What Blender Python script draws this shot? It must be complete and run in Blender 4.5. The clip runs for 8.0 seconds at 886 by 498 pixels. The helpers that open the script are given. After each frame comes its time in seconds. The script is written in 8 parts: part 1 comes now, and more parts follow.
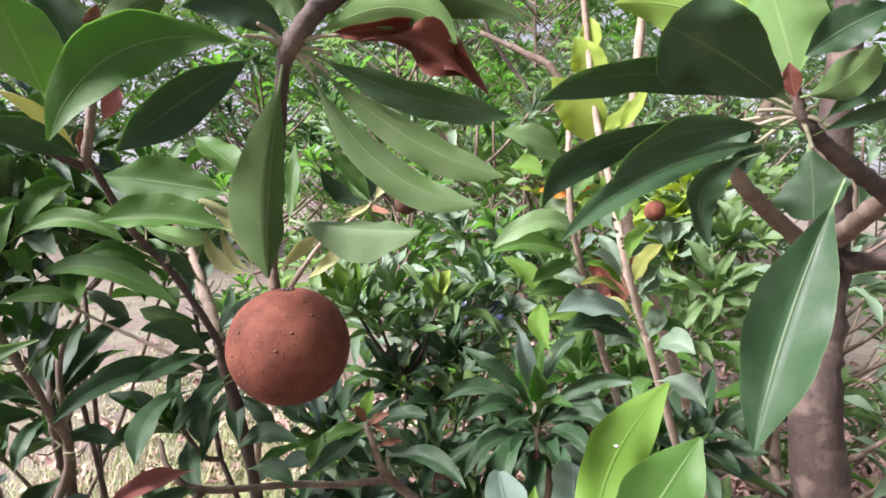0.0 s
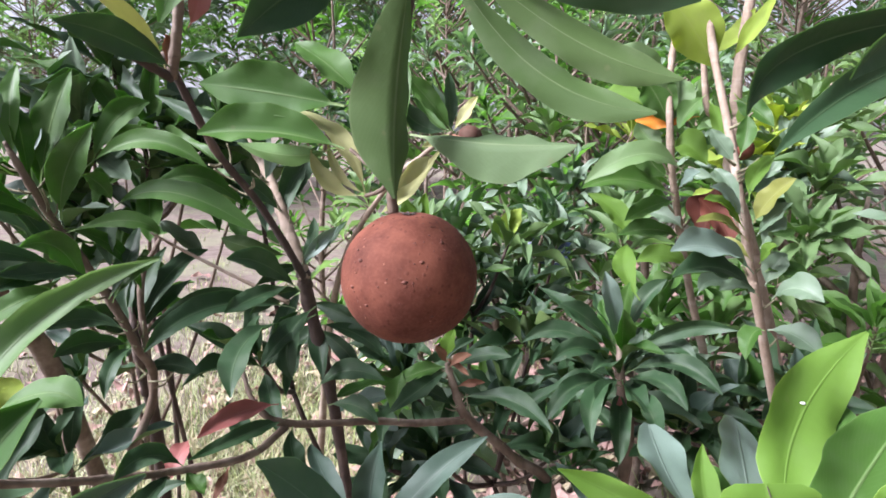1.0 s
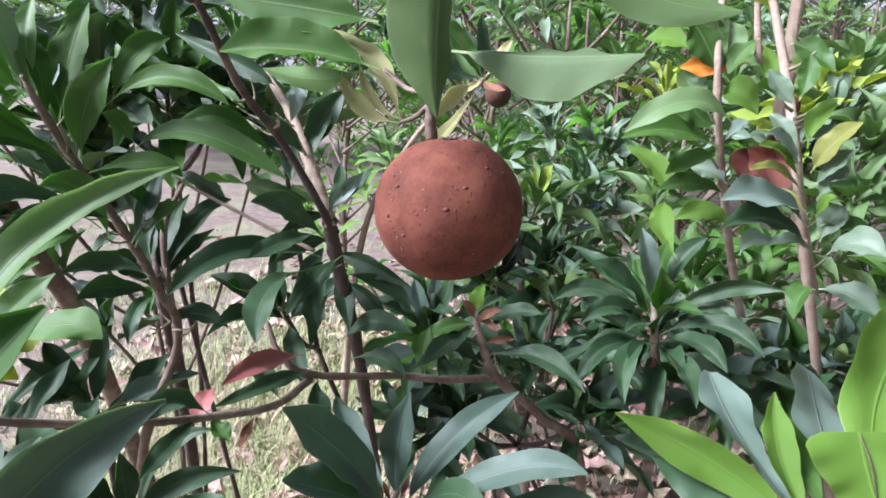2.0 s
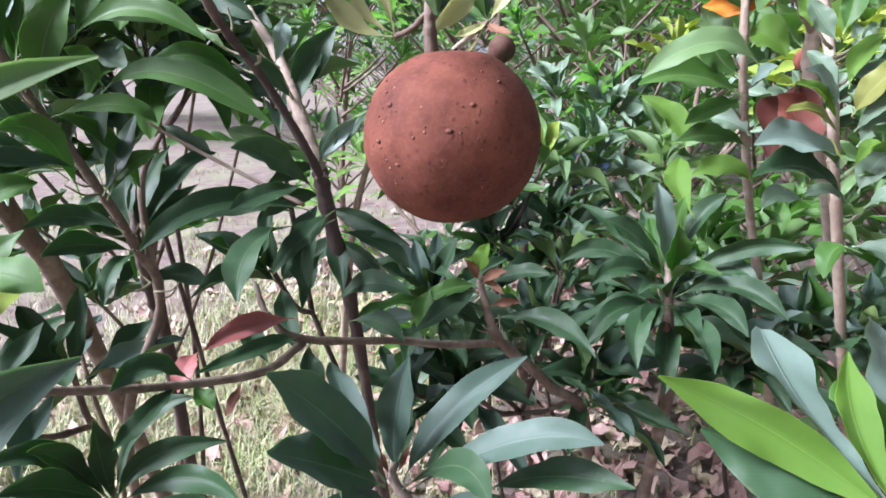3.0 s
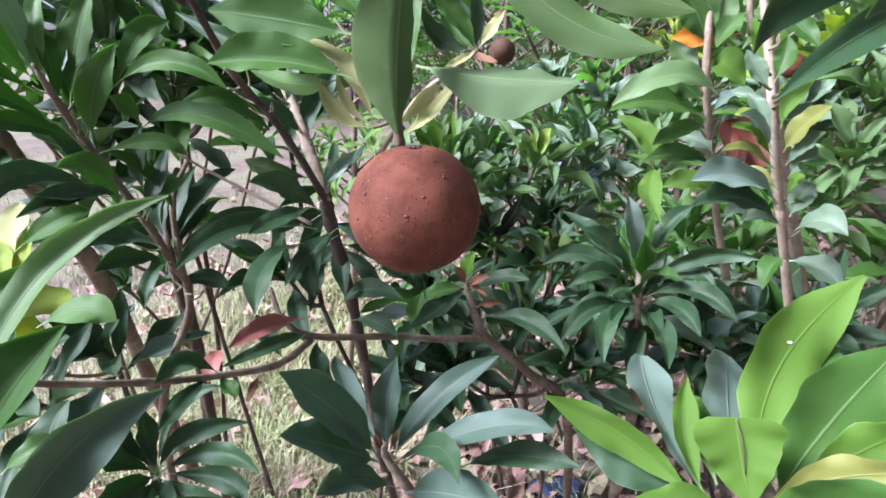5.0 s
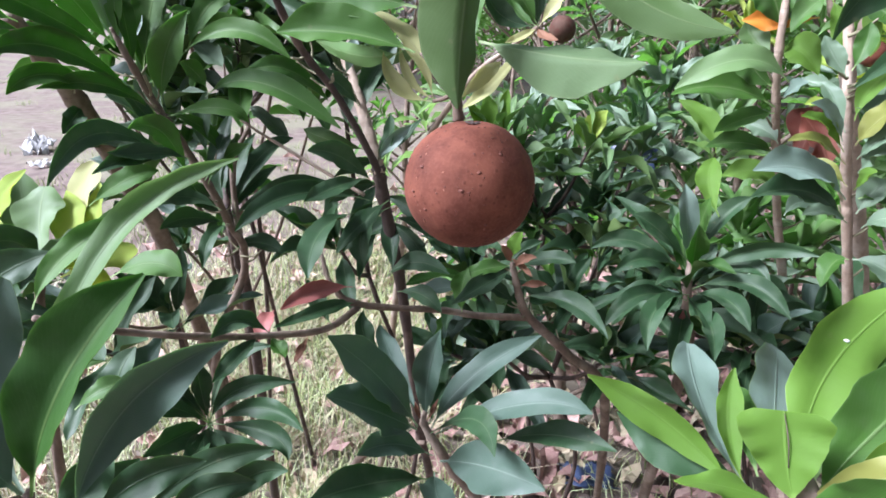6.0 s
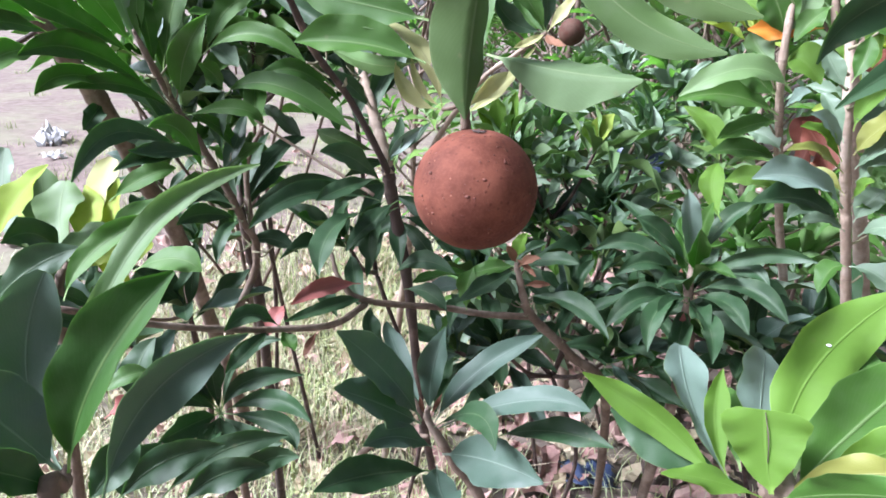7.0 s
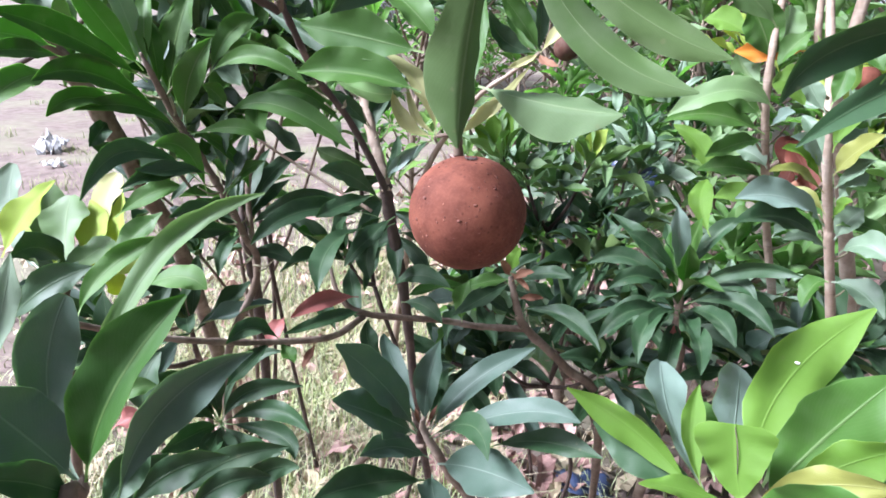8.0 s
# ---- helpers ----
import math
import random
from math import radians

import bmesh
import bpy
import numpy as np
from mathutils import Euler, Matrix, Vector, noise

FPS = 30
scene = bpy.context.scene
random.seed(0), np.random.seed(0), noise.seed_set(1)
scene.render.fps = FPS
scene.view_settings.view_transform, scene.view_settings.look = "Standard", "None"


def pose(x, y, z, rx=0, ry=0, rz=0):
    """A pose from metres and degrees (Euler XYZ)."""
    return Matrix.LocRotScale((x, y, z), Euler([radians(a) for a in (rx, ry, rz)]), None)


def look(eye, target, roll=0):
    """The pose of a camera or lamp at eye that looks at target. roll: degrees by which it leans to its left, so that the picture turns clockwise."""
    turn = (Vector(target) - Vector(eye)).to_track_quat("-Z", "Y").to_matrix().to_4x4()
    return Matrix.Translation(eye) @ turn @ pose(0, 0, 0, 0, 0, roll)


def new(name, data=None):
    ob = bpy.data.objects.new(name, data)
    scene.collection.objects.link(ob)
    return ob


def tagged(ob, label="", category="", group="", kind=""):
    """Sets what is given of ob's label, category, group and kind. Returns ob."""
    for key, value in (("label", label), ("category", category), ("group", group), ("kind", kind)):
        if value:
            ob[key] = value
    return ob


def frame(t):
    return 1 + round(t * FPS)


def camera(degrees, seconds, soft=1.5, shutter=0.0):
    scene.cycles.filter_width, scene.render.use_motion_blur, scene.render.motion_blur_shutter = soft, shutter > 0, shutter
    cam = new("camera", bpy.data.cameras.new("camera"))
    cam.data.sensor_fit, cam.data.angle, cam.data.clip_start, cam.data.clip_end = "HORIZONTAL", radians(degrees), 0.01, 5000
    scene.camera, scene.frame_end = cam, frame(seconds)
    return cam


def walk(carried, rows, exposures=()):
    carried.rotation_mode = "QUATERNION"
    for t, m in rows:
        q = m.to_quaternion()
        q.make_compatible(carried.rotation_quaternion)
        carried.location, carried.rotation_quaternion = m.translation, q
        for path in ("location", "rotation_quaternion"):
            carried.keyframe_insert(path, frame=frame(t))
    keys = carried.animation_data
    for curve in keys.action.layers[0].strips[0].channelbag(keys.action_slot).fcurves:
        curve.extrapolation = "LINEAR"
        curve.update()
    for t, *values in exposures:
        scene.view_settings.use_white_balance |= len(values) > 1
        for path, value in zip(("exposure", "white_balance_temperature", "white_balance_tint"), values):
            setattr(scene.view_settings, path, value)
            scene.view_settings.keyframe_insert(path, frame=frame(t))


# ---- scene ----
# ---- camera ----
cam = camera(75.5, 8.0, soft=1.7)
PATH = [
    (0, (0.003, 0.041, 0.915), (-0.002, 2.032, 0.726), 0.0),
    (0.5, (-0.031, 0.066, 0.91), (-0.115, 2.041, 0.611), 0.4),
    (1, (-0.047, 0.079, 0.9), (-0.187, 2.036, 0.514), 0.6),
    (1.5, (-0.054, 0.085, 0.89), (-0.228, 2.027, 0.441), 0.9),
    (2, (-0.058, 0.097, 0.878), (-0.264, 2.024, 0.386), 1.0),
    (2.2, (-0.063, 0.105, 0.873), (-0.274, 2.025, 0.352), 1.2),
    (3.3, (-0.061, 0.145, 0.854), (-0.255, 2.042, 0.25), 0.6),
    (3.5, (-0.055, 0.152, 0.856), (-0.232, 2.049, 0.248), 0.5),
    (4, (-0.045, 0.118, 0.891), (-0.198, 2.013, 0.27), 0.3),
    (4.2, (-0.044, 0.102, 0.907), (-0.2, 1.993, 0.274), 0.2),
    (5.3, (-0.029, 0.075, 0.911), (-0.336, 1.924, 0.214), 1.3),
    (5.5, (-0.036, 0.075, 0.908), (-0.38, 1.911, 0.193), 1.7),
    (6, (-0.034, 0.07, 0.911), (-0.429, 1.881, 0.16), 2.4),
    (6.5, (-0.036, 0.067, 0.916), (-0.448, 1.867, 0.149), 2.9),
    (7, (-0.031, 0.057, 0.919), (-0.447, 1.859, 0.158), 3.2),
    (7.5, (-0.027, 0.049, 0.926), (-0.443, 1.855, 0.174), 3.3),
    (8, (-0.026, 0.045, 0.932), (-0.44, 1.858, 0.196), 3.4),
]
walk(cam, [(t, look(eye, target, roll)) for t, eye, target, roll in PATH],
     exposures=[(0, 1.33, 6250, 23), (1.5, 1.20, 5750, 23), (2.2, 1.24, 5650, 23), (4, 1.42, 5550, 24), (5.5, 1.21, 5600, 20), (6.5, 1.38, 5600, 20), (8, 1.54, 5600, 21)])

# ---- sky, sun ----
world = bpy.data.worlds.new("sky")
scene.world = world
world.use_nodes = True
wn = world.node_tree
sky = wn.nodes.new("ShaderNodeTexSky")
sky.sky_type, sky.sun_disc = "NISHITA", False
SUN_UP, SUN_TURN = 43.0, 248.0          # degrees above the ground; compass turn of the sun
sky.sun_elevation, sky.sun_rotation = radians(SUN_UP), radians(SUN_TURN)
sky.air_density, sky.dust_density, sky.ozone_density = 0.8, 3.0, 0.0
grey = wn.nodes.new("ShaderNodeRGBToBW")
haze = wn.nodes.new("ShaderNodeMix")         # thin white cloud takes half the sky's colour away
haze.data_type = "RGBA"
haze.inputs[0].default_value = 0.8
wn.links.new(sky.outputs[0], grey.inputs[0])
wn.links.new(sky.outputs[0], haze.inputs[6])
wn.links.new(grey.outputs[0], haze.inputs[7])
wn.links.new(haze.outputs[2], wn.nodes["Background"].inputs[0])
wn.nodes["Background"].inputs[1].default_value = 0.115
sun_data = bpy.data.lights.new("sun", "SUN")
sun_data.energy, sun_data.angle, sun_data.color = 4.6, radians(20), (1.0, 0.985, 0.96)
sun = new("sun", sun_data)
a, e = radians(SUN_TURN), radians(SUN_UP)
sun.matrix_world = look(Vector((math.sin(a) * math.cos(e), math.cos(a) * math.cos(e), math.sin(e))) * 30, (0, 0, 0))

# ---- materials ----


def shader(name):
    m = bpy.data.materials.new(name)
    m.use_nodes = True
    nt = m.node_tree
    return m, nt, nt.nodes["Principled BSDF"], nt.nodes["Material Output"]


def node(nt, kind, links=(), **values):
    n = nt.nodes.new(kind)
    for key, value in values.items():
        if key == "operation":
            n.operation = value
        elif key == "blend":
            n.data_type, n.blend_type = "RGBA", value
        elif key == "noise_scale":
            n.inputs["Scale"].default_value = value
        elif key == "detail":
            n.inputs["Detail"].default_value = value
    for slot, src in links:
        if isinstance(src, (int, float, tuple)):
            n.inputs[slot].default_value = src
        else:
            nt.links.new(src, n.inputs[slot])
    return n


def ramp(nt, fac, stops):
    r = nt.nodes.new("ShaderNodeValToRGB")
    while len(r.color_ramp.elements) < len(stops):
        r.color_ramp.elements.new(0.5)
    for el, (p, c) in zip(r.color_ramp.elements, stops):
        el.position, el.color = p, (*c, 1) if len(c) == 3 else c
    nt.links.new(fac, r.inputs[0])
    return r.outputs[0]


def maths(nt, op, x, y=None, clamp=False):
    n = node(nt, "ShaderNodeMath", [(0, x)] + ([(1, y)] if y is not None else []), operation=op)
    n.use_clamp = clamp
    return n.outputs[0]


def blend(nt, fac, a, b, how="MIX"):
    n = nt.nodes.new("ShaderNodeMix")
    n.data_type, n.blend_type = "RGBA", how
    for slot, src in ((0, fac), (6, a), (7, b)):
        if isinstance(src, (int, float)):
            n.inputs[slot].default_value = src
        elif isinstance(src, tuple):
            n.inputs[slot].default_value = (*src, 1)
        else:
            nt.links.new(src, n.inputs[slot])
    return n.outputs[2]


def leaf_material(name, dark, light, rib, gloss, through_share, glow_colour, marks=0.30, shine=0.48):
    """Blade of a leaf: two greens by piece, pale midrib, faint side veins, blotches and specks; light passes through."""
    m, nt, bsdf, out = shader(name)
    uv = node(nt, "ShaderNodeUVMap").outputs[0]
    sep = node(nt, "ShaderNodeSeparateXYZ", [(0, uv)])
    across = maths(nt, "ABSOLUTE", maths(nt, "SUBTRACT", sep.outputs[0], 0.5))
    along = sep.outputs[1]
    info = nt.nodes.new("ShaderNodeObjectInfo")
    geo = nt.nodes.new("ShaderNodeNewGeometry")
    pick = maths(nt, "FRACT", maths(nt, "ADD", info.outputs["Random"], geo.outputs["Random Per Island"]))
    place = geo.outputs["Position"]
    broad = node(nt, "ShaderNodeTexNoise", [("Vector", place)], noise_scale=28.0, detail=3.0)
    fine = node(nt, "ShaderNodeTexNoise", [("Vector", place)], noise_scale=330.0, detail=5.0)
    tone = maths(nt, "ADD", maths(nt, "MULTIPLY", pick, 0.65), maths(nt, "MULTIPLY", broad.outputs[0], 0.6))
    tone = maths(nt, "SUBTRACT", tone, 0.08, clamp=True)
    colour = blend(nt, tone, dark, light)
    colour = blend(nt, maths(nt, "MULTIPLY", fine.outputs[0], 0.22), colour, tuple(0.45 * c for c in light), "MIX")
    # side veins run out from the midrib at a slant
    slant = maths(nt, "SUBTRACT", maths(nt, "MULTIPLY", along, 190.0), maths(nt, "MULTIPLY", across, 120.0))
    veins = maths(nt, "POWER", maths(nt, "ADD", maths(nt, "MULTIPLY", maths(nt, "SINE", slant), 0.5), 0.5), 5.0)
    colour = blend(nt, maths(nt, "MULTIPLY", veins, 0.035), colour, rib)
    spot = node(nt, "ShaderNodeTexVoronoi", [("Vector", place)], noise_scale=95.0)
    specks = ramp(nt, spot.outputs["Distance"], [(0.0, (1, 1, 1)), (0.10, (0.7, 0.7, 0.7)), (0.16, (0, 0, 0))])
    rare = maths(nt, "GREATER_THAN", node(nt, "ShaderNodeTexNoise", [("Vector", place)], noise_scale=60.0).outputs[0], 0.60)
    speck = maths(nt, "MULTIPLY", maths(nt, "MULTIPLY", specks, rare), marks)
    colour = blend(nt, speck, colour, (0.22, 0.20, 0.10))
    dusty = node(nt, "ShaderNodeTexNoise", [("Vector", place)], noise_scale=48.0, detail=6.0)
    dust = ramp(nt, dusty.outputs[0], [(0.50, (0, 0, 0)), (0.74, (0.20, 0.20, 0.20))])
    colour = blend(nt, dust, colour, tuple(0.55 * c + 0.09 for c in rib))
    midrib = ramp(nt, across, [(0.0, (1, 1, 1)), (0.011, (0.8, 0.8, 0.8)), (0.024, (0, 0, 0))])
    stalk = ramp(nt, along, [(0.0, (1, 1, 1)), (0.08, (0.9, 0.9, 0.9)), (0.13, (0, 0, 0))])
    line = maths(nt, "MAXIMUM", maths(nt, "MULTIPLY", midrib, maths(nt, "SUBTRACT", 0.62, maths(nt, "MULTIPLY", along, 0.40))), stalk)
    colour = blend(nt, line, colour, rib)
    rim = ramp(nt, across, [(0.478, (0, 0, 0)), (0.497, (0.28, 0.28, 0.28))])
    colour = blend(nt, rim, colour, rib)
    nt.links.new(colour, bsdf.inputs["Base Color"])
    rough = maths(nt, "ADD", maths(nt, "MULTIPLY", dusty.outputs[0], 0.50), gloss - 0.12)
    nt.links.new(rough, bsdf.inputs["Roughness"])
    bsdf.inputs["Specular IOR Level"].default_value = shine if gloss < 0.5 else 0.28
    height = maths(nt, "ADD", maths(nt, "MULTIPLY", veins, 0.035), maths(nt, "MULTIPLY", fine.outputs[0], 0.6))
    height = maths(nt, "ADD", height, maths(nt, "MULTIPLY", midrib, 0.9))
    height = maths(nt, "ADD", height, maths(nt, "MULTIPLY", dusty.outputs[0], 1.6))
    bump = node(nt, "ShaderNodeBump", [("Height", height), ("Strength", 0.5), ("Distance", 0.0006)])
    nt.links.new(bump.outputs[0], bsdf.inputs["Normal"])
    lit = nt.nodes.new("ShaderNodeBsdfTranslucent")
    nt.links.new(blend(nt, 0.6, colour, glow_colour), lit.inputs[0])
    mix = node(nt, "ShaderNodeMixShader", [(0, through_share), (1, bsdf.outputs[0]), (2, lit.outputs[0])])
    nt.links.new(mix.outputs[0], out.inputs[0])
    return m


LEAF_KINDS = {
    "mature": (leaf_material("leaf_mature", (0.012, 0.038, 0.012), (0.036, 0.090, 0.032), (0.17, 0.25, 0.11), 0.45, 0.22, (0.11, 0.38, 0.03)),
               leaf_material("leaf_mature_under", (0.050, 0.100, 0.026), (0.092, 0.155, 0.046), (0.24, 0.31, 0.15), 0.55, 0.24, (0.19, 0.40, 0.05))),
    "fresh": (leaf_material("leaf_fresh", (0.040, 0.112, 0.015), (0.092, 0.205, 0.034), (0.34, 0.46, 0.20), 0.45, 0.42, (0.20, 0.55, 0.05)),
              leaf_material("leaf_fresh_under", (0.10, 0.21, 0.06), (0.17, 0.30, 0.09), (0.34, 0.44, 0.20), 0.55, 0.32, (0.20, 0.46, 0.06))),
    "lime": (leaf_material("leaf_lime", (0.088, 0.182, 0.022), (0.155, 0.285, 0.044), (0.20, 0.33, 0.07), 0.54, 0.46, (0.42, 0.62, 0.06), 0.2),
             leaf_material("leaf_lime_under", (0.20, 0.38, 0.05), (0.31, 0.48, 0.09), (0.45, 0.56, 0.22), 0.55, 0.38, (0.50, 0.66, 0.08), 0.2)),
    "spring": (leaf_material("leaf_spring", (0.085, 0.165, 0.050), (0.170, 0.275, 0.105), (0.32, 0.42, 0.20), 0.46, 0.42, (0.34, 0.60, 0.13), 0.25, 0.6),
               leaf_material("leaf_spring_under", (0.15, 0.28, 0.08), (0.24, 0.38, 0.14), (0.38, 0.48, 0.24), 0.55, 0.34, (0.36, 0.58, 0.12))),
    "yellow": (leaf_material("leaf_yellow", (0.33, 0.46, 0.070), (0.52, 0.62, 0.16), (0.46, 0.52, 0.18), 0.52, 0.60, (0.62, 0.78, 0.10), 0.2),
               leaf_material("leaf_yellow_under", (0.32, 0.45, 0.08), (0.48, 0.57, 0.14), (0.60, 0.64, 0.25), 0.55, 0.42, (0.72, 0.74, 0.08), 0.2)),
    # satin: the sky's gloss on the blades is mixed into the base colour
    "satin": (leaf_material("leaf_painted_satin", (0.10, 0.172, 0.098), (0.185, 0.265, 0.165), (0.34, 0.42, 0.30), 0.44, 0.26, (0.20, 0.48, 0.06), 0.25, 0.65),
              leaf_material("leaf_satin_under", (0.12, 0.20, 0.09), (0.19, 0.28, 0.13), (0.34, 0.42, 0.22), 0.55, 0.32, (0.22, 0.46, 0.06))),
    # sheen: reflected sky is put into the pale base colour
    "sheen": (leaf_material("leaf_painted_sheen", (0.13, 0.205, 0.155), (0.20, 0.280, 0.225), (0.32, 0.40, 0.32), 0.44, 0.24, (0.22, 0.48, 0.12), 0.3, 0.6),
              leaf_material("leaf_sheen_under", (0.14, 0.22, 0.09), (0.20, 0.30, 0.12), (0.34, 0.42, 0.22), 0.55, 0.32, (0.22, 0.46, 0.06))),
    "deep": (leaf_material("leaf_deep", (0.022, 0.075, 0.009), (0.048, 0.125, 0.016), (0.22, 0.33, 0.10), 0.50, 0.30, (0.12, 0.42, 0.02), 0.3, 0.30),
             leaf_material("leaf_deep_under", (0.13, 0.21, 0.06), (0.20, 0.29, 0.10), (0.30, 0.38, 0.16), 0.55, 0.32, (0.2, 0.42, 0.05))),
    # blue: sky sheen on dark leaves, carried as a bluish base colour
    "blue": (leaf_material("leaf_blue_sheen", (0.038, 0.076, 0.051), (0.077, 0.130, 0.092), (0.22, 0.29, 0.22), 0.48, 0.24, (0.15, 0.40, 0.06), 0.25, 0.6),
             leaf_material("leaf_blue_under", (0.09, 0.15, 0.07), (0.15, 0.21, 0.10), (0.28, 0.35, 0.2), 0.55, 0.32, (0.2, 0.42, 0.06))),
    "olive": (leaf_material("leaf_olive", (0.16, 0.20, 0.040), (0.30, 0.31, 0.075), (0.40, 0.40, 0.18), 0.42, 0.35, (0.42, 0.44, 0.06)),
              leaf_material("leaf_olive_under", (0.20, 0.24, 0.07), (0.32, 0.34, 0.11), (0.40, 0.40, 0.20), 0.55, 0.35, (0.42, 0.44, 0.08))),
    "pale": (leaf_material("leaf_pale", (0.42, 0.44, 0.18), (0.58, 0.58, 0.28), (0.50, 0.50, 0.30), 0.5, 0.35, (0.6, 0.62, 0.22)),
             leaf_material("leaf_pale_under", (0.36, 0.40, 0.16), (0.50, 0.52, 0.25), (0.50, 0.50, 0.30), 0.55, 0.35, (0.6, 0.62, 0.22))),
    "red": (leaf_material("leaf_red", (0.25, 0.080, 0.070), (0.44, 0.17, 0.14), (0.42, 0.20, 0.15), 0.42, 0.25, (0.55, 0.08, 0.05)),
            leaf_material("leaf_red_under", (0.22, 0.06, 0.05), (0.46, 0.18, 0.14), (0.45, 0.24, 0.18), 0.55, 0.25, (0.55, 0.12, 0.08))),
    "curled": (leaf_material("leaf_curled", (0.070, 0.020, 0.013), (0.19, 0.060, 0.038), (0.34, 0.16, 0.11), 0.5, 0.2, (0.45, 0.09, 0.04), 0.7),
               leaf_material("leaf_curled_under", (0.10, 0.036, 0.026), (0.24, 0.095, 0.065), (0.36, 0.2, 0.15), 0.55, 0.2, (0.45, 0.11, 0.06), 0.7)),
    "orange": (leaf_material("leaf_orange", (0.72, 0.20, 0.02), (0.80, 0.42, 0.05), (0.7, 0.4, 0.1), 0.45, 0.4, (0.9, 0.4, 0.03)),
               leaf_material("leaf_orange_under", (0.72, 0.24, 0.03), (0.80, 0.44, 0.06), (0.7, 0.4, 0.1), 0.55, 0.4, (0.9, 0.4, 0.04))),
    "dry": (leaf_material("leaf_dry", (0.11, 0.045, 0.028), (0.28, 0.145, 0.085), (0.30, 0.18, 0.10), 0.65, 0.15, (0.4, 0.15, 0.06), 0.8),
            leaf_material("leaf_dry_under", (0.16, 0.08, 0.05), (0.34, 0.20, 0.12), (0.32, 0.2, 0.12), 0.7, 0.15, (0.4, 0.15, 0.06), 0.8)),
}


def bark_material(name, dark, light, lichen, green=0.0):
    m, nt, bsdf, out = shader(name)
    place = nt.nodes.new("ShaderNodeNewGeometry").outputs["Position"]
    stretch = node(nt, "ShaderNodeMapping", [("Vector", place), ("Scale", (1.0, 1.0, 0.35))]).outputs[0]
    rough = node(nt, "ShaderNodeTexNoise", [("Vector", stretch)], noise_scale=190.0, detail=6.0)
    broad = node(nt, "ShaderNodeTexNoise", [("Vector", place)], noise_scale=32.0, detail=3.0)
    rings = node(nt, "ShaderNodeTexNoise", [("Vector", node(nt, "ShaderNodeMapping", [("Vector", place), ("Scale", (0.2, 0.2, 2.2))]).outputs[0])], noise_scale=150.0, detail=3.0)
    colour = blend(nt, rough.outputs[0], dark, light)
    colour = blend(nt, ramp(nt, broad.outputs[0], [(0.50, (0, 0, 0)), (0.66, (0.75, 0.75, 0.75))]), colour, lichen)
    colour = blend(nt, ramp(nt, rings.outputs[0], [(0.60, (0, 0, 0)), (0.74, (0.3, 0.3, 0.3))]), colour, tuple(0.5 * c for c in dark))
    nt.links.new(colour, bsdf.inputs["Base Color"])
    bsdf.inputs["Roughness"].default_value = 0.8
    height = maths(nt, "ADD", rough.outputs[0], maths(nt, "MULTIPLY", rings.outputs[0], 0.7))
    bump = node(nt, "ShaderNodeBump", [("Height", height), ("Strength", 0.8), ("Distance", 0.0015)])
    nt.links.new(bump.outputs[0], bsdf.inputs["Normal"])
    return m


BARK = bark_material("bark_brown", (0.068, 0.045, 0.030), (0.185, 0.135, 0.096), (0.27, 0.215, 0.168))
# darker copy of the brown bark; shade on the stems is in its colour
BARK_DARK_SHADED = bark_material("bark_dark_shaded", (0.022, 0.015, 0.012), (0.080, 0.052, 0.040), (0.16, 0.115, 0.09))
BARK_PALE = bark_material("bark_pale", (0.18, 0.130, 0.090), (0.39, 0.305, 0.23), (0.46, 0.385, 0.31))
TWIG = bark_material("bark_green_twig", (0.10, 0.10, 0.05), (0.24, 0.22, 0.13), (0.34, 0.31, 0.22))


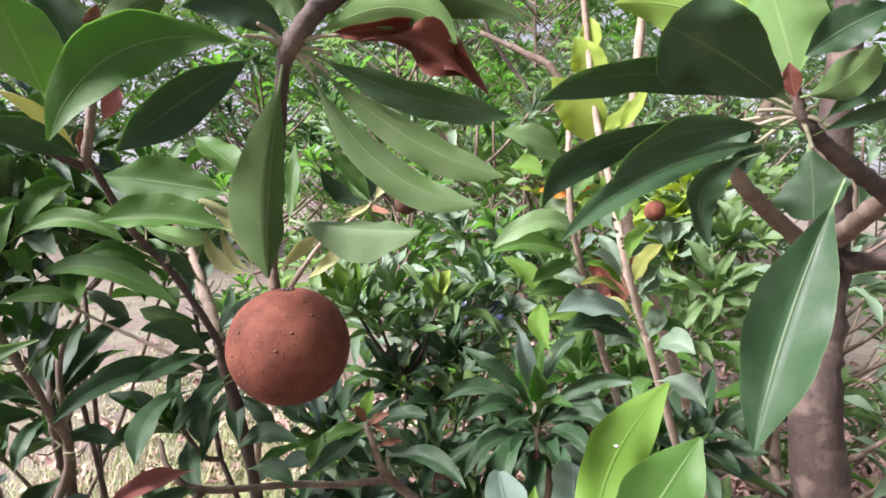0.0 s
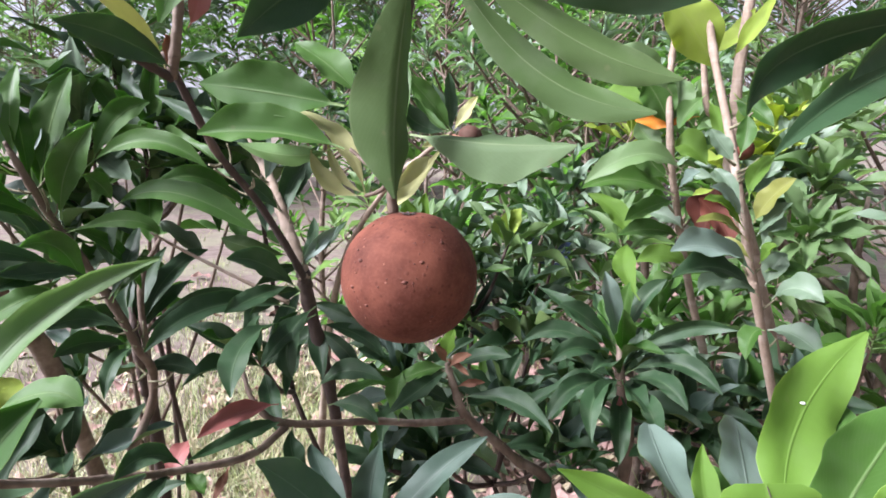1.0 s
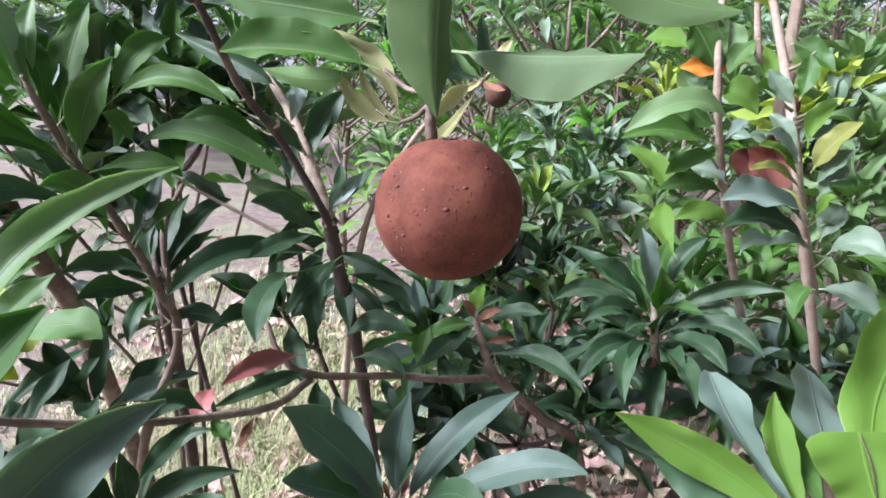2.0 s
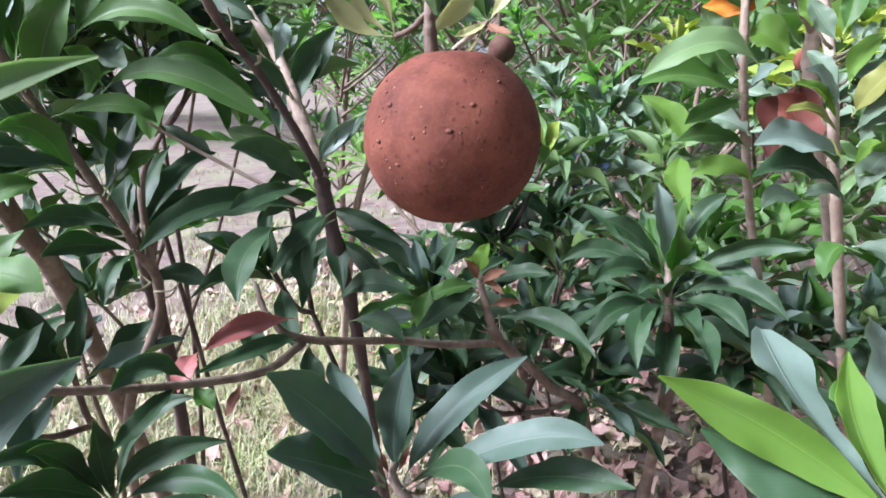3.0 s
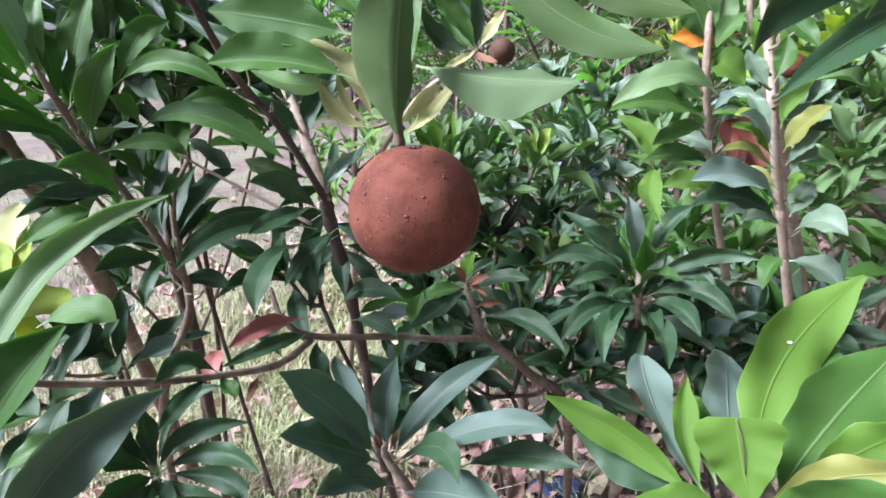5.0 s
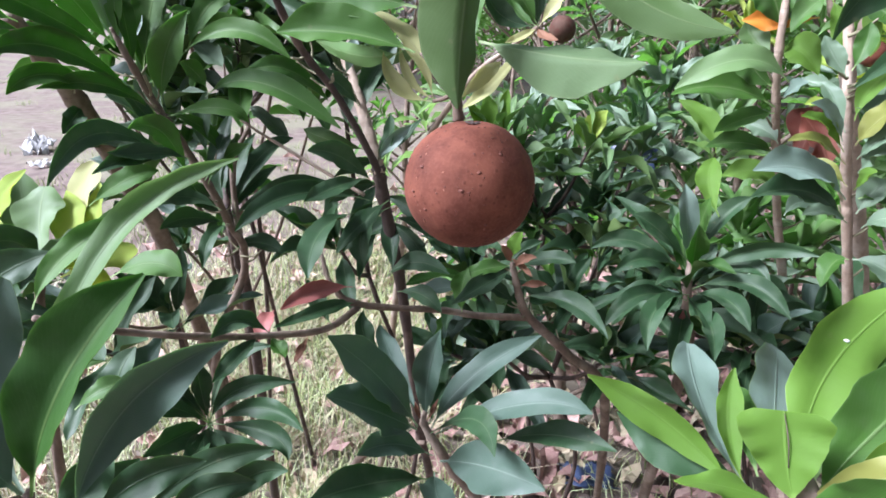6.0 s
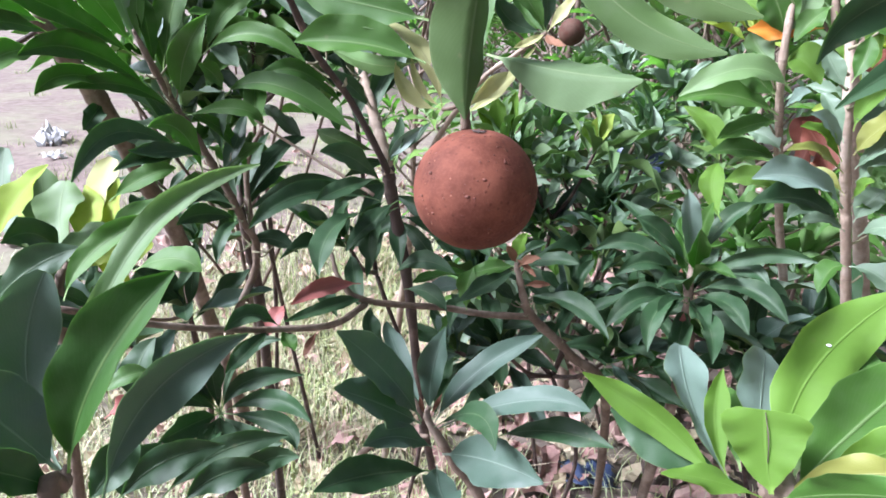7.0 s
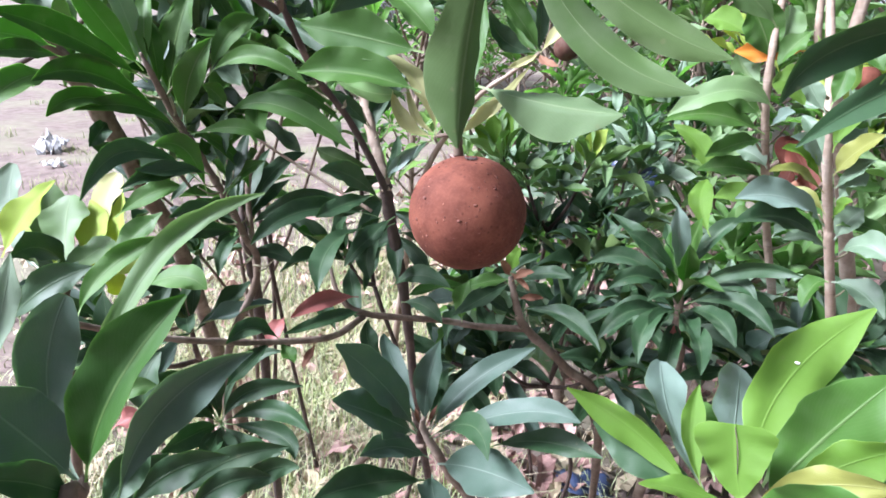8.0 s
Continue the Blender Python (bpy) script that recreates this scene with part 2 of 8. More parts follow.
def fruit_material(name, low, high, grain):
    m, nt, bsdf, out = shader(name)
    place = nt.nodes.new("ShaderNodeNewGeometry").outputs["Position"]
    scurf = node(nt, "ShaderNodeTexNoise", [("Vector", place)], noise_scale=700.0, detail=6.0)
    broad = node(nt, "ShaderNodeTexNoise", [("Vector", place)], noise_scale=46.0, detail=5.0)
    mid = node(nt, "ShaderNodeTexNoise", [("Vector", place)], noise_scale=95.0, detail=4.0)
    colour = blend(nt, ramp(nt, broad.outputs[0], [(0.30, (0, 0, 0)), (0.70, (1, 1, 1))]), low, high)
    colour = blend(nt, ramp(nt, mid.outputs[0], [(0.46, (0, 0, 0)), (0.66, (0.55, 0.55, 0.55))]), colour, (0.078, 0.020, 0.011))
    streak = node(nt, "ShaderNodeTexNoise", [("Vector", node(nt, "ShaderNodeMapping", [("Vector", place), ("Scale", (150.0, 150.0, 42.0))]).outputs[0])], noise_scale=1.0, detail=4.0)
    colour = blend(nt, ramp(nt, streak.outputs[0], [(0.52, (0, 0, 0)), (0.70, (0.38, 0.38, 0.38))]), colour, (0.062, 0.017, 0.010))
    colour = blend(nt, ramp(nt, scurf.outputs[0], [(0.44, (0, 0, 0)), (0.72, (0.22, 0.22, 0.22))]), colour, grain)
    dots = node(nt, "ShaderNodeTexVoronoi", [("Vector", place)], noise_scale=230.0)
    dot = ramp(nt, dots.outputs["Distance"], [(0.0, (1, 1, 1)), (0.14, (0.6, 0.6, 0.6)), (0.24, (0, 0, 0))])
    colour = blend(nt, maths(nt, "MULTIPLY", maths(nt, "MULTIPLY", dot, broad.outputs[0]), 0.9), colour, (0.045, 0.011, 0.007))
    nt.links.new(colour, bsdf.inputs["Base Color"])
    bsdf.inputs["Roughness"].default_value = 0.8
    bsdf.inputs["Specular IOR Level"].default_value = 0.22
    height = maths(nt, "ADD", maths(nt, "MULTIPLY", scurf.outputs[0], 0.5), maths(nt, "ADD", mid.outputs[0], maths(nt, "MULTIPLY", dot, 0.5)))
    bump = node(nt, "ShaderNodeBump", [("Height", height), ("Strength", 0.5), ("Distance", 0.0006)])
    nt.links.new(bump.outputs[0], bsdf.inputs["Normal"])
    return m


FRUIT_SKIN = fruit_material("fruit_skin", (0.070, 0.020, 0.0115), (0.186, 0.063, 0.037), (0.22, 0.088, 0.058))
# the same skin darkened and greyed: leaf shade put into its colour
SHADED_SKIN = fruit_material("shaded_fruit_skin", (0.060, 0.030, 0.020), (0.105, 0.060, 0.042), (0.13, 0.085, 0.06))


def plain_material(name, dark, light, rough=0.8, scale=160.0, dist=0.001):
    m, nt, bsdf, out = shader(name)
    place = nt.nodes.new("ShaderNodeNewGeometry").outputs["Position"]
    n = node(nt, "ShaderNodeTexNoise", [("Vector", place)], noise_scale=scale, detail=5.0)
    info = nt.nodes.new("ShaderNodeObjectInfo")
    geo = nt.nodes.new("ShaderNodeNewGeometry")
    pick = maths(nt, "FRACT", maths(nt, "ADD", info.outputs["Random"], geo.outputs["Random Per Island"]))
    tone = maths(nt, "ADD", maths(nt, "MULTIPLY", pick, 0.6), maths(nt, "MULTIPLY", n.outputs[0], 0.5), clamp=True)
    nt.links.new(blend(nt, tone, dark, light), bsdf.inputs["Base Color"])
    bsdf.inputs["Roughness"].default_value = rough
    bump = node(nt, "ShaderNodeBump", [("Height", n.outputs[0]), ("Strength", 0.4), ("Distance", dist)])
    nt.links.new(bump.outputs[0], bsdf.inputs["Normal"])
    return m


WART = plain_material("fruit_wart", (0.060, 0.017, 0.011), (0.150, 0.050, 0.030), 0.85, 500.0, 0.0003)
PALE_WART = plain_material("fruit_pale_wart", (0.16, 0.058, 0.036), (0.25, 0.105, 0.068), 0.85, 500.0, 0.0003)
GRASS = plain_material("grass_blade", (0.13, 0.21, 0.05), (0.38, 0.42, 0.16), 0.6)
# paler grass: glare of the lit ground is put into the blade colour
PALE_GRASS = plain_material("pale_grass_blade", (0.30, 0.36, 0.16), (0.52, 0.56, 0.34), 0.65)
STRAW = plain_material("dry_straw", (0.34, 0.27, 0.16), (0.56, 0.48, 0.34), 0.7)
LITTER = plain_material("fallen_leaf", (0.22, 0.10, 0.085), (0.52, 0.36, 0.31), 0.75)
PALE_CLOTH = plain_material("pale_scrap", (0.42, 0.42, 0.41), (0.62, 0.61, 0.60), 0.8)
BLUE_FILM = plain_material("blue_film", (0.020, 0.035, 0.085), (0.055, 0.08, 0.16), 0.45)


def ground_material():
    m, nt, bsdf, out = shader("ground_earth")
    place = nt.nodes.new("ShaderNodeNewGeometry").outputs["Position"]
    big = node(nt, "ShaderNodeTexNoise", [("Vector", place)], noise_scale=2.2, detail=5.0)
    mid = node(nt, "ShaderNodeTexNoise", [("Vector", place)], noise_scale=14.0, detail=6.0)
    fine = node(nt, "ShaderNodeTexNoise", [("Vector", place)], noise_scale=120.0, detail=6.0)
    colour = blend(nt, ramp(nt, mid.outputs[0], [(0.32, (0, 0, 0)), (0.66, (1, 1, 1))]), (0.080, 0.055, 0.045), (0.195, 0.150, 0.126))
    colour = blend(nt, ramp(nt, big.outputs[0], [(0.45, (0, 0, 0)), (0.62, (0.7, 0.7, 0.7))]), colour, (0.195, 0.205, 0.12))
    colour = blend(nt, maths(nt, "MULTIPLY", fine.outputs[0], 0.4), colour, (0.24, 0.19, 0.165))
    nt.links.new(colour, bsdf.inputs["Base Color"])
    bsdf.inputs["Roughness"].default_value = 0.95
    height = maths(nt, "ADD", mid.outputs[0], maths(nt, "MULTIPLY", fine.outputs[0], 0.5))
    bump = node(nt, "ShaderNodeBump", [("Height", height), ("Strength", 0.5), ("Distance", 0.015)])
    nt.links.new(bump.outputs[0], bsdf.inputs["Normal"])
    return m


EARTH = ground_material()

# ---- builders ----


def mesh_of(name, bm, *materials, smooth=True):
    me = bpy.data.meshes.new(name)
    bm.to_mesh(me)
    bm.free()
    for mat in materials:
        me.materials.append(mat)
    if smooth:
        me.polygons.foreach_set("use_smooth", [True] * len(me.polygons))
    return me


def part(name, data, parent=None, label="", m=None):
    ob = new(name, data)
    if parent is not None:
        ob.parent = parent
    if m is not None:
        ob.matrix_basis = m
    return tagged(ob, label) if label else ob


def thing(name, label, category, at=(0, 0, 0), group="", kind=""):
    ob = new(name)
    ob.empty_display_size = 0.02
    ob.location = at
    return tagged(ob, label, category, group, kind)


def blade_width(s):
    """Half outline of a sapodilla leaf, from stalk (0) to tip (1), at most 1: a long taper, then full sides and a short pointed tip."""
    if s < 0.08:
        return 0.05
    q = (s - 0.08) / 0.92
    if q > 0.998:
        return 0.05
    if q < 0.52:
        return max(0.05, math.sin(0.5 * math.pi * q / 0.52) ** 1.05)
    return max(0.05, 1 - ((q - 0.52) / 0.48) ** 2.05)


def oval_width(s):
    """Half outline of an oblong leaf with full sides and a short rounded tip."""
    if s < 0.08:
        return 0.05
    q = (s - 0.08) / 0.92
    if q > 0.998:
        return 0.05
    if q < 0.5:
        return max(0.05, math.sin(0.5 * math.pi * q / 0.5) ** 0.95)
    return max(0.05, (1 - ((q - 0.5) / 0.5) ** 2.5) ** 0.72)


def blunt_width(s):
    """Half outline of a broad leaf with a rounded, almost cut-off end."""
    if s < 0.07:
        return 0.05
    q = (s - 0.07) / 0.93
    return max(0.04, min(1.0, 1.5 * q) ** 0.8 * (1 - max(0.0, (q - 0.55) / 0.45) ** 3.2) ** 0.5) if q < 0.999 else 0.25


def cut_width(s):
    """Half outline that widens to a broad, nearly straight end, as a bent-away tip looks from the camera."""
    if s < 0.06:
        return 0.06
    q = (s - 0.06) / 0.94
    return max(0.06, min(1.0, 1.22 * q) ** 0.7 * (1 - max(0.0, (q - 0.86) / 0.14) ** 3 * 0.35))


def blade_points(bend, fold, wave, phase, rows, cols, sway=0.0):
    grid = []
    for i in range(rows + 1):
        s = i / rows
        w = oval_width(s)
        lift = 4 * bend * s * (1 - s) * (1 + 0.25 * math.sin(3.1 * s + phase))
        line = []
        for j in range(cols + 1):
            u = 2 * j / cols - 1
            z = lift + (fold * abs(u) if fold > 0 else fold * u * u * 1.3) * w + 2.6 * wave * u * u * w * math.sin(11 * s + phase + 1.3 * u)
            jag = 1 + 0.03 * math.sin(13 * s + phase * 3 + 2 * u) + 0.012 * math.sin(41 * s + phase)
            line.append((0.5 * u * w * jag + sway * math.sin(math.pi * s) * 0.5, s, z))
        grid.append(line)
    return grid


def blade_mesh(kind, bend, fold, wave, phase, rows=14, cols=6, sway=0.0):
    """A leaf 1 long and 1 wide: an upper and an under skin a hair apart, closed at the rim."""
    bm = bmesh.new()
    uvs = bm.loops.layers.uv.new("UVMap")
    grid = blade_points(bend, fold, wave, phase, rows, cols, sway)
    skins = []
    for off in (0.0015, -0.0015):
        skins.append([[bm.verts.new((x, y, z + off)) for x, y, z in line] for line in grid])
    for k, skin in enumerate(skins):
        for i in range(rows):
            for j in range(cols):
                q = [skin[i][j], skin[i][j + 1], skin[i + 1][j + 1], skin[i + 1][j]]
                t = [(j / cols, i / rows), ((j + 1) / cols, i / rows), ((j + 1) / cols, (i + 1) / rows), (j / cols, (i + 1) / rows)]
                if k:
                    q, t = [q[0], q[3], q[2], q[1]], [t[0], t[3], t[2], t[1]]
                f = bm.faces.new(q)
                f.material_index = k
                for lp, c in zip(f.loops, t):
                    lp[uvs].uv = c
    return mesh_of("leaf", bm, *LEAF_KINDS[kind])


BENDS = (-0.10, 0.0, 0.06, 0.12, 0.2, 0.3)
BLADES = {}


def leaf(plant, kind, base, tip, width, up, bend=0.06, sway=0.0, fold=None, label="", name="leaf"):
    """One leaf from its stalk's foot to its tip; up: the way its upper side faces."""
    b, t, n = Vector(base), Vector(tip), Vector(up)
    y = t - b
    length = y.length
    y.normalize()
    x = y.cross(n)
    if x.length < 1e-4:
        x = y.cross(Vector((0.3, 0.4, 0.8)))
    x.normalize()
    z = x.cross(y)
    step = min(range(len(BENDS)), key=lambda i: abs(BENDS[i] - bend))
    shape = random.randrange(3)
    lean = round(sway * 5) / 5
    crease = (0.05, 0.08, 0.11)[shape] if fold is None else fold
    key = (kind, step, shape, lean, crease)
    if key not in BLADES:
        BLADES[key] = blade_mesh(kind, BENDS[step], crease, (0.018, 0.030, 0.024)[shape], 1.7 * shape + 0.6 * step, sway=lean)
    m = Matrix((x * width, y * length, z * length)).transposed().to_4x4()
    m.translation = b
    return part(name, BLADES[key], plant, label, m=plant.matrix_basis.inverted() @ m)


def curved_leaf(plant, kind, base, via, tip, width, up, fold=0.2, wave=0.03, shape="lance", label="", name="leaf"):
    """One leaf with an arched midrib from its stalk's foot through via to its tip; up: the way its upper side faces."""
    b, v, t, n = Vector(base), Vector(via), Vector(tip), Vector(up)
    ctrl = 2 * v - (b + t) / 2
    rows, cols = 20, 8
    rnd = random.Random(int(abs(base[0] * 7919 + tip[2] * 104729 + width * 1e5)))
    phase = rnd.uniform(0, 6.28)
    crease = 0.5 * fold * (1.7 if shape == "lance" and fold < 0.35 else 1.0)
    bm = bmesh.new()
    uvs = bm.loops.layers.uv.new("UVMap")
    skins = ([], [])
    for i in range(rows + 1):
        s = i / rows
        c = b * (1 - s) ** 2 + ctrl * (2 * s * (1 - s)) + t * s * s
        d = ((ctrl - b) * (1 - s) + (t - ctrl) * s).normalized()
        nn = (n - d * n.dot(d)).normalized()
        x = d.cross(nn)
        w = blade_width(s) if shape in ("lance", "bitten") else cut_width(s) if shape == "cut" else blunt_width(s)
        if shape == "bitten" and 0.3 < s < 0.95:
            w *= 1 - 0.22 * max(0.0, math.sin(17 * s + phase)) ** 3
        lines = ([], [])
        for j in range(cols + 1):
            u = 2 * j / cols - 1
            still = 0.35 if shape in ("blunt", "cut") else 1.0
            jag = 1 + still * (0.035 * math.sin(11 * s + phase + 2.2 * u) + 0.022 * math.sin(27 * s + 2 * phase + 1.5 * u)) + 0.010 * math.sin(53 * s + 3 * phase)
            lift = crease * abs(u) ** 1.15 + 3.2 * wave * u * u * math.sin(10.5 * s + phase + 1.1 * u) + 0.045 * math.sin(25 * s + 3 * abs(u) + phase * (1 if u > 0 else 2)) * u * u + 0.06 * math.sin(4 * s + phase) * u
            p = c + x * (0.5 * u * w * jag * width) + nn * (lift * w * width)
            for k, off in ((0, 0.00016), (1, -0.00016)):
                lines[k].append(bm.verts.new(p - b + nn * off))
        skins[0].append(lines[0])
        skins[1].append(lines[1])
    for k, skin in enumerate(skins):
        for i in range(rows):
            for j in range(cols):
                q = [skin[i][j], skin[i][j + 1], skin[i + 1][j + 1], skin[i + 1][j]]
                tx = [(j / cols, i / rows), ((j + 1) / cols, i / rows), ((j + 1) / cols, (i + 1) / rows), (j / cols, (i + 1) / rows)]
                if k:
                    q, tx = [q[0], q[3], q[2], q[1]], [tx[0], tx[3], tx[2], tx[1]]
                f = bm.faces.new(q)
                f.material_index = k
                for lp, uvc in zip(f.loops, tx):
                    lp[uvs].uv = uvc
    m = plant.matrix_basis.inverted() @ Matrix.Translation(b)
    return part(name, mesh_of("leaf", bm, *LEAF_KINDS[kind]), plant, label, m=m)


def rosette(plant, kind, centre, axis, count, length, width, seed, spread=(20, 84), droop=0.10):
    """A shoot's whorl of leaves, young ones upright, old ones flat or hanging."""
    rnd = random.Random(seed)
    w = Vector(axis).normalized()
    u = w.orthogonal().normalized()
    v = w.cross(u)
    made = []
    length, width = 1.06 * length, 0.88 * width
    for i in range(count):
        f = (i + 0.5) / count
        turn = i * 2.39996 + rnd.uniform(-0.25, 0.25)
        open_ = radians(spread[0] + (spread[1] - spread[0]) * f + rnd.uniform(-8, 8))
        out = u * math.cos(turn) + v * math.sin(turn)
        way = w * math.cos(open_) + out * math.sin(open_) + Vector((0, 0, -droop * f))
        size = length * rnd.uniform(0.75, 1.1) * (0.62 + 0.38 * min(1, f * 1.6))
        base = Vector(centre) - w * 0.035 * f * length / 0.11
        up = w * math.sin(open_) - out * math.cos(open_) + Vector((rnd.uniform(-.3, .3), rnd.uniform(-.3, .3), 0.25))
        # a few mature blades take the blue kind, whose colour carries sheen
        odd = rnd.random()
        made.append(leaf(plant, kind if odd > 0.2 or kind != "mature" else "blue" if odd < 0.13 else "deep", base, base + way.normalized() * size, width * rnd.uniform(0.85, 1.15), up, rnd.choice((0.0, 0.06, 0.12, 0.2)), fold=None))
    return made


def smooth_line(points, radii, steps=7):
    pts = [Vector(p) for p in points]
    ext = [2 * pts[0] - pts[1]] + pts + [2 * pts[-1] - pts[-2]]
    line, rad = [], []
    for i in range(len(pts) - 1):
        a, b, c, d = ext[i:i + 4]
        for k in range(steps):
            t = k / steps
            line.append(0.5 * ((2 * b) + (c - a) * t + (2 * a - 5 * b + 4 * c - d) * t * t + (3 * b - a - 3 * c + d) * t ** 3))
            rad.append(radii[i] * (1 - t) + radii[i + 1] * t)
    return line + [pts[-1]], rad + [radii[-1]]


def limb(name, plant, points, radii, material=None, sides=9, knots=0.15, seed=0, label=""):
    """A stem, branch or trunk along a line, thicker at its leaf scars, closed at both ends."""
    line, rad = smooth_line(points, radii)
    bm = bmesh.new()
    rings = []
    rnd = random.Random(seed + len(points) * 7)
    side = None
    for i, (p, r) in enumerate(zip(line, rad)):
        d = (line[min(i + 1, len(line) - 1)] - line[max(i - 1, 0)]).normalized()
        side = (d.orthogonal() if side is None else side - d * side.dot(d)).normalized()
        other = d.cross(side)
        swell = 1 + knots * (1 if i % 3 == 1 else -0.2) * rnd.uniform(0.3, 1.2)
        rings.append([bm.verts.new(p + (side * math.cos(k) + other * math.sin(k)) * r * swell * rnd.uniform(0.94, 1.06)) for k in (2 * math.pi * q / sides for q in range(sides))])
    for one, two in zip(rings, rings[1:]):
        for k in range(sides):
            bm.faces.new((one[k], one[(k + 1) % sides], two[(k + 1) % sides], two[k]))
    bm.faces.new(rings[0][::-1])
    bm.faces.new(rings[-1])
    me = mesh_of(name, bm, material or BARK)
    inv = plant.matrix_basis.inverted()
    return part(name, me, plant, label, m=inv)



def petioles(plant, points, count, seed, long=0.016):
    """Short bare leaf stalks that stand out from a stem where leaves have dropped."""
    rnd = random.Random(seed)
    line, _ = smooth_line(points, [0.001] * len(points))
    for _ in range(count):
        k = rnd.randrange(1, len(line) - 1)
        p, d = line[k], (line[k + 1] - line[k - 1]).normalized()
        side = d.orthogonal().normalized()
        side = (Matrix.Rotation(rnd.uniform(0, 6.28), 3, d) @ side)
        reach = long * rnd.uniform(0.5, 1.3)
        mid = p + side * reach * 0.6 + d * reach * 0.25
        end = p + side * reach + d * reach * 0.75
        limb("leaf_stalk", plant, [tuple(p), tuple(mid), tuple(end)], [0.0011, 0.0008, 0.0006], TWIG, sides=5, seed=seed)


# ---- ground ----


def ground():
    bm = bmesh.new()
    rings = [0.0] + [0.25 * 1.22 ** k for k in range(44)]
    rings = [r for r in rings if r < 900] + [1500.0]
    rows = []
    for r in rings:
        ring = []
        for k in range(72):
            a = 2 * math.pi * k / 72
            x, y = r * math.cos(a), 1.0 + r * math.sin(a)
            z = 0.035 * noise.noise(Vector((x * 1.7, y * 1.7, 0.3))) + 0.012 * noise.noise(Vector((x * 7, y * 7, 2.0)))
            ring.append(bm.verts.new((x, y, z if r < 40 else 0.0)))
        rows.append(ring)
    for one, two in zip(rows[1:], rows[2:]):
        for k in range(72):
            bm.faces.new((one[k], one[(k + 1) % 72], two[(k + 1) % 72], two[k]))
    hub = bm.verts.new((0, 1.0, 0))
    for k in range(72):
        bm.faces.new((hub, rows[1][k], rows[1][(k + 1) % 72]))
    bmesh.ops.delete(bm, geom=rows[0], context="VERTS")
    bmesh.ops.recalc_face_normals(bm, faces=bm.faces)
    return tagged(new("ground", mesh_of("ground", bm, EARTH)), "bare pinkish earth with dry litter and grass", "ground", kind="structure")


def height_at(x, y):
    return 0.035 * noise.noise(Vector((x * 1.7, y * 1.7, 0.3))) + 0.012 * noise.noise(Vector((x * 7, y * 7, 2.0)))


ground()

# ---- the trees near the camera ----

# the fruit-bearing tree: trunk, and the branch that hangs down from above
fruit_tree = thing("sapodilla_tree", "mature sapodilla tree with brown bark and leathery green leaves", "tree", (0.460, 0.640, 0.000))
limb("trunk", fruit_tree, [(0.460, 0.640, -0.020), (0.450, 0.630, 0.300), (0.370, 0.590, 0.683), (0.383, 0.611, 0.769), (0.394, 0.621, 0.884), (0.385, 0.610, 0.994), (0.420, 0.620, 1.350)], [0.0280, 0.0260, 0.0240, 0.0220, 0.0190, 0.0150, 0.0120], BARK_DARK_SHADED)
limb("branch", fruit_tree, [(0.420, 0.620, 1.300), (0.250, 0.500, 1.280), (0.060, 0.360, 1.160), (-0.040, 0.347, 1.032), (-0.062, 0.340, 1.008), (-0.074, 0.337, 0.990), (-0.080, 0.342, 0.977), (-0.087, 0.358, 0.941)], [0.0140, 0.0100, 0.0075, 0.0058, 0.0055, 0.0054, 0.0035, 0.0028], BARK_DARK_SHADED)
limb("fruit_stalk", fruit_tree, [(-0.087, 0.358, 0.941), (-0.091, 0.363, 0.904), (-0.093, 0.360, 0.875), (-0.092, 0.360, 0.862)], [0.0026, 0.0022, 0.0023, 0.0030], BARK)
limb("leaf_scar_twig", fruit_tree, [(-0.075, 0.336, 0.988), (-0.085, 0.332, 0.992), (-0.095, 0.327, 0.992)], [0.0016, 0.0012, 0.0009], TWIG)
limb("leaf_scar_twig", fruit_tree, [(-0.075, 0.336, 0.988), (-0.082, 0.333, 0.995), (-0.088, 0.328, 0.998)], [0.0016, 0.0012, 0.0009], TWIG)
limb("leaf_scar_twig", fruit_tree, [(-0.075, 0.336, 0.988), (-0.065, 0.339, 0.989), (-0.054, 0.340, 0.986)], [0.0016, 0.0012, 0.0009], TWIG)
limb("leaf_scar_twig", fruit_tree, [(-0.075, 0.336, 0.988), (-0.066, 0.340, 0.984), (-0.056, 0.341, 0.977)], [0.0016, 0.0012, 0.0009], TWIG)
limb("leaf_scar_twig", fruit_tree, [(-0.075, 0.336, 0.988), (-0.069, 0.339, 0.983), (-0.063, 0.340, 0.974)], [0.0016, 0.0012, 0.0009], TWIG)
limb("leaf_scar_twig", fruit_tree, [(-0.075, 0.336, 0.988), (-0.063, 0.338, 0.994), (-0.050, 0.338, 0.995)], [0.0016, 0.0012, 0.0009], TWIG)
curved_leaf(fruit_tree, "fresh", (-0.087, 0.331, 0.987), (-0.135, 0.300, 0.980), (-0.158, 0.276, 0.937), 0.027, (0.51, -0.84, 0.21), 0.15, 0.03)
curved_leaf(fruit_tree, "mature", (-0.087, 0.330, 0.985), (-0.115, 0.308, 0.959), (-0.133, 0.280, 0.933), 0.022, (0.75, -0.66, -0.04), 0.25, 0.02)
curved_leaf(fruit_tree, "mature", (-0.078, 0.335, 0.980), (-0.086, 0.334, 0.922), (-0.086, 0.327, 0.873), 0.030, (-0.71, 0.71, 0.02), 0.75, 0.02)
curved_leaf(fruit_tree, "mature", (-0.069, 0.343, 0.982), (-0.029, 0.334, 0.930), (0.020, 0.316, 0.910), 0.021, (-0.06, 0.90, -0.43), 0.15, 0.03)
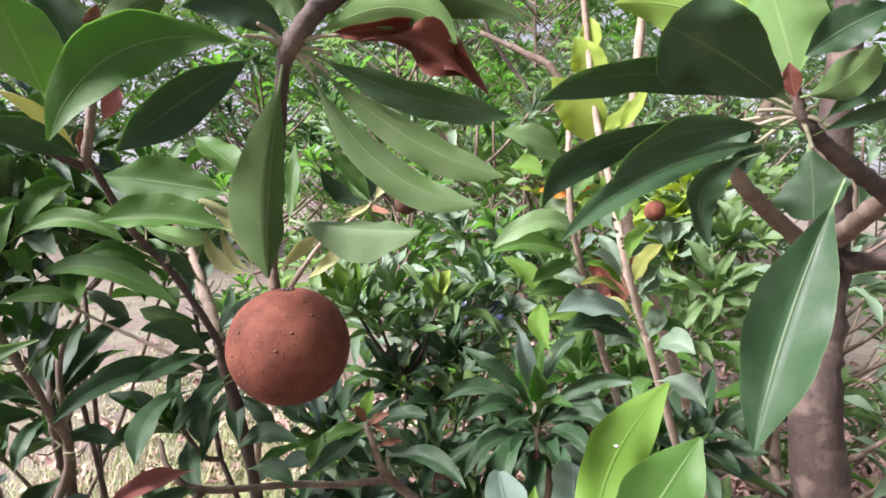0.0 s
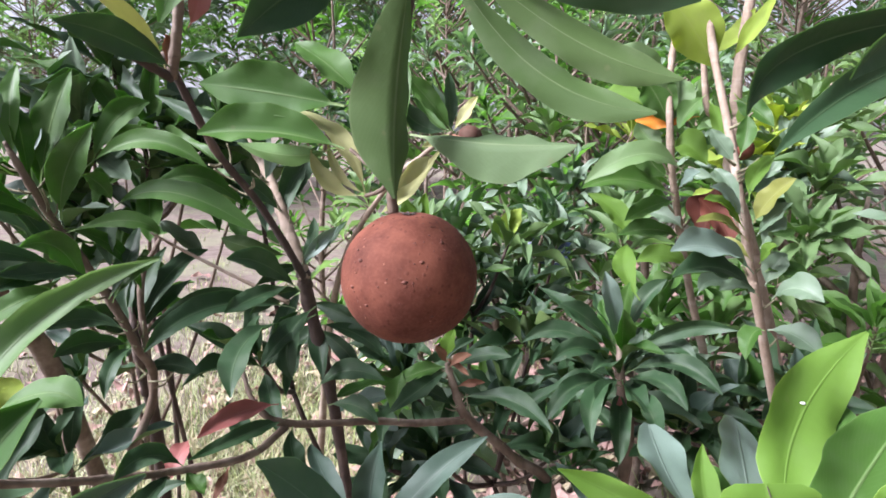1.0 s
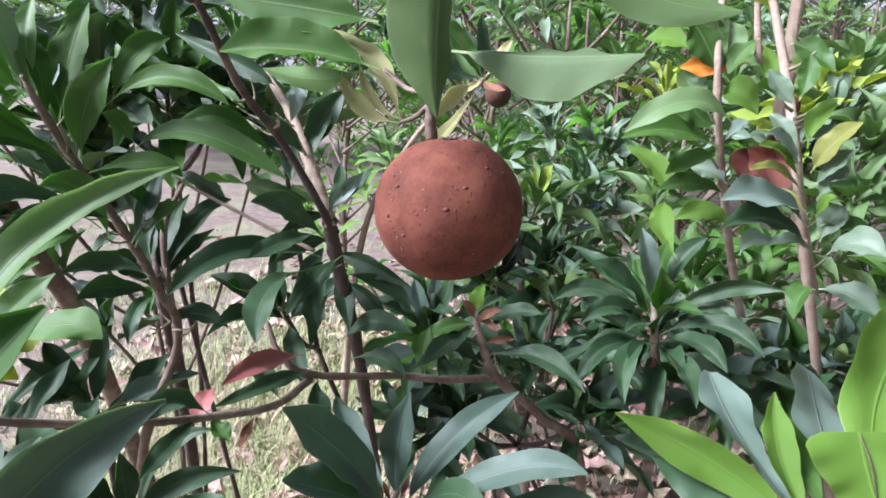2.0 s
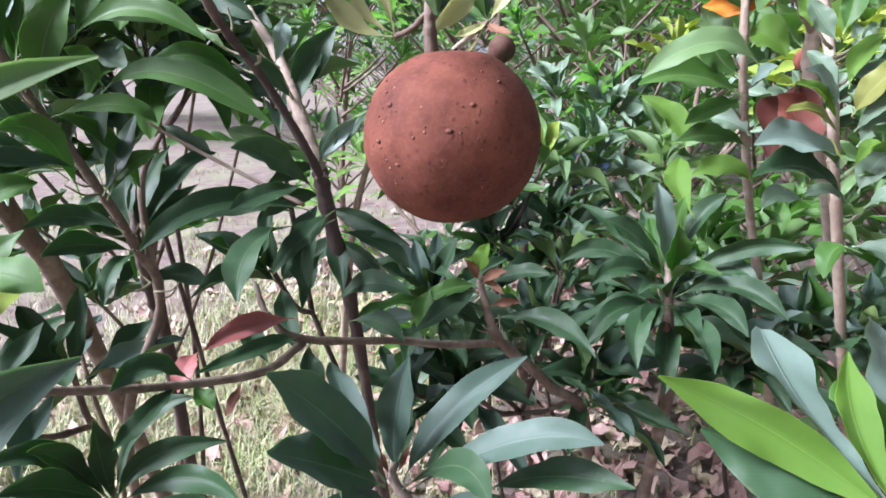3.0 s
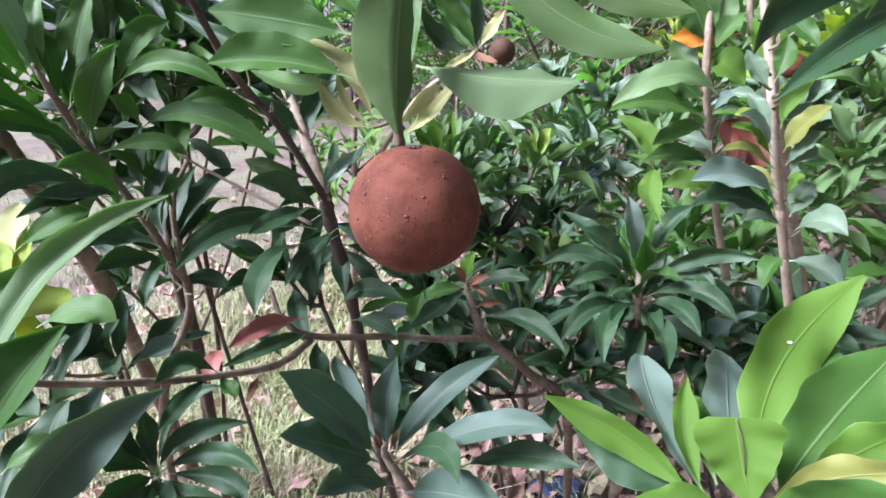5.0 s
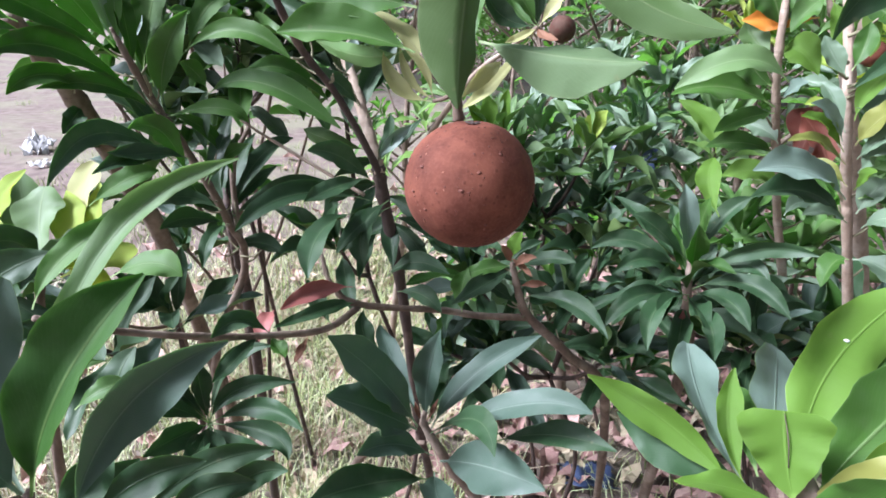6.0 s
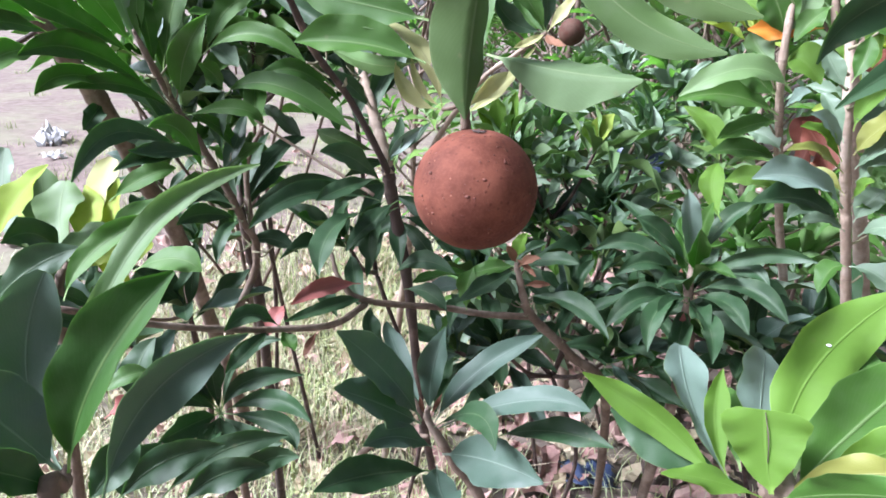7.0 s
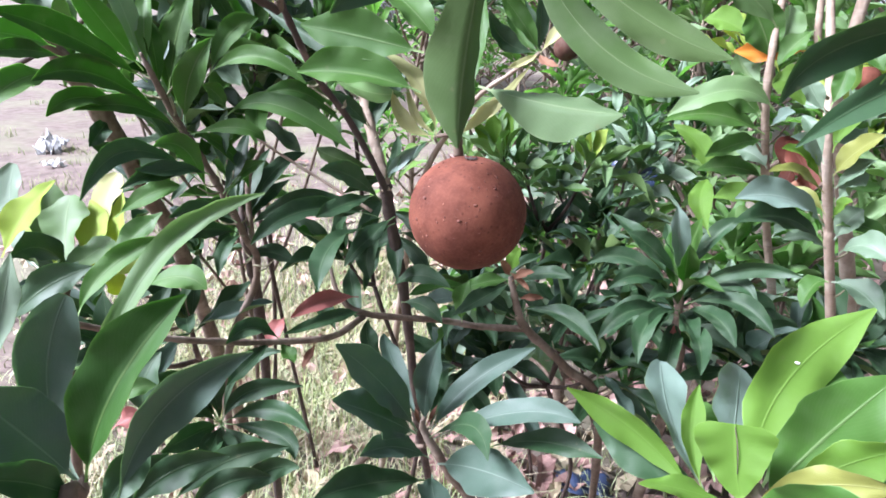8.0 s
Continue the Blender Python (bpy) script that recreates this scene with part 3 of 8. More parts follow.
curved_leaf(fruit_tree, "mature", (-0.067, 0.345, 0.985), (-0.015, 0.341, 0.944), (0.033, 0.329, 0.924), 0.020, (0.00, 0.97, -0.25), 0.15, 0.03)
curved_leaf(fruit_tree, "mature", (-0.066, 0.340, 0.987), (-0.015, 0.334, 0.965), (0.035, 0.322, 0.953), 0.023, (-0.34, -0.72, -0.61), 0.1, 0.02)
curved_leaf(fruit_tree, "fresh", (-0.069, 0.343, 0.993), (-0.022, 0.336, 1.008), (0.009, 0.332, 0.989), 0.022, (0.15, 0.97, 0.21), 0.15, 0.03)
curved_leaf(fruit_tree, "curled", (-0.067, 0.341, 0.993), (-0.012, 0.342, 0.996), (0.026, 0.346, 0.967), 0.020, (-0.09, -0.88, -0.47), 0.6, 0.25, "bitten")
curved_leaf(fruit_tree, "curled", (-0.039, 0.340, 0.993), (-0.010, 0.337, 0.991), (0.018, 0.340, 0.971), 0.014, (0.10, -0.95, 0.28), 0.6, 0.25)
curved_leaf(fruit_tree, "mature", (-0.074, 0.340, 0.990), (-0.094, 0.333, 1.005), (-0.122, 0.322, 1.004), 0.019, (0.33, -0.94, -0.11), 0.2, 0.03)
curved_leaf(fruit_tree, "mature", (-0.072, 0.343, 0.997), (-0.080, 0.344, 1.017), (-0.102, 0.343, 1.030), 0.020, (0.14, 0.98, 0.14), 0.2, 0.03)
curved_leaf(fruit_tree, "mature", (-0.064, 0.347, 1.003), (-0.005, 0.354, 1.020), (0.046, 0.355, 1.006), 0.020, (-0.08, 0.99, 0.15), 0.2, 0.03)
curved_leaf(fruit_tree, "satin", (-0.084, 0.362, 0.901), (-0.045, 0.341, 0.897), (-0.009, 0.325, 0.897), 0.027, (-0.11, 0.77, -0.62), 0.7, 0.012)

# leaf pair beside the fruit
limb("twig", fruit_tree, [(-0.092, 0.363, 0.884), (-0.104, 0.371, 0.884), (-0.117, 0.376, 0.893)], [0.0014, 0.0012, 0.0010], BARK)
limb("twig", fruit_tree, [(-0.093, 0.361, 0.878), (-0.101, 0.369, 0.872), (-0.109, 0.374, 0.869)], [0.0014, 0.0012, 0.0010], BARK)
curved_leaf(fruit_tree, "fresh", (-0.121, 0.381, 0.915), (-0.157, 0.380, 0.921), (-0.197, 0.379, 0.926), 0.028, (0.08, -0.94, 0.33), 0.2, 0.02)
curved_leaf(fruit_tree, "fresh", (-0.120, 0.375, 0.893), (-0.155, 0.371, 0.901), (-0.194, 0.367, 0.900), 0.026, (0.35, -0.71, 0.61), 0.7, 0.02)
curved_leaf(fruit_tree, "fresh", (-0.116, 0.393, 0.921), (-0.133, 0.399, 0.937), (-0.156, 0.412, 0.951), 0.021, (0.16, -0.72, 0.67), 0.2, 0.03)
curved_leaf(fruit_tree, "pale", (-0.109, 0.374, 0.869), (-0.123, 0.381, 0.897), (-0.150, 0.393, 0.913), 0.012, (0.38, -0.67, 0.64), 0.15, 0.03)
curved_leaf(fruit_tree, "pale", (-0.110, 0.374, 0.869), (-0.128, 0.374, 0.875), (-0.140, 0.383, 0.892), 0.009, (0.23, -0.75, 0.62), 0.2, 0.03)
curved_leaf(fruit_tree, "fresh", (-0.128, 0.378, 0.893), (-0.155, 0.389, 0.889), (-0.191, 0.408, 0.895), 0.012, (0.43, 0.90, -0.02), 0.2, 0.03)
curved_leaf(fruit_tree, "pale", (-0.097, 0.382, 0.869), (-0.088, 0.396, 0.880), (-0.080, 0.419, 0.888), 0.009, (0.79, -0.52, 0.32), 0.06, 0.03)
curved_leaf(fruit_tree, "fresh", (-0.094, 0.397, 0.895), (-0.094, 0.409, 0.920), (-0.094, 0.418, 0.949), 0.010, (-0.29, -0.89, 0.36), 0.2, 0.03)
curved_leaf(fruit_tree, "pale", (-0.109, 0.376, 0.870), (-0.123, 0.377, 0.879), (-0.132, 0.387, 0.896), 0.005, (0.31, -0.74, 0.59), 0.2, 0.03)

# rosette at the upper right, on the same tree
limb("branch", fruit_tree, [(0.394, 0.617, 0.844), (0.423, 0.495, 0.872), (0.278, 0.385, 0.908), (0.240, 0.363, 0.923), (0.204, 0.339, 0.936), (0.187, 0.331, 0.946), (0.178, 0.329, 0.958), (0.173, 0.329, 0.977), (0.174, 0.335, 0.995)], [0.0110, 0.0080, 0.0056, 0.0050, 0.0042, 0.0036, 0.0030, 0.0022, 0.0012], BARK_DARK_SHADED)
limb("leaf_scar_twig", fruit_tree, [(0.180, 0.331, 0.954), (0.166, 0.335, 0.954), (0.151, 0.339, 0.952)], [0.0014, 0.0011, 0.0009], TWIG)
limb("leaf_scar_twig", fruit_tree, [(0.180, 0.331, 0.954), (0.167, 0.334, 0.952), (0.154, 0.338, 0.947)], [0.0014, 0.0011, 0.0009], TWIG)
limb("leaf_scar_twig", fruit_tree, [(0.180, 0.331, 0.954), (0.170, 0.333, 0.948), (0.159, 0.336, 0.939)], [0.0014, 0.0011, 0.0009], TWIG)
limb("leaf_scar_twig", fruit_tree, [(0.180, 0.331, 0.954), (0.171, 0.331, 0.960), (0.162, 0.332, 0.964)], [0.0014, 0.0011, 0.0009], TWIG)
limb("leaf_scar_twig", fruit_tree, [(0.180, 0.331, 0.954), (0.172, 0.330, 0.963), (0.165, 0.329, 0.969)], [0.0014, 0.0011, 0.0009], TWIG)
limb("leaf_scar_twig", fruit_tree, [(0.180, 0.331, 0.954), (0.181, 0.325, 0.957), (0.182, 0.321, 0.958)], [0.0014, 0.0011, 0.0009], TWIG)
limb("leaf_scar_twig", fruit_tree, [(0.180, 0.331, 0.954), (0.183, 0.324, 0.952), (0.187, 0.319, 0.947)], [0.0014, 0.0011, 0.0009], TWIG)
limb("leaf_scar_twig", fruit_tree, [(0.180, 0.331, 0.954), (0.181, 0.327, 0.947), (0.182, 0.323, 0.937)], [0.0014, 0.0011, 0.0009], TWIG)
limb("leaf_scar_twig", fruit_tree, [(0.180, 0.331, 0.954), (0.170, 0.332, 0.957), (0.160, 0.334, 0.957)], [0.0014, 0.0011, 0.0009], TWIG)
limb("branch", fruit_tree, [(0.389, 0.608, 0.845), (0.288, 0.511, 0.884), (0.224, 0.444, 0.909), (0.193, 0.415, 0.927), (0.186, 0.396, 0.943), (0.193, 0.390, 0.962), (0.209, 0.399, 0.989), (0.217, 0.421, 1.025)], [0.0100, 0.0068, 0.0056, 0.0050, 0.0044, 0.0036, 0.0030, 0.0020], BARK)
curved_leaf(fruit_tree, "mature", (0.180, 0.375, 0.957), (0.176, 0.373, 0.941), (0.175, 0.368, 0.927), 0.017, (-0.58, -0.77, 0.26), 0.3, 0.06)
curved_leaf(fruit_tree, "mature", (0.183, 0.373, 0.958), (0.167, 0.371, 0.948), (0.160, 0.364, 0.932), 0.016, (-0.24, -0.84, 0.49), 0.3, 0.06)
limb("branch", fruit_tree, [(0.389, 0.611, 0.867), (0.354, 0.527, 0.893), (0.347, 0.483, 0.915), (0.362, 0.471, 0.925)], [0.0100, 0.0085, 0.0075, 0.0060], BARK)
curved_leaf(fruit_tree, "mature", (0.164, 0.312, 0.957), (0.130, 0.301, 0.974), (0.098, 0.294, 0.987), 0.045, (-0.10, -0.75, -0.66), 0.12, 0.04, "blunt")
curved_leaf(fruit_tree, "mature", (0.165, 0.314, 0.955), (0.101, 0.314, 0.971), (0.047, 0.309, 0.958), 0.020, (0.02, -0.79, -0.61), 0.15, 0.03)
curved_leaf(fruit_tree, "mature", (0.165, 0.313, 0.947), (0.082, 0.314, 0.938), (0.047, 0.299, 0.909), 0.017, (0.22, -0.90, -0.36), 0.15, 0.03)
curved_leaf(fruit_tree, "mature", (0.162, 0.311, 0.945), (0.108, 0.301, 0.942), (0.075, 0.289, 0.920), 0.018, (0.32, -0.89, -0.33), 0.2, 0.03)
curved_leaf(fruit_tree, "mature", (0.164, 0.314, 0.940), (0.103, 0.308, 0.926), (0.054, 0.290, 0.895), 0.015, (0.05, -0.93, 0.36), 0.45, 0.03)
curved_leaf(fruit_tree, "mature", (0.169, 0.343, 0.937), (0.143, 0.351, 0.919), (0.144, 0.344, 0.887), 0.019, (0.12, -0.99, -0.07), 0.15, 0.03)
curved_leaf(fruit_tree, "mature", (0.183, 0.328, 0.940), (0.183, 0.323, 0.922), (0.181, 0.318, 0.903), 0.035, (-0.93, -0.35, 0.13), 0.06, 0.03, "blunt")
curved_leaf(fruit_tree, "mature", (0.174, 0.288, 0.922), (0.147, 0.276, 0.864), (0.122, 0.253, 0.817), 0.030, (-0.41, -0.79, 0.46), 0.8, 0.02)
curved_leaf(fruit_tree, "mature", (0.193, 0.286, 0.994), (0.174, 0.289, 0.986), (0.157, 0.292, 0.974), 0.018, (-0.23, -0.96, 0.15), 0.2, 0.03)
curved_leaf(fruit_tree, "fresh", (0.169, 0.316, 0.966), (0.162, 0.319, 0.993), (0.153, 0.325, 1.026), 0.035, (0.69, 0.73, 0.07), 0.15, 0.03)
curved_leaf(fruit_tree, "lime", (0.166, 0.321, 0.975), (0.132, 0.337, 1.005), (0.092, 0.353, 1.015), 0.027, (0.53, 0.77, 0.37), 0.15, 0.03)
curved_leaf(fruit_tree, "lime", (0.165, 0.336, 0.992), (0.145, 0.345, 1.014), (0.119, 0.352, 1.025), 0.025, (0.54, 0.76, 0.37), 0.15, 0.03)
curved_leaf(fruit_tree, "mature", (0.168, 0.312, 0.960), (0.175, 0.294, 0.964), (0.177, 0.278, 0.975), 0.018, (0.84, 0.39, 0.37), 0.2, 0.03)
curved_leaf(fruit_tree, "mature", (0.179, 0.319, 0.943), (0.190, 0.298, 0.951), (0.196, 0.281, 0.952), 0.009, (-0.71, -0.44, -0.55), 0.2, 0.03)
curved_leaf(fruit_tree, "mature", (0.181, 0.317, 0.948), (0.193, 0.306, 0.964), (0.204, 0.296, 0.972), 0.014, (-0.34, -0.85, -0.41), 0.2, 0.03)
curved_leaf(fruit_tree, "curled", (0.167, 0.314, 0.959), (0.165, 0.314, 0.967), (0.163, 0.314, 0.976), 0.008, (-0.50, -0.85, -0.16), 0.5, 0.03)

# young lime-green shoot low on the right
lime_shoot = thing("sapodilla_shoot", "young sapodilla shoot with glossy lime-green leaves", "shrub", (0.090, 0.200, 0.000))
limb("stem", lime_shoot, [(0.090, 0.200, -0.020), (0.085, 0.210, 0.350), (0.068, 0.253, 0.722), (0.062, 0.261, 0.746), (0.060, 0.267, 0.750)], [0.0070, 0.0060, 0.0045, 0.0035, 0.0025], BARK)
curved_leaf(lime_shoot, "lime", (0.044, 0.260, 0.747), (0.019, 0.279, 0.759), (-0.016, 0.283, 0.774), 0.015, (-0.32, -0.90, 0.30), 0.45, 0.03)
curved_leaf(lime_shoot, "mature", (0.053, 0.263, 0.742), (0.023, 0.278, 0.750), (-0.001, 0.286, 0.756), 0.020, (-0.31, -0.90, 0.31), 0.25, 0.03)
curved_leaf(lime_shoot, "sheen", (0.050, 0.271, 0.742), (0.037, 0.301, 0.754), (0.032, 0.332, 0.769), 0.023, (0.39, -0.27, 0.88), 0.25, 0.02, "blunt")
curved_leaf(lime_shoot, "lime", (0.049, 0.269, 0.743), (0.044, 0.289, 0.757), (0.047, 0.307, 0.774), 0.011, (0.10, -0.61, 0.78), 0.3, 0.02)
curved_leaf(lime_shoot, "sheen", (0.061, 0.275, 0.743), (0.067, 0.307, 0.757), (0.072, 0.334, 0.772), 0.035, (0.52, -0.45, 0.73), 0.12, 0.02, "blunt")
curved_leaf(lime_shoot, "fresh", (0.054, 0.273, 0.746), (0.052, 0.293, 0.754), (0.051, 0.311, 0.762), 0.018, (0.15, -0.36, 0.92), 0.15, 0.02, "blunt")
curved_leaf(lime_shoot, "lime", (0.058, 0.251, 0.756), (0.055, 0.258, 0.768), (0.053, 0.266, 0.783), 0.031, (-0.29, -0.76, 0.58), 0.2, 0.02, "cut")
curved_leaf(lime_shoot, "lime", (0.067, 0.266, 0.753), (0.081, 0.303, 0.782), (0.117, 0.324, 0.820), 0.029, (-0.02, -0.76, 0.65), 0.12, 0.06)
curved_leaf(lime_shoot, "fresh", (0.071, 0.269, 0.749), (0.090, 0.296, 0.771), (0.105, 0.318, 0.790), 0.025, (-0.26, -0.50, 0.82), 0.12, 0.03, "blunt")
curved_leaf(lime_shoot, "fresh", (0.070, 0.262, 0.749), (0.092, 0.280, 0.772), (0.122, 0.297, 0.803), 0.034, (-0.09, -0.79, 0.60), 0.15, 0.03)
curved_leaf(lime_shoot, "lime", (0.069, 0.258, 0.751), (0.093, 0.261, 0.776), (0.111, 0.258, 0.791), 0.017, (-0.20, -0.96, 0.21), 0.12, 0.05)
curved_leaf(lime_shoot, "olive", (0.063, 0.255, 0.752), (0.081, 0.251, 0.772), (0.101, 0.235, 0.789), 0.014, (-0.52, -0.85, 0.11), 0.12, 0.05)
curved_leaf(lime_shoot, "lime", (0.057, 0.255, 0.750), (0.037, 0.254, 0.754), (0.018, 0.251, 0.755), 0.010, (0.15, -0.33, 0.93), 0.12, 0.08)
curved_leaf(lime_shoot, "fresh", (0.062, 0.254, 0.751), (0.073, 0.239, 0.772), (0.086, 0.220, 0.792), 0.017, (-0.76, -0.65, -0.10), 0.12, 0.05)

# dark-leaved shoot close on the left
limb("midrib", lime_shoot, [(0.0555, 0.2560, 0.7660), (0.0545, 0.2595, 0.7745), (0.0528, 0.2648, 0.7825)], [0.00018, 0.00025, 0.00015], BARK_DARK_SHADED, sides=6, label="dark dried midrib")
mark = bmesh.new()
bmesh.ops.create_icosphere(mark, subdivisions=2, radius=0.0009)
for q in mark.verts:
    q.co = Vector((1.35 * q.co.x, q.co.y * (0.7 + 260.0 * q.co.x), 0.16 * q.co.z))
part("spatter", mesh_of("spatter", mark, PALE_CLOTH), lime_shoot, "white dried spatter", lime_shoot.matrix_basis.inverted() @ Matrix.Translation((0.0868, 0.3102, 0.7929)) @ Vector((-0.112, -0.781, 0.615)).to_track_quat("Z", "Y").to_matrix().to_4x4())

left_shoot = thing("sapodilla_shoot", "sapodilla shoot with broad dark green leaves", "shrub", (-0.190, 0.160, 0.000))
limb("stem", left_shoot, [(-0.190, 0.160, -0.020), (-0.192, 0.165, 0.400), (-0.186, 0.165, 0.736), (-0.190, 0.176, 0.759), (-0.192, 0.180, 0.764)], [0.0070, 0.0055, 0.0032, 0.0024, 0.0010], BARK)
curved_leaf(left_shoot, "deep", (-0.189, 0.178, 0.763), (-0.179, 0.188, 0.800), (-0.162, 0.211, 0.831), 0.027, (0.11, -0.69, 0.71), 0.7, 0.02)
curved_leaf(left_shoot, "spring", (-0.193, 0.181, 0.759), (-0.195, 0.225, 0.825), (-0.157, 0.262, 0.858), 0.0125, (0.26, -0.76, 0.60), 0.5, 0.05, "bitten")
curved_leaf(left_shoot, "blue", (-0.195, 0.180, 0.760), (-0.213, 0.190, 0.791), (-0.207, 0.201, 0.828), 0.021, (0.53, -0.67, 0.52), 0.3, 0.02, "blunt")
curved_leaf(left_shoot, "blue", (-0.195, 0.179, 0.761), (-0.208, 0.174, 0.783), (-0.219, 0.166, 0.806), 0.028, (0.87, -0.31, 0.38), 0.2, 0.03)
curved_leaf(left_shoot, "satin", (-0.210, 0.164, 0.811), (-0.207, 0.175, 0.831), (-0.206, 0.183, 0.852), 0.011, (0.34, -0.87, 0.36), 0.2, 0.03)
curved_leaf(left_shoot, "fresh", (-0.261, 0.251, 0.782), (-0.258, 0.271, 0.801), (-0.236, 0.292, 0.816), 0.014, (0.18, -0.83, 0.53), 0.45, 0.03)
curved_leaf(left_shoot, "mature", (-0.320, 0.257, 0.762), (-0.298, 0.266, 0.785), (-0.277, 0.281, 0.796), 0.018, (0.10, -0.87, 0.49), 0.2, 0.03)
curved_leaf(left_shoot, "blue", (-0.184, 0.183, 0.745), (-0.179, 0.209, 0.776), (-0.148, 0.230, 0.798), 0.020, (0.81, -0.51, 0.29), 0.5, 0.02)
curved_leaf(left_shoot, "fresh", (-0.276, 0.311, 0.769), (-0.249, 0.313, 0.781), (-0.230, 0.312, 0.776), 0.018, (-0.11, -0.63, 0.77), 0.1, 0.03)
curved_leaf(left_shoot, "mature", (-0.195, 0.222, 0.706), (-0.181, 0.245, 0.716), (-0.152, 0.261, 0.721), 0.015, (0.46, -0.73, 0.51), 0.4, 0.03)
curved_leaf(left_shoot, "mature", (-0.176, 0.237, 0.695), (-0.163, 0.253, 0.708), (-0.145, 0.259, 0.711), 0.013, (0.46, -0.73, 0.51), 0.2, 0.03)
curved_leaf(left_shoot, "mature", (-0.188, 0.173, 0.758), (-0.192, 0.161, 0.777), (-0.194, 0.145, 0.792), 0.014, (0.92, 0.22, 0.34), 0.2, 0.03)
curved_leaf(left_shoot, "mature", (-0.277, 0.301, 0.677), (-0.280, 0.305, 0.702), (-0.277, 0.321, 0.718), 0.021, (0.16, -0.89, 0.44), 0.15, 0.03)
curved_leaf(left_shoot, "fresh", (-0.286, 0.280, 0.700), (-0.273, 0.287, 0.711), (-0.262, 0.297, 0.711), 0.012, (0.08, -0.61, 0.78), 0.15, 0.03)
curved_leaf(left_shoot, "red", (-0.304, 0.297, 0.666), (-0.292, 0.301, 0.674), (-0.286, 0.302, 0.669), 0.013, (-0.04, -0.47, 0.88), 0.3, 0.08)
curved_leaf(left_shoot, "mature", (-0.197, 0.199, 0.724), (-0.186, 0.215, 0.735), (-0.164, 0.229, 0.739), 0.015, (0.46, -0.73, 0.51), 0.25, 0.04)
curved_leaf(left_shoot, "mature", (-0.199, 0.189, 0.734), (-0.197, 0.201, 0.741), (-0.194, 0.215, 0.750), 0.016, (0.46, -0.73, 0.51), 0.25, 0.04)
curved_leaf(left_shoot, "mature", (-0.189, 0.225, 0.700), (-0.176, 0.238, 0.710), (-0.157, 0.251, 0.709), 0.015, (0.46, -0.73, 0.51), 0.25, 0.05)
curved_leaf(left_shoot, "mature", (-0.206, 0.212, 0.711), (-0.208, 0.220, 0.719), (-0.205, 0.237, 0.723), 0.015, (0.46, -0.73, 0.51), 0.25, 0.04)

# bright young shoot behind it
bright_shoot = thing("sapodilla_shoot", "young sapodilla shoot with bright yellow-green leaves", "shrub", (-0.620, 0.480, 0.000))
limb("stem", bright_shoot, [(-0.620, 0.480, -0.020), (-0.527, 0.464, 0.584), (-0.526, 0.488, 0.663)], [0.0070, 0.0050, 0.0030], BARK)
curved_leaf(bright_shoot, "satin", (-0.553, 0.475, 0.670), (-0.612, 0.505, 0.705), (-0.629, 0.535, 0.761), 0.036, (0.02, -0.72, 0.70), 0.2, 0.03, "blunt")
curved_leaf(bright_shoot, "yellow", (-0.559, 0.445, 0.694), (-0.558, 0.475, 0.727), (-0.543, 0.505, 0.759), 0.038, (0.02, -0.72, 0.70), 0.2, 0.03)
curved_leaf(bright_shoot, "spring", (-0.524, 0.485, 0.671), (-0.555, 0.515, 0.697), (-0.570, 0.545, 0.729), 0.049, (0.02, -0.72, 0.70), 0.2, 0.03, "blunt")
curved_leaf(bright_shoot, "yellow", (-0.526, 0.495, 0.663), (-0.527, 0.525, 0.692), (-0.555, 0.555, 0.723), 0.035, (0.02, -0.72, 0.70), 0.2, 0.03)
curved_leaf(bright_shoot, "yellow", (-0.524, 0.505, 0.658), (-0.514, 0.535, 0.691), (-0.519, 0.565, 0.733), 0.030, (0.02, -0.72, 0.70), 0.2, 0.03)
curved_leaf(bright_shoot, "spring", (-0.506, 0.455, 0.681), (-0.503, 0.485, 0.686), (-0.494, 0.515, 0.698), 0.041, (0.02, -0.72, 0.70), 0.2, 0.03, "blunt")
curved_leaf(bright_shoot, "fresh", (-0.469, 0.475, 0.684), (-0.461, 0.505, 0.706), (-0.444, 0.535, 0.729), 0.026, (0.02, -0.72, 0.70), 0.2, 0.03)
curved_leaf(bright_shoot, "yellow", (-0.547, 0.495, 0.661), (-0.598, 0.525, 0.676), (-0.637, 0.555, 0.708), 0.041, (0.02, -0.72, 0.70), 0.2, 0.03)
curved_leaf(bright_shoot, "yellow", (-0.508, 0.475, 0.668), (-0.507, 0.505, 0.657), (-0.498, 0.535, 0.624), 0.030, (0.02, -0.72, 0.70), 0.2, 0.03)
curved_leaf(bright_shoot, "mature", (-0.525, 0.487, 0.661), (-0.525, 0.462, 0.702), (-0.520, 0.422, 0.709), 0.035, (0.83, 0.38, 0.41), 0.2, 0.05)
curved_leaf(bright_shoot, "mature", (-0.528, 0.482, 0.656), (-0.524, 0.440, 0.663), (-0.514, 0.395, 0.657), 0.032, (0.28, 0.05, 0.96), 0.2, 0.05)
curved_leaf(bright_shoot, "mature", (-0.528, 0.482, 0.656), (-0.504, 0.449, 0.692), (-0.465, 0.408, 0.688), 0.038, (0.18, 0.52, 0.84), 0.2, 0.05)

curved_leaf(bright_shoot, "spring", (-0.535, 0.500, 0.655), (-0.575, 0.520, 0.690), (-0.600, 0.545, 0.740), 0.044, (0.10, -0.78, 0.62), 0.15, 0.03, "blunt")
curved_leaf(bright_shoot, "yellow", (-0.515, 0.490, 0.655), (-0.490, 0.515, 0.668), (-0.470, 0.545, 0.672), 0.034, (0.05, -0.70, 0.71), 0.15, 0.03, "blunt")
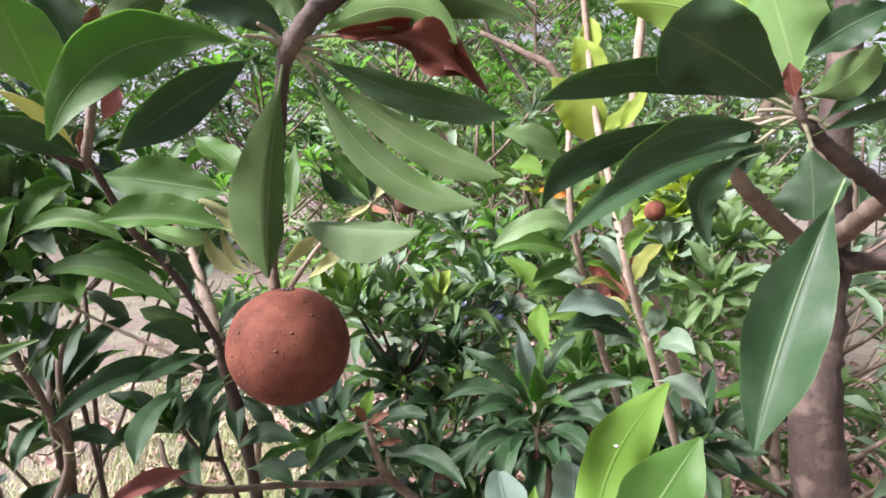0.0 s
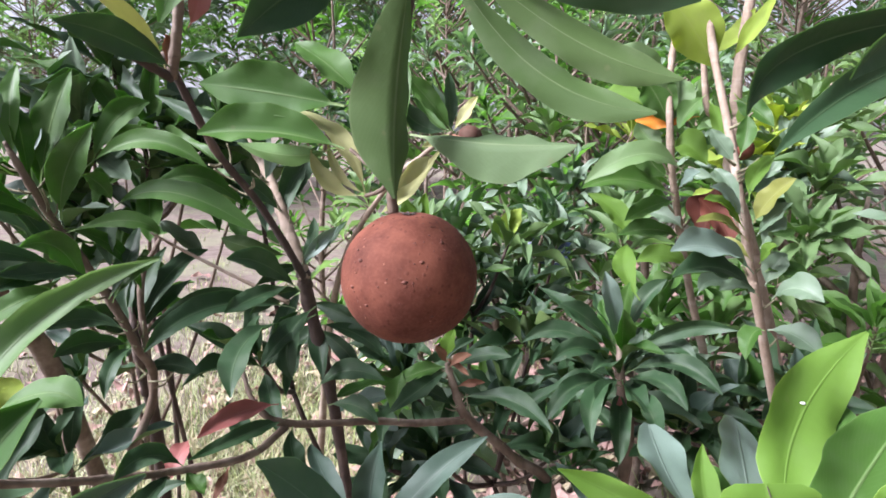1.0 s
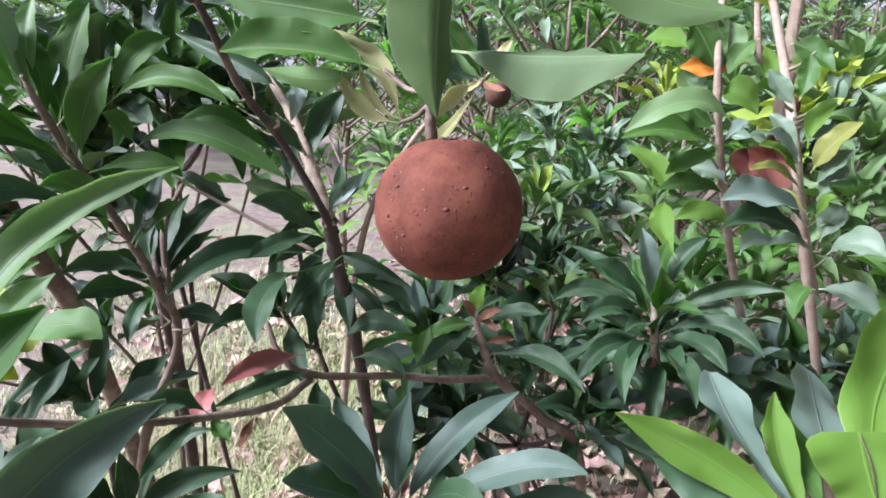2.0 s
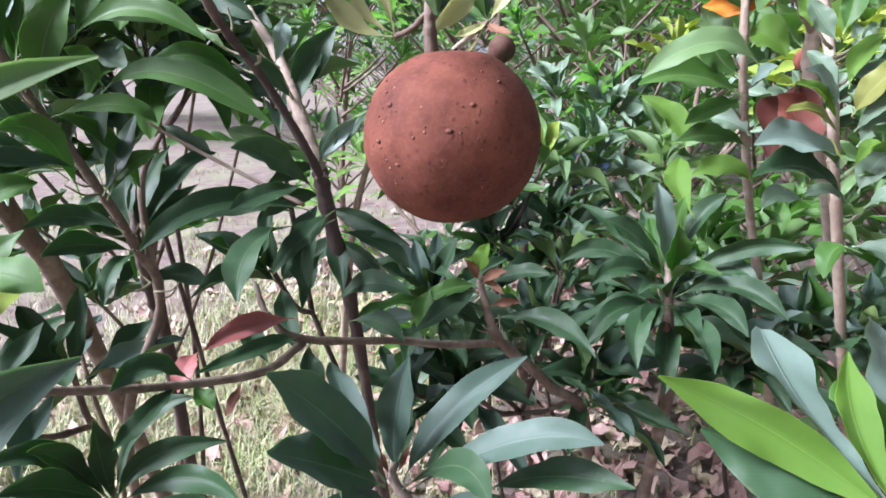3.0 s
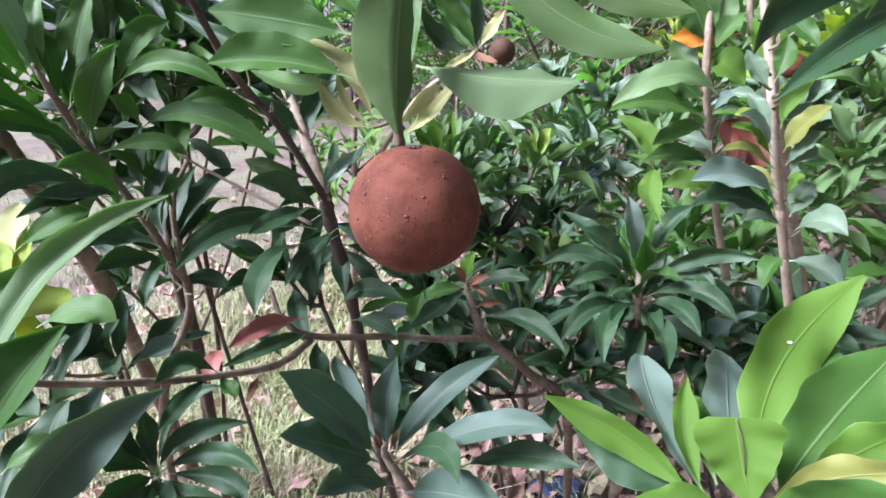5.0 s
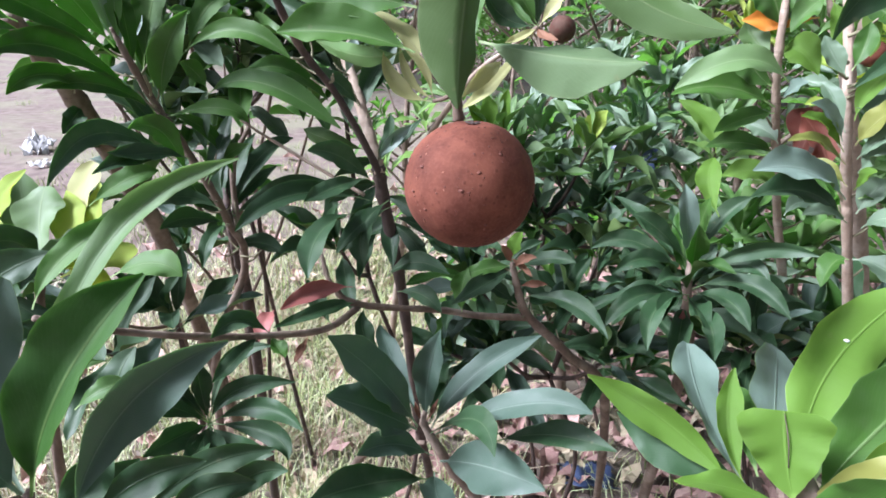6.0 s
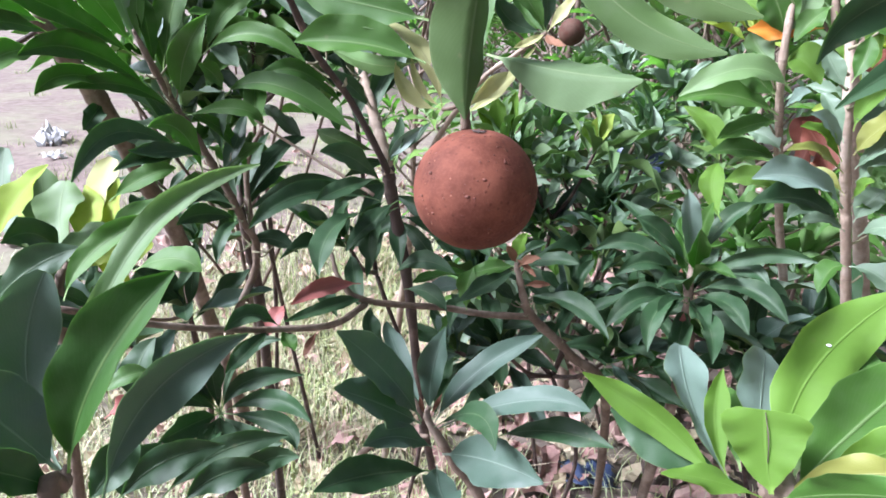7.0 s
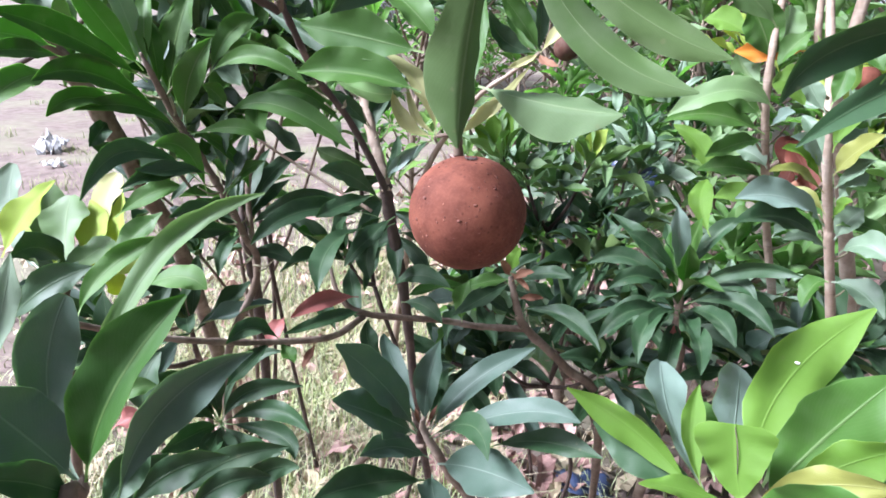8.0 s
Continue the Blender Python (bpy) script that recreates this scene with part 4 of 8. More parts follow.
curved_leaf(bright_shoot, "pale", (-0.530, 0.510, 0.655), (-0.540, 0.545, 0.700), (-0.535, 0.580, 0.750), 0.040, (-0.05, -0.78, 0.62), 0.15, 0.03, "blunt")

# tree with the long-leaved dark rosette on the left
west_tree = thing("sapodilla_tree", "sapodilla sapling with long dark green leaves", "tree", (-0.460, 0.680, 0.000))
limb("trunk", west_tree, [(-0.460, 0.680, -0.020), (-0.418, 0.573, 0.476), (-0.359, 0.569, 0.653), (-0.352, 0.539, 0.716), (-0.360, 0.525, 0.758), (-0.378, 0.514, 0.804), (-0.395, 0.509, 0.837), (-0.403, 0.495, 0.876), (-0.409, 0.492, 0.893)], [0.0060, 0.0050, 0.0040, 0.0036, 0.0036, 0.0036, 0.0034, 0.0028, 0.0012], BARK)
limb("twig", west_tree, [(-0.359, 0.569, 0.653), (-0.369, 0.580, 0.755), (-0.358, 0.601, 0.801)], [0.0035, 0.0030, 0.0020], BARK)
curved_leaf(west_tree, "deep", (-0.412, 0.500, 0.867), (-0.416, 0.432, 0.905), (-0.412, 0.363, 0.924), 0.0235, (0.98, 0.07, 0.16), 0.25, 0.025)
curved_leaf(west_tree, "fresh", (-0.414, 0.499, 0.877), (-0.414, 0.462, 0.916), (-0.415, 0.434, 0.948), 0.0235, (0.68, -0.54, -0.49), 0.2, 0.025)
curved_leaf(west_tree, "deep", (-0.402, 0.503, 0.838), (-0.407, 0.438, 0.878), (-0.399, 0.374, 0.879), 0.0235, (0.95, 0.11, 0.28), 0.3, 0.025)
curved_leaf(west_tree, "mature", (-0.374, 0.508, 0.777), (-0.395, 0.450, 0.816), (-0.398, 0.394, 0.787), 0.0193, (0.77, -0.10, 0.63), 0.25, 0.025)
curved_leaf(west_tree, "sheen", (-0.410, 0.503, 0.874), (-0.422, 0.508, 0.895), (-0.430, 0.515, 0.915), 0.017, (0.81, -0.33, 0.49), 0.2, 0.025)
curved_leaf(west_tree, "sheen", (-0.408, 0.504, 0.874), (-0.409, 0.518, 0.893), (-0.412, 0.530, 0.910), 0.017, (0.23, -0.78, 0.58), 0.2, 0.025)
curved_leaf(west_tree, "fresh", (-0.411, 0.502, 0.877), (-0.412, 0.505, 0.917), (-0.418, 0.525, 0.952), 0.0176, (0.21, -0.93, 0.30), 0.2, 0.025)
curved_leaf(west_tree, "deep", (-0.399, 0.510, 0.860), (-0.397, 0.528, 0.909), (-0.390, 0.547, 0.950), 0.0277, (0.21, -0.91, 0.35), 0.25, 0.025)
curved_leaf(west_tree, "fresh", (-0.387, 0.513, 0.830), (-0.379, 0.514, 0.871), (-0.357, 0.521, 0.908), 0.0252, (0.39, -0.92, -0.06), 0.3, 0.025)
curved_leaf(west_tree, "deep", (-0.371, 0.533, 0.873), (-0.356, 0.546, 0.910), (-0.333, 0.561, 0.926), 0.0227, (0.19, -0.92, 0.35), 0.2, 0.025)
curved_leaf(west_tree, "fresh", (-0.375, 0.530, 0.871), (-0.322, 0.531, 0.894), (-0.273, 0.533, 0.874), 0.0202, (0.02, -0.85, 0.52), 0.3, 0.025)
curved_leaf(west_tree, "fresh", (-0.359, 0.535, 0.836), (-0.305, 0.536, 0.852), (-0.233, 0.541, 0.817), 0.0244, (0.14, -0.75, 0.65), 0.25, 0.025)
curved_leaf(west_tree, "deep", (-0.342, 0.548, 0.845), (-0.296, 0.554, 0.864), (-0.264, 0.587, 0.833), 0.0185, (0.44, -0.70, 0.57), 0.2, 0.025)
curved_leaf(west_tree, "fresh", (-0.358, 0.537, 0.842), (-0.360, 0.526, 0.858), (-0.364, 0.512, 0.867), 0.0168, (0.98, -0.22, 0.01), 0.2, 0.025)
curved_leaf(west_tree, "mature", (-0.356, 0.524, 0.785), (-0.361, 0.529, 0.814), (-0.358, 0.537, 0.842), 0.0168, (0.10, -0.97, 0.21), 0.2, 0.025)
curved_leaf(west_tree, "deep", (-0.458, 0.459, 0.887), (-0.402, 0.374, 0.899), (-0.401, 0.343, 0.897), 0.0151, (0.79, 0.43, 0.44), 0.2, 0.025)
curved_leaf(west_tree, "fresh", (-0.460, 0.455, 0.873), (-0.403, 0.370, 0.880), (-0.400, 0.338, 0.864), 0.0193, (0.58, 0.23, 0.78), 0.2, 0.025)
curved_leaf(west_tree, "deep", (-0.418, 0.490, 0.841), (-0.413, 0.429, 0.861), (-0.416, 0.395, 0.850), 0.0176, (0.83, 0.07, 0.55), 0.2, 0.025)
curved_leaf(west_tree, "fresh", (-0.368, 0.509, 0.764), (-0.380, 0.500, 0.808), (-0.395, 0.477, 0.815), 0.0218, (0.91, -0.31, 0.28), 0.2, 0.025)
curved_leaf(west_tree, "deep", (-0.426, 0.454, 0.751), (-0.396, 0.463, 0.773), (-0.376, 0.482, 0.780), 0.0210, (0.15, -0.83, 0.54), 0.2, 0.025)
curved_leaf(west_tree, "fresh", (-0.461, 0.457, 0.895), (-0.418, 0.386, 0.907), (-0.414, 0.360, 0.909), 0.0193, (0.84, 0.45, 0.31), 0.2, 0.025)
curved_leaf(west_tree, "deep", (-0.391, 0.509, 0.825), (-0.358, 0.529, 0.807), (-0.348, 0.548, 0.765), 0.0151, (0.85, -0.39, 0.36), 0.2, 0.025)
curved_leaf(west_tree, "satin", (-0.416, 0.499, 0.883), (-0.422, 0.496, 0.921), (-0.429, 0.489, 0.951), 0.0227, (0.92, -0.36, 0.13), 0.2, 0.025)
curved_leaf(west_tree, "fresh", (-0.387, 0.511, 0.819), (-0.339, 0.522, 0.830), (-0.317, 0.533, 0.817), 0.0160, (0.25, -0.74, 0.63), 0.2, 0.025)
curved_leaf(west_tree, "mature", (-0.380, 0.511, 0.799), (-0.378, 0.472, 0.796), (-0.386, 0.441, 0.803), 0.0168, (0.72, -0.02, 0.70), 0.2, 0.025)
curved_leaf(west_tree, "mature", (-0.357, 0.517, 0.764), (-0.348, 0.531, 0.792), (-0.352, 0.561, 0.820), 0.0168, (0.13, -0.79, 0.60), 0.2, 0.025)
curved_leaf(west_tree, "deep", (-0.391, 0.508, 0.822), (-0.400, 0.467, 0.850), (-0.419, 0.422, 0.851), 0.0160, (0.89, -0.14, 0.43), 0.25, 0.025)
curved_leaf(west_tree, "mature", (-0.380, 0.511, 0.799), (-0.395, 0.494, 0.829), (-0.412, 0.497, 0.852), 0.0143, (0.83, -0.39, 0.40), 0.2, 0.025)
curved_leaf(west_tree, "mature", (-0.368, 0.515, 0.783), (-0.378, 0.472, 0.796), (-0.392, 0.429, 0.788), 0.0176, (0.72, -0.16, 0.68), 0.25, 0.025)
curved_leaf(west_tree, "fresh", (-0.354, 0.517, 0.761), (-0.345, 0.530, 0.782), (-0.326, 0.546, 0.795), 0.0143, (0.16, -0.81, 0.56), 0.2, 0.025)
curved_leaf(west_tree, "mature", (-0.343, 0.516, 0.737), (-0.369, 0.503, 0.751), (-0.381, 0.468, 0.752), 0.0176, (0.69, -0.33, 0.65), 0.2, 0.025)
curved_leaf(west_tree, "deep", (-0.404, 0.505, 0.860), (-0.407, 0.507, 0.894), (-0.416, 0.514, 0.922), 0.0168, (0.90, -0.37, 0.22), 0.2, 0.025)
curved_leaf(west_tree, "fresh", (-0.399, 0.507, 0.845), (-0.383, 0.523, 0.870), (-0.378, 0.531, 0.905), 0.0151, (0.18, -0.94, 0.30), 0.2, 0.025)

# older stem behind that rosette
back_stem_tree = thing("sapodilla_tree", "leaning brown sapling stem with sparse leaves", "tree", (-0.700, 1.020, 0.000))
limb("trunk", back_stem_tree, [(-0.700, 1.020, -0.020), (-0.596, 0.749, 0.557), (-0.581, 0.672, 0.694), (-0.566, 0.607, 0.802), (-0.553, 0.559, 0.860), (-0.555, 0.533, 0.899)], [0.0125, 0.0120, 0.0115, 0.0110, 0.0095, 0.0080], BARK)
leaf(back_stem_tree, "mature", (-0.559, 0.600, 0.804), (-0.543, 0.554, 0.785), 0.020, (0.70, -0.05, 0.72), 0.12)
leaf(back_stem_tree, "mature", (-0.570, 0.633, 0.753), (-0.571, 0.583, 0.783), 0.017, (0.97, -0.15, -0.21), 0.06)

# slender tree whose stem forks behind the fruit
fork_tree = thing("sapodilla_tree", "slender forked sapodilla sapling with drooping leaves", "tree", (-0.140, 0.750, 0.000))
# lower stem wears the darker bark, its shade painted in
limb("trunk", fork_tree, [(-0.160, 0.820, -0.020), (-0.181, 0.645, 0.426), (-0.180, 0.610, 0.513), (-0.190, 0.586, 0.653), (-0.203, 0.567, 0.752), (-0.205, 0.560, 0.783)], [0.0062, 0.0056, 0.0053, 0.0055, 0.0060, 0.0060], BARK_DARK_SHADED)
limb("branch", fork_tree, [(-0.203, 0.558, 0.775), (-0.210, 0.565, 0.792), (-0.226, 0.579, 0.824), (-0.246, 0.599, 0.861), (-0.284, 0.630, 0.904)], [0.0050, 0.0058, 0.0054, 0.0045, 0.0032], BARK_PALE)
limb("branch", fork_tree, [(-0.202, 0.568, 0.759), (-0.206, 0.551, 0.788), (-0.228, 0.527, 0.845), (-0.243, 0.493, 0.885), (-0.249, 0.464, 0.925), (-0.255, 0.449, 0.951)], [0.0034, 0.0034, 0.0031, 0.0029, 0.0027, 0.0024], BARK_DARK_SHADED)
limb("twig", fork_tree, [(-0.216, 0.552, 0.755), (-0.267, 0.555, 0.778), (-0.310, 0.551, 0.801), (-0.334, 0.547, 0.816)], [0.0018, 0.0016, 0.0014, 0.0010], BARK_PALE)
limb("branch", fork_tree, [(-0.238, 0.427, 0.933), (-0.231, 0.423, 0.957), (-0.225, 0.421, 0.993), (-0.222, 0.416, 1.023)], [0.0033, 0.0030, 0.0026, 0.0020], BARK)
limb("twig", fork_tree, [(-0.238, 0.427, 0.933), (-0.247, 0.402, 0.943), (-0.265, 0.374, 0.958)], [0.0030, 0.0026, 0.0020], BARK_DARK_SHADED)
curved_leaf(fork_tree, "mature", (-0.195, 0.563, 0.749), (-0.207, 0.525, 0.733), (-0.199, 0.504, 0.705), 0.0252, (-0.07, -0.58, 0.81), 0.3, 0.03)
curved_leaf(fork_tree, "mature", (-0.216, 0.547, 0.740), (-0.224, 0.477, 0.746), (-0.213, 0.424, 0.727), 0.0252, (-0.11, -0.11, 0.99), 0.2, 0.03)
curved_leaf(fork_tree, "mature", (-0.211, 0.553, 0.750), (-0.260, 0.502, 0.765), (-0.289, 0.453, 0.745), 0.0225, (0.50, -0.43, 0.75), 0.3, 0.03)
curved_leaf(fork_tree, "mature", (-0.208, 0.558, 0.764), (-0.227, 0.527, 0.795), (-0.245, 0.499, 0.805), 0.0216, (0.88, -0.32, 0.35), 0.2, 0.03)
curved_leaf(fork_tree, "mature", (-0.204, 0.567, 0.788), (-0.184, 0.568, 0.808), (-0.166, 0.566, 0.827), 0.0090, (-0.31, -0.91, 0.29), 0.2, 0.03)
curved_leaf(fork_tree, "mature", (-0.215, 0.558, 0.770), (-0.230, 0.518, 0.770), (-0.244, 0.487, 0.765), 0.0189, (0.51, -0.27, 0.82), 0.2, 0.03)
curved_leaf(fork_tree, "mature", (-0.226, 0.579, 0.824), (-0.225, 0.594, 0.850), (-0.215, 0.611, 0.871), 0.0180, (-0.03, -0.82, 0.58), 0.2, 0.03)
curved_leaf(fork_tree, "mature", (-0.200, 0.566, 0.667), (-0.169, 0.563, 0.689), (-0.133, 0.558, 0.683), 0.0198, (-0.25, -0.63, 0.73), 0.2, 0.03)
curved_leaf(fork_tree, "mature", (-0.229, 0.579, 0.830), (-0.240, 0.556, 0.853), (-0.258, 0.539, 0.866), 0.0162, (0.87, -0.45, 0.21), 0.2, 0.03)
curved_leaf(fork_tree, "mature", (-0.192, 0.581, 0.645), (-0.163, 0.569, 0.652), (-0.139, 0.557, 0.641), 0.0189, (-0.12, -0.44, 0.89), 0.2, 0.03)
curved_leaf(fork_tree, "mature", (-0.212, 0.562, 0.778), (-0.197, 0.563, 0.805), (-0.196, 0.568, 0.829), 0.0135, (-0.21, -0.96, 0.20), 0.2, 0.03)
curved_leaf(fork_tree, "mature", (-0.196, 0.566, 0.741), (-0.210, 0.524, 0.735), (-0.219, 0.491, 0.720), 0.0162, (0.24, -0.33, 0.91), 0.2, 0.03)
curved_leaf(fork_tree, "mature", (-0.215, 0.565, 0.794), (-0.247, 0.544, 0.806), (-0.275, 0.555, 0.811), 0.0171, (-0.20, 0.97, -0.11), 0.2, 0.03)
curved_leaf(fork_tree, "mature", (-0.198, 0.572, 0.730), (-0.165, 0.587, 0.716), (-0.139, 0.585, 0.696), 0.0180, (0.50, -0.58, 0.64), 0.2, 0.03)
curved_leaf(fork_tree, "fresh", (-0.248, 0.410, 0.973), (-0.243, 0.384, 0.998), (-0.243, 0.363, 1.025), 0.0432, (-0.46, 0.64, 0.62), 0.2, 0.03)
curved_leaf(fork_tree, "mature", (-0.236, 0.428, 0.937), (-0.245, 0.391, 0.950), (-0.263, 0.364, 0.955), 0.0189, (0.87, -0.43, -0.24), 0.2, 0.03)
curved_leaf(fork_tree, "mature", (-0.228, 0.421, 0.986), (-0.240, 0.416, 1.024), (-0.254, 0.412, 1.046), 0.0252, (0.56, -0.82, 0.12), 0.2, 0.03)
curved_leaf(fork_tree, "red", (-0.225, 0.426, 0.962), (-0.219, 0.428, 0.976), (-0.220, 0.436, 0.993), 0.012, (0.70, -0.71, 0.10), 0.2, 0.03)
curved_leaf(fork_tree, "pale", (-0.239, 0.426, 0.934), (-0.244, 0.403, 0.960), (-0.251, 0.370, 0.974), 0.0099, (0.85, -0.41, -0.33), 0.2, 0.03)
curved_leaf(fork_tree, "mature", (-0.223, 0.419, 1.007), (-0.206, 0.433, 1.036), (-0.190, 0.457, 1.058), 0.0252, (-0.61, 0.77, -0.16), 0.2, 0.03)
curved_leaf(fork_tree, "dry", (-0.226, 0.415, 1.016), (-0.221, 0.416, 1.024), (-0.217, 0.415, 1.035), 0.0099, (0.49, -0.83, -0.25), 0.2, 0.03)
curved_leaf(fork_tree, "dry", (-0.240, 0.425, 0.937), (-0.237, 0.426, 0.950), (-0.236, 0.420, 0.957), 0.0090, (0.49, -0.81, -0.31), 0.2, 0.03)
curved_leaf(fork_tree, "mature", (-0.218, 0.610, 0.739), (-0.183, 0.598, 0.733), (-0.138, 0.582, 0.717), 0.0171, (-0.27, -0.94, 0.18), 0.3, 0.05)
curved_leaf(fork_tree, "mature", (-0.219, 0.607, 0.730), (-0.198, 0.575, 0.712), (-0.186, 0.547, 0.686), 0.0171, (-0.17, -0.64, 0.75), 0.3, 0.05)
curved_leaf(fork_tree, "mature", (-0.222, 0.607, 0.733), (-0.234, 0.576, 0.721), (-0.235, 0.544, 0.698), 0.0162, (0.76, -0.44, 0.49), 0.3, 0.05)
curved_leaf(fork_tree, "mature", (-0.218, 0.613, 0.711), (-0.183, 0.598, 0.699), (-0.153, 0.574, 0.675), 0.0162, (-0.28, -0.87, 0.41), 0.3, 0.05)
curved_leaf(fork_tree, "mature", (-0.223, 0.617, 0.697), (-0.231, 0.586, 0.683), (-0.225, 0.557, 0.664), 0.0153, (0.67, -0.38, 0.64), 0.3, 0.05)
curved_leaf(fork_tree, "mature", (-0.214, 0.587, 0.778), (-0.230, 0.570, 0.780), (-0.245, 0.551, 0.770), 0.0135, (0.77, -0.64, -0.01), 0.3, 0.05)
curved_leaf(fork_tree, "mature", (-0.217, 0.602, 0.751), (-0.234, 0.575, 0.756), (-0.252, 0.552, 0.743), 0.0153, (0.81, -0.58, 0.06), 0.3, 0.05)

# left middle tree with a low fork
low_fork_tree = thing("sapodilla_tree", "small sapodilla tree with dark arched leaves", "tree", (-0.500, 0.780, 0.000))
limb("trunk", low_fork_tree, [(-0.490, 0.800, -0.020), (-0.398, 0.631, 0.560), (-0.373, 0.581, 0.656), (-0.369, 0.565, 0.706), (-0.380, 0.580, 0.737)], [0.0075, 0.0066, 0.0055, 0.0045, 0.0025], BARK_DARK_SHADED)
curved_leaf(low_fork_tree, "mature", (-0.369, 0.565, 0.707), (-0.375, 0.544, 0.737), (-0.375, 0.523, 0.756), 0.0185, (0.99, -0.11, 0.02), 0.25, 0.04)
curved_leaf(low_fork_tree, "mature", (-0.369, 0.565, 0.708), (-0.328, 0.613, 0.733), (-0.267, 0.653, 0.724), 0.0229, (0.42, -0.61, 0.67), 0.25, 0.04)
curved_leaf(low_fork_tree, "mature", (-0.370, 0.564, 0.705), (-0.375, 0.513, 0.727), (-0.369, 0.465, 0.733), 0.0194, (0.85, 0.15, 0.51), 0.25, 0.04)
curved_leaf(low_fork_tree, "mature", (-0.368, 0.567, 0.712), (-0.365, 0.620, 0.758), (-0.346, 0.670, 0.776), 0.0220, (0.34, -0.55, 0.76), 0.25, 0.04)
curved_leaf(low_fork_tree, "mature", (-0.372, 0.568, 0.722), (-0.389, 0.587, 0.745), (-0.399, 0.610, 0.767), 0.0194, (0.01, -0.73, 0.69), 0.25, 0.04)
curved_leaf(low_fork_tree, "mature", (-0.369, 0.564, 0.704), (-0.371, 0.534, 0.700), (-0.362, 0.505, 0.680), 0.0150, (0.28, -0.33, 0.90), 0.25, 0.04)
curved_leaf(low_fork_tree, "mature", (-0.363, 0.557, 0.677), (-0.349, 0.582, 0.680), (-0.316, 0.585, 0.667), 0.0185, (0.46, -0.52, 0.72), 0.25, 0.04)
curved_leaf(low_fork_tree, "mature", (-0.371, 0.565, 0.713), (-0.379, 0.596, 0.748), (-0.371, 0.633, 0.786), 0.0202, (0.19, -0.72, 0.67), 0.25, 0.04)
curved_leaf(low_fork_tree, "mature", (-0.370, 0.564, 0.706), (-0.383, 0.537, 0.739), (-0.388, 0.510, 0.753), 0.0176, (0.96, -0.12, 0.25), 0.25, 0.04)
curved_leaf(low_fork_tree, "mature", (-0.368, 0.567, 0.712), (-0.367, 0.600, 0.732), (-0.351, 0.639, 0.750), 0.0176, (0.36, -0.50, 0.79), 0.25, 0.04)

# low tree whose branch crosses in front of the litter
low_tree = thing("sapodilla_tree", "low sapodilla tree with a spreading brown branch", "tree", (0.100, 0.950, 0.000))
limb("trunk", low_tree, [(0.100, 0.980, -0.020), (0.050, 0.736, 0.443), (-0.006, 0.683, 0.538), (-0.058, 0.658, 0.596), (-0.071, 0.650, 0.626), (-0.082, 0.646, 0.666)], [0.0068, 0.0064, 0.0058, 0.0052, 0.0044, 0.0030], BARK)
limb("branch", low_tree, [(-0.058, 0.658, 0.596), (-0.111, 0.638, 0.600), (-0.153, 0.610, 0.615), (-0.224, 0.554, 0.639), (-0.249, 0.545, 0.662), (-0.266, 0.561, 0.685)], [0.0042, 0.0039, 0.0037, 0.0034, 0.0026, 0.0018], BARK)
limb("branch", low_tree, [(-0.224, 0.553, 0.636), (-0.243, 0.515, 0.629), (-0.276, 0.473, 0.640), (-0.304, 0.427, 0.660), (-0.335, 0.372, 0.690), (-0.355, 0.325, 0.723)], [0.0035, 0.0034, 0.0032, 0.0029, 0.0026, 0.0022], BARK)
curved_leaf(low_tree, "red", (-0.230, 0.553, 0.658), (-0.254, 0.522, 0.664), (-0.268, 0.477, 0.665), 0.019, (0.56, -0.41, 0.72), 0.25, 0.03)
curved_leaf(low_tree, "red", (-0.289, 0.503, 0.648), (-0.290, 0.488, 0.644), (-0.287, 0.469, 0.634), 0.019, (0.03, -0.37, 0.93), 0.2, 0.03)
curved_leaf(low_tree, "mature", (-0.221, 0.558, 0.644), (-0.247, 0.523, 0.645), (-0.274, 0.473, 0.648), 0.0153, (0.54, -0.30, 0.79), 0.25, 0.04)
curved_leaf(low_tree, "mature", (-0.218, 0.556, 0.637), (-0.213, 0.535, 0.620), (-0.191, 0.520, 0.604), 0.0198, (0.53, -0.32, 0.78), 0.25, 0.04)
curved_leaf(low_tree, "mature", (-0.276, 0.473, 0.640), (-0.289, 0.448, 0.666), (-0.296, 0.416, 0.666), 0.0189, (0.75, 0.05, 0.66), 0.25, 0.04)
curved_leaf(low_tree, "mature", (-0.283, 0.465, 0.645), (-0.285, 0.433, 0.640), (-0.287, 0.399, 0.637), 0.0162, (0.20, -0.14, 0.97), 0.25, 0.04)
curved_leaf(low_tree, "fresh", (-0.277, 0.472, 0.640), (-0.267, 0.466, 0.633), (-0.255, 0.457, 0.630), 0.0144, (0.31, -0.17, 0.94), 0.25, 0.04)
curved_leaf(low_tree, "mature", (-0.238, 0.519, 0.631), (-0.259, 0.531, 0.647), (-0.275, 0.545, 0.663), 0.0180, (0.47, -0.32, 0.82), 0.25, 0.04)
curved_leaf(low_tree, "mature", (-0.071, 0.650, 0.624), (-0.016, 0.634, 0.633), (0.025, 0.599, 0.616), 0.0216, (-0.19, -0.48, 0.86), 0.25, 0.04)
curved_leaf(low_tree, "mature", (-0.081, 0.653, 0.656), (-0.106, 0.624, 0.647), (-0.138, 0.598, 0.629), 0.0207, (0.06, -0.48, 0.87), 0.25, 0.04)
curved_leaf(low_tree, "fresh", (-0.082, 0.654, 0.659), (-0.108, 0.640, 0.658), (-0.135, 0.631, 0.648), 0.0198, (0.09, -0.58, 0.81), 0.25, 0.04)
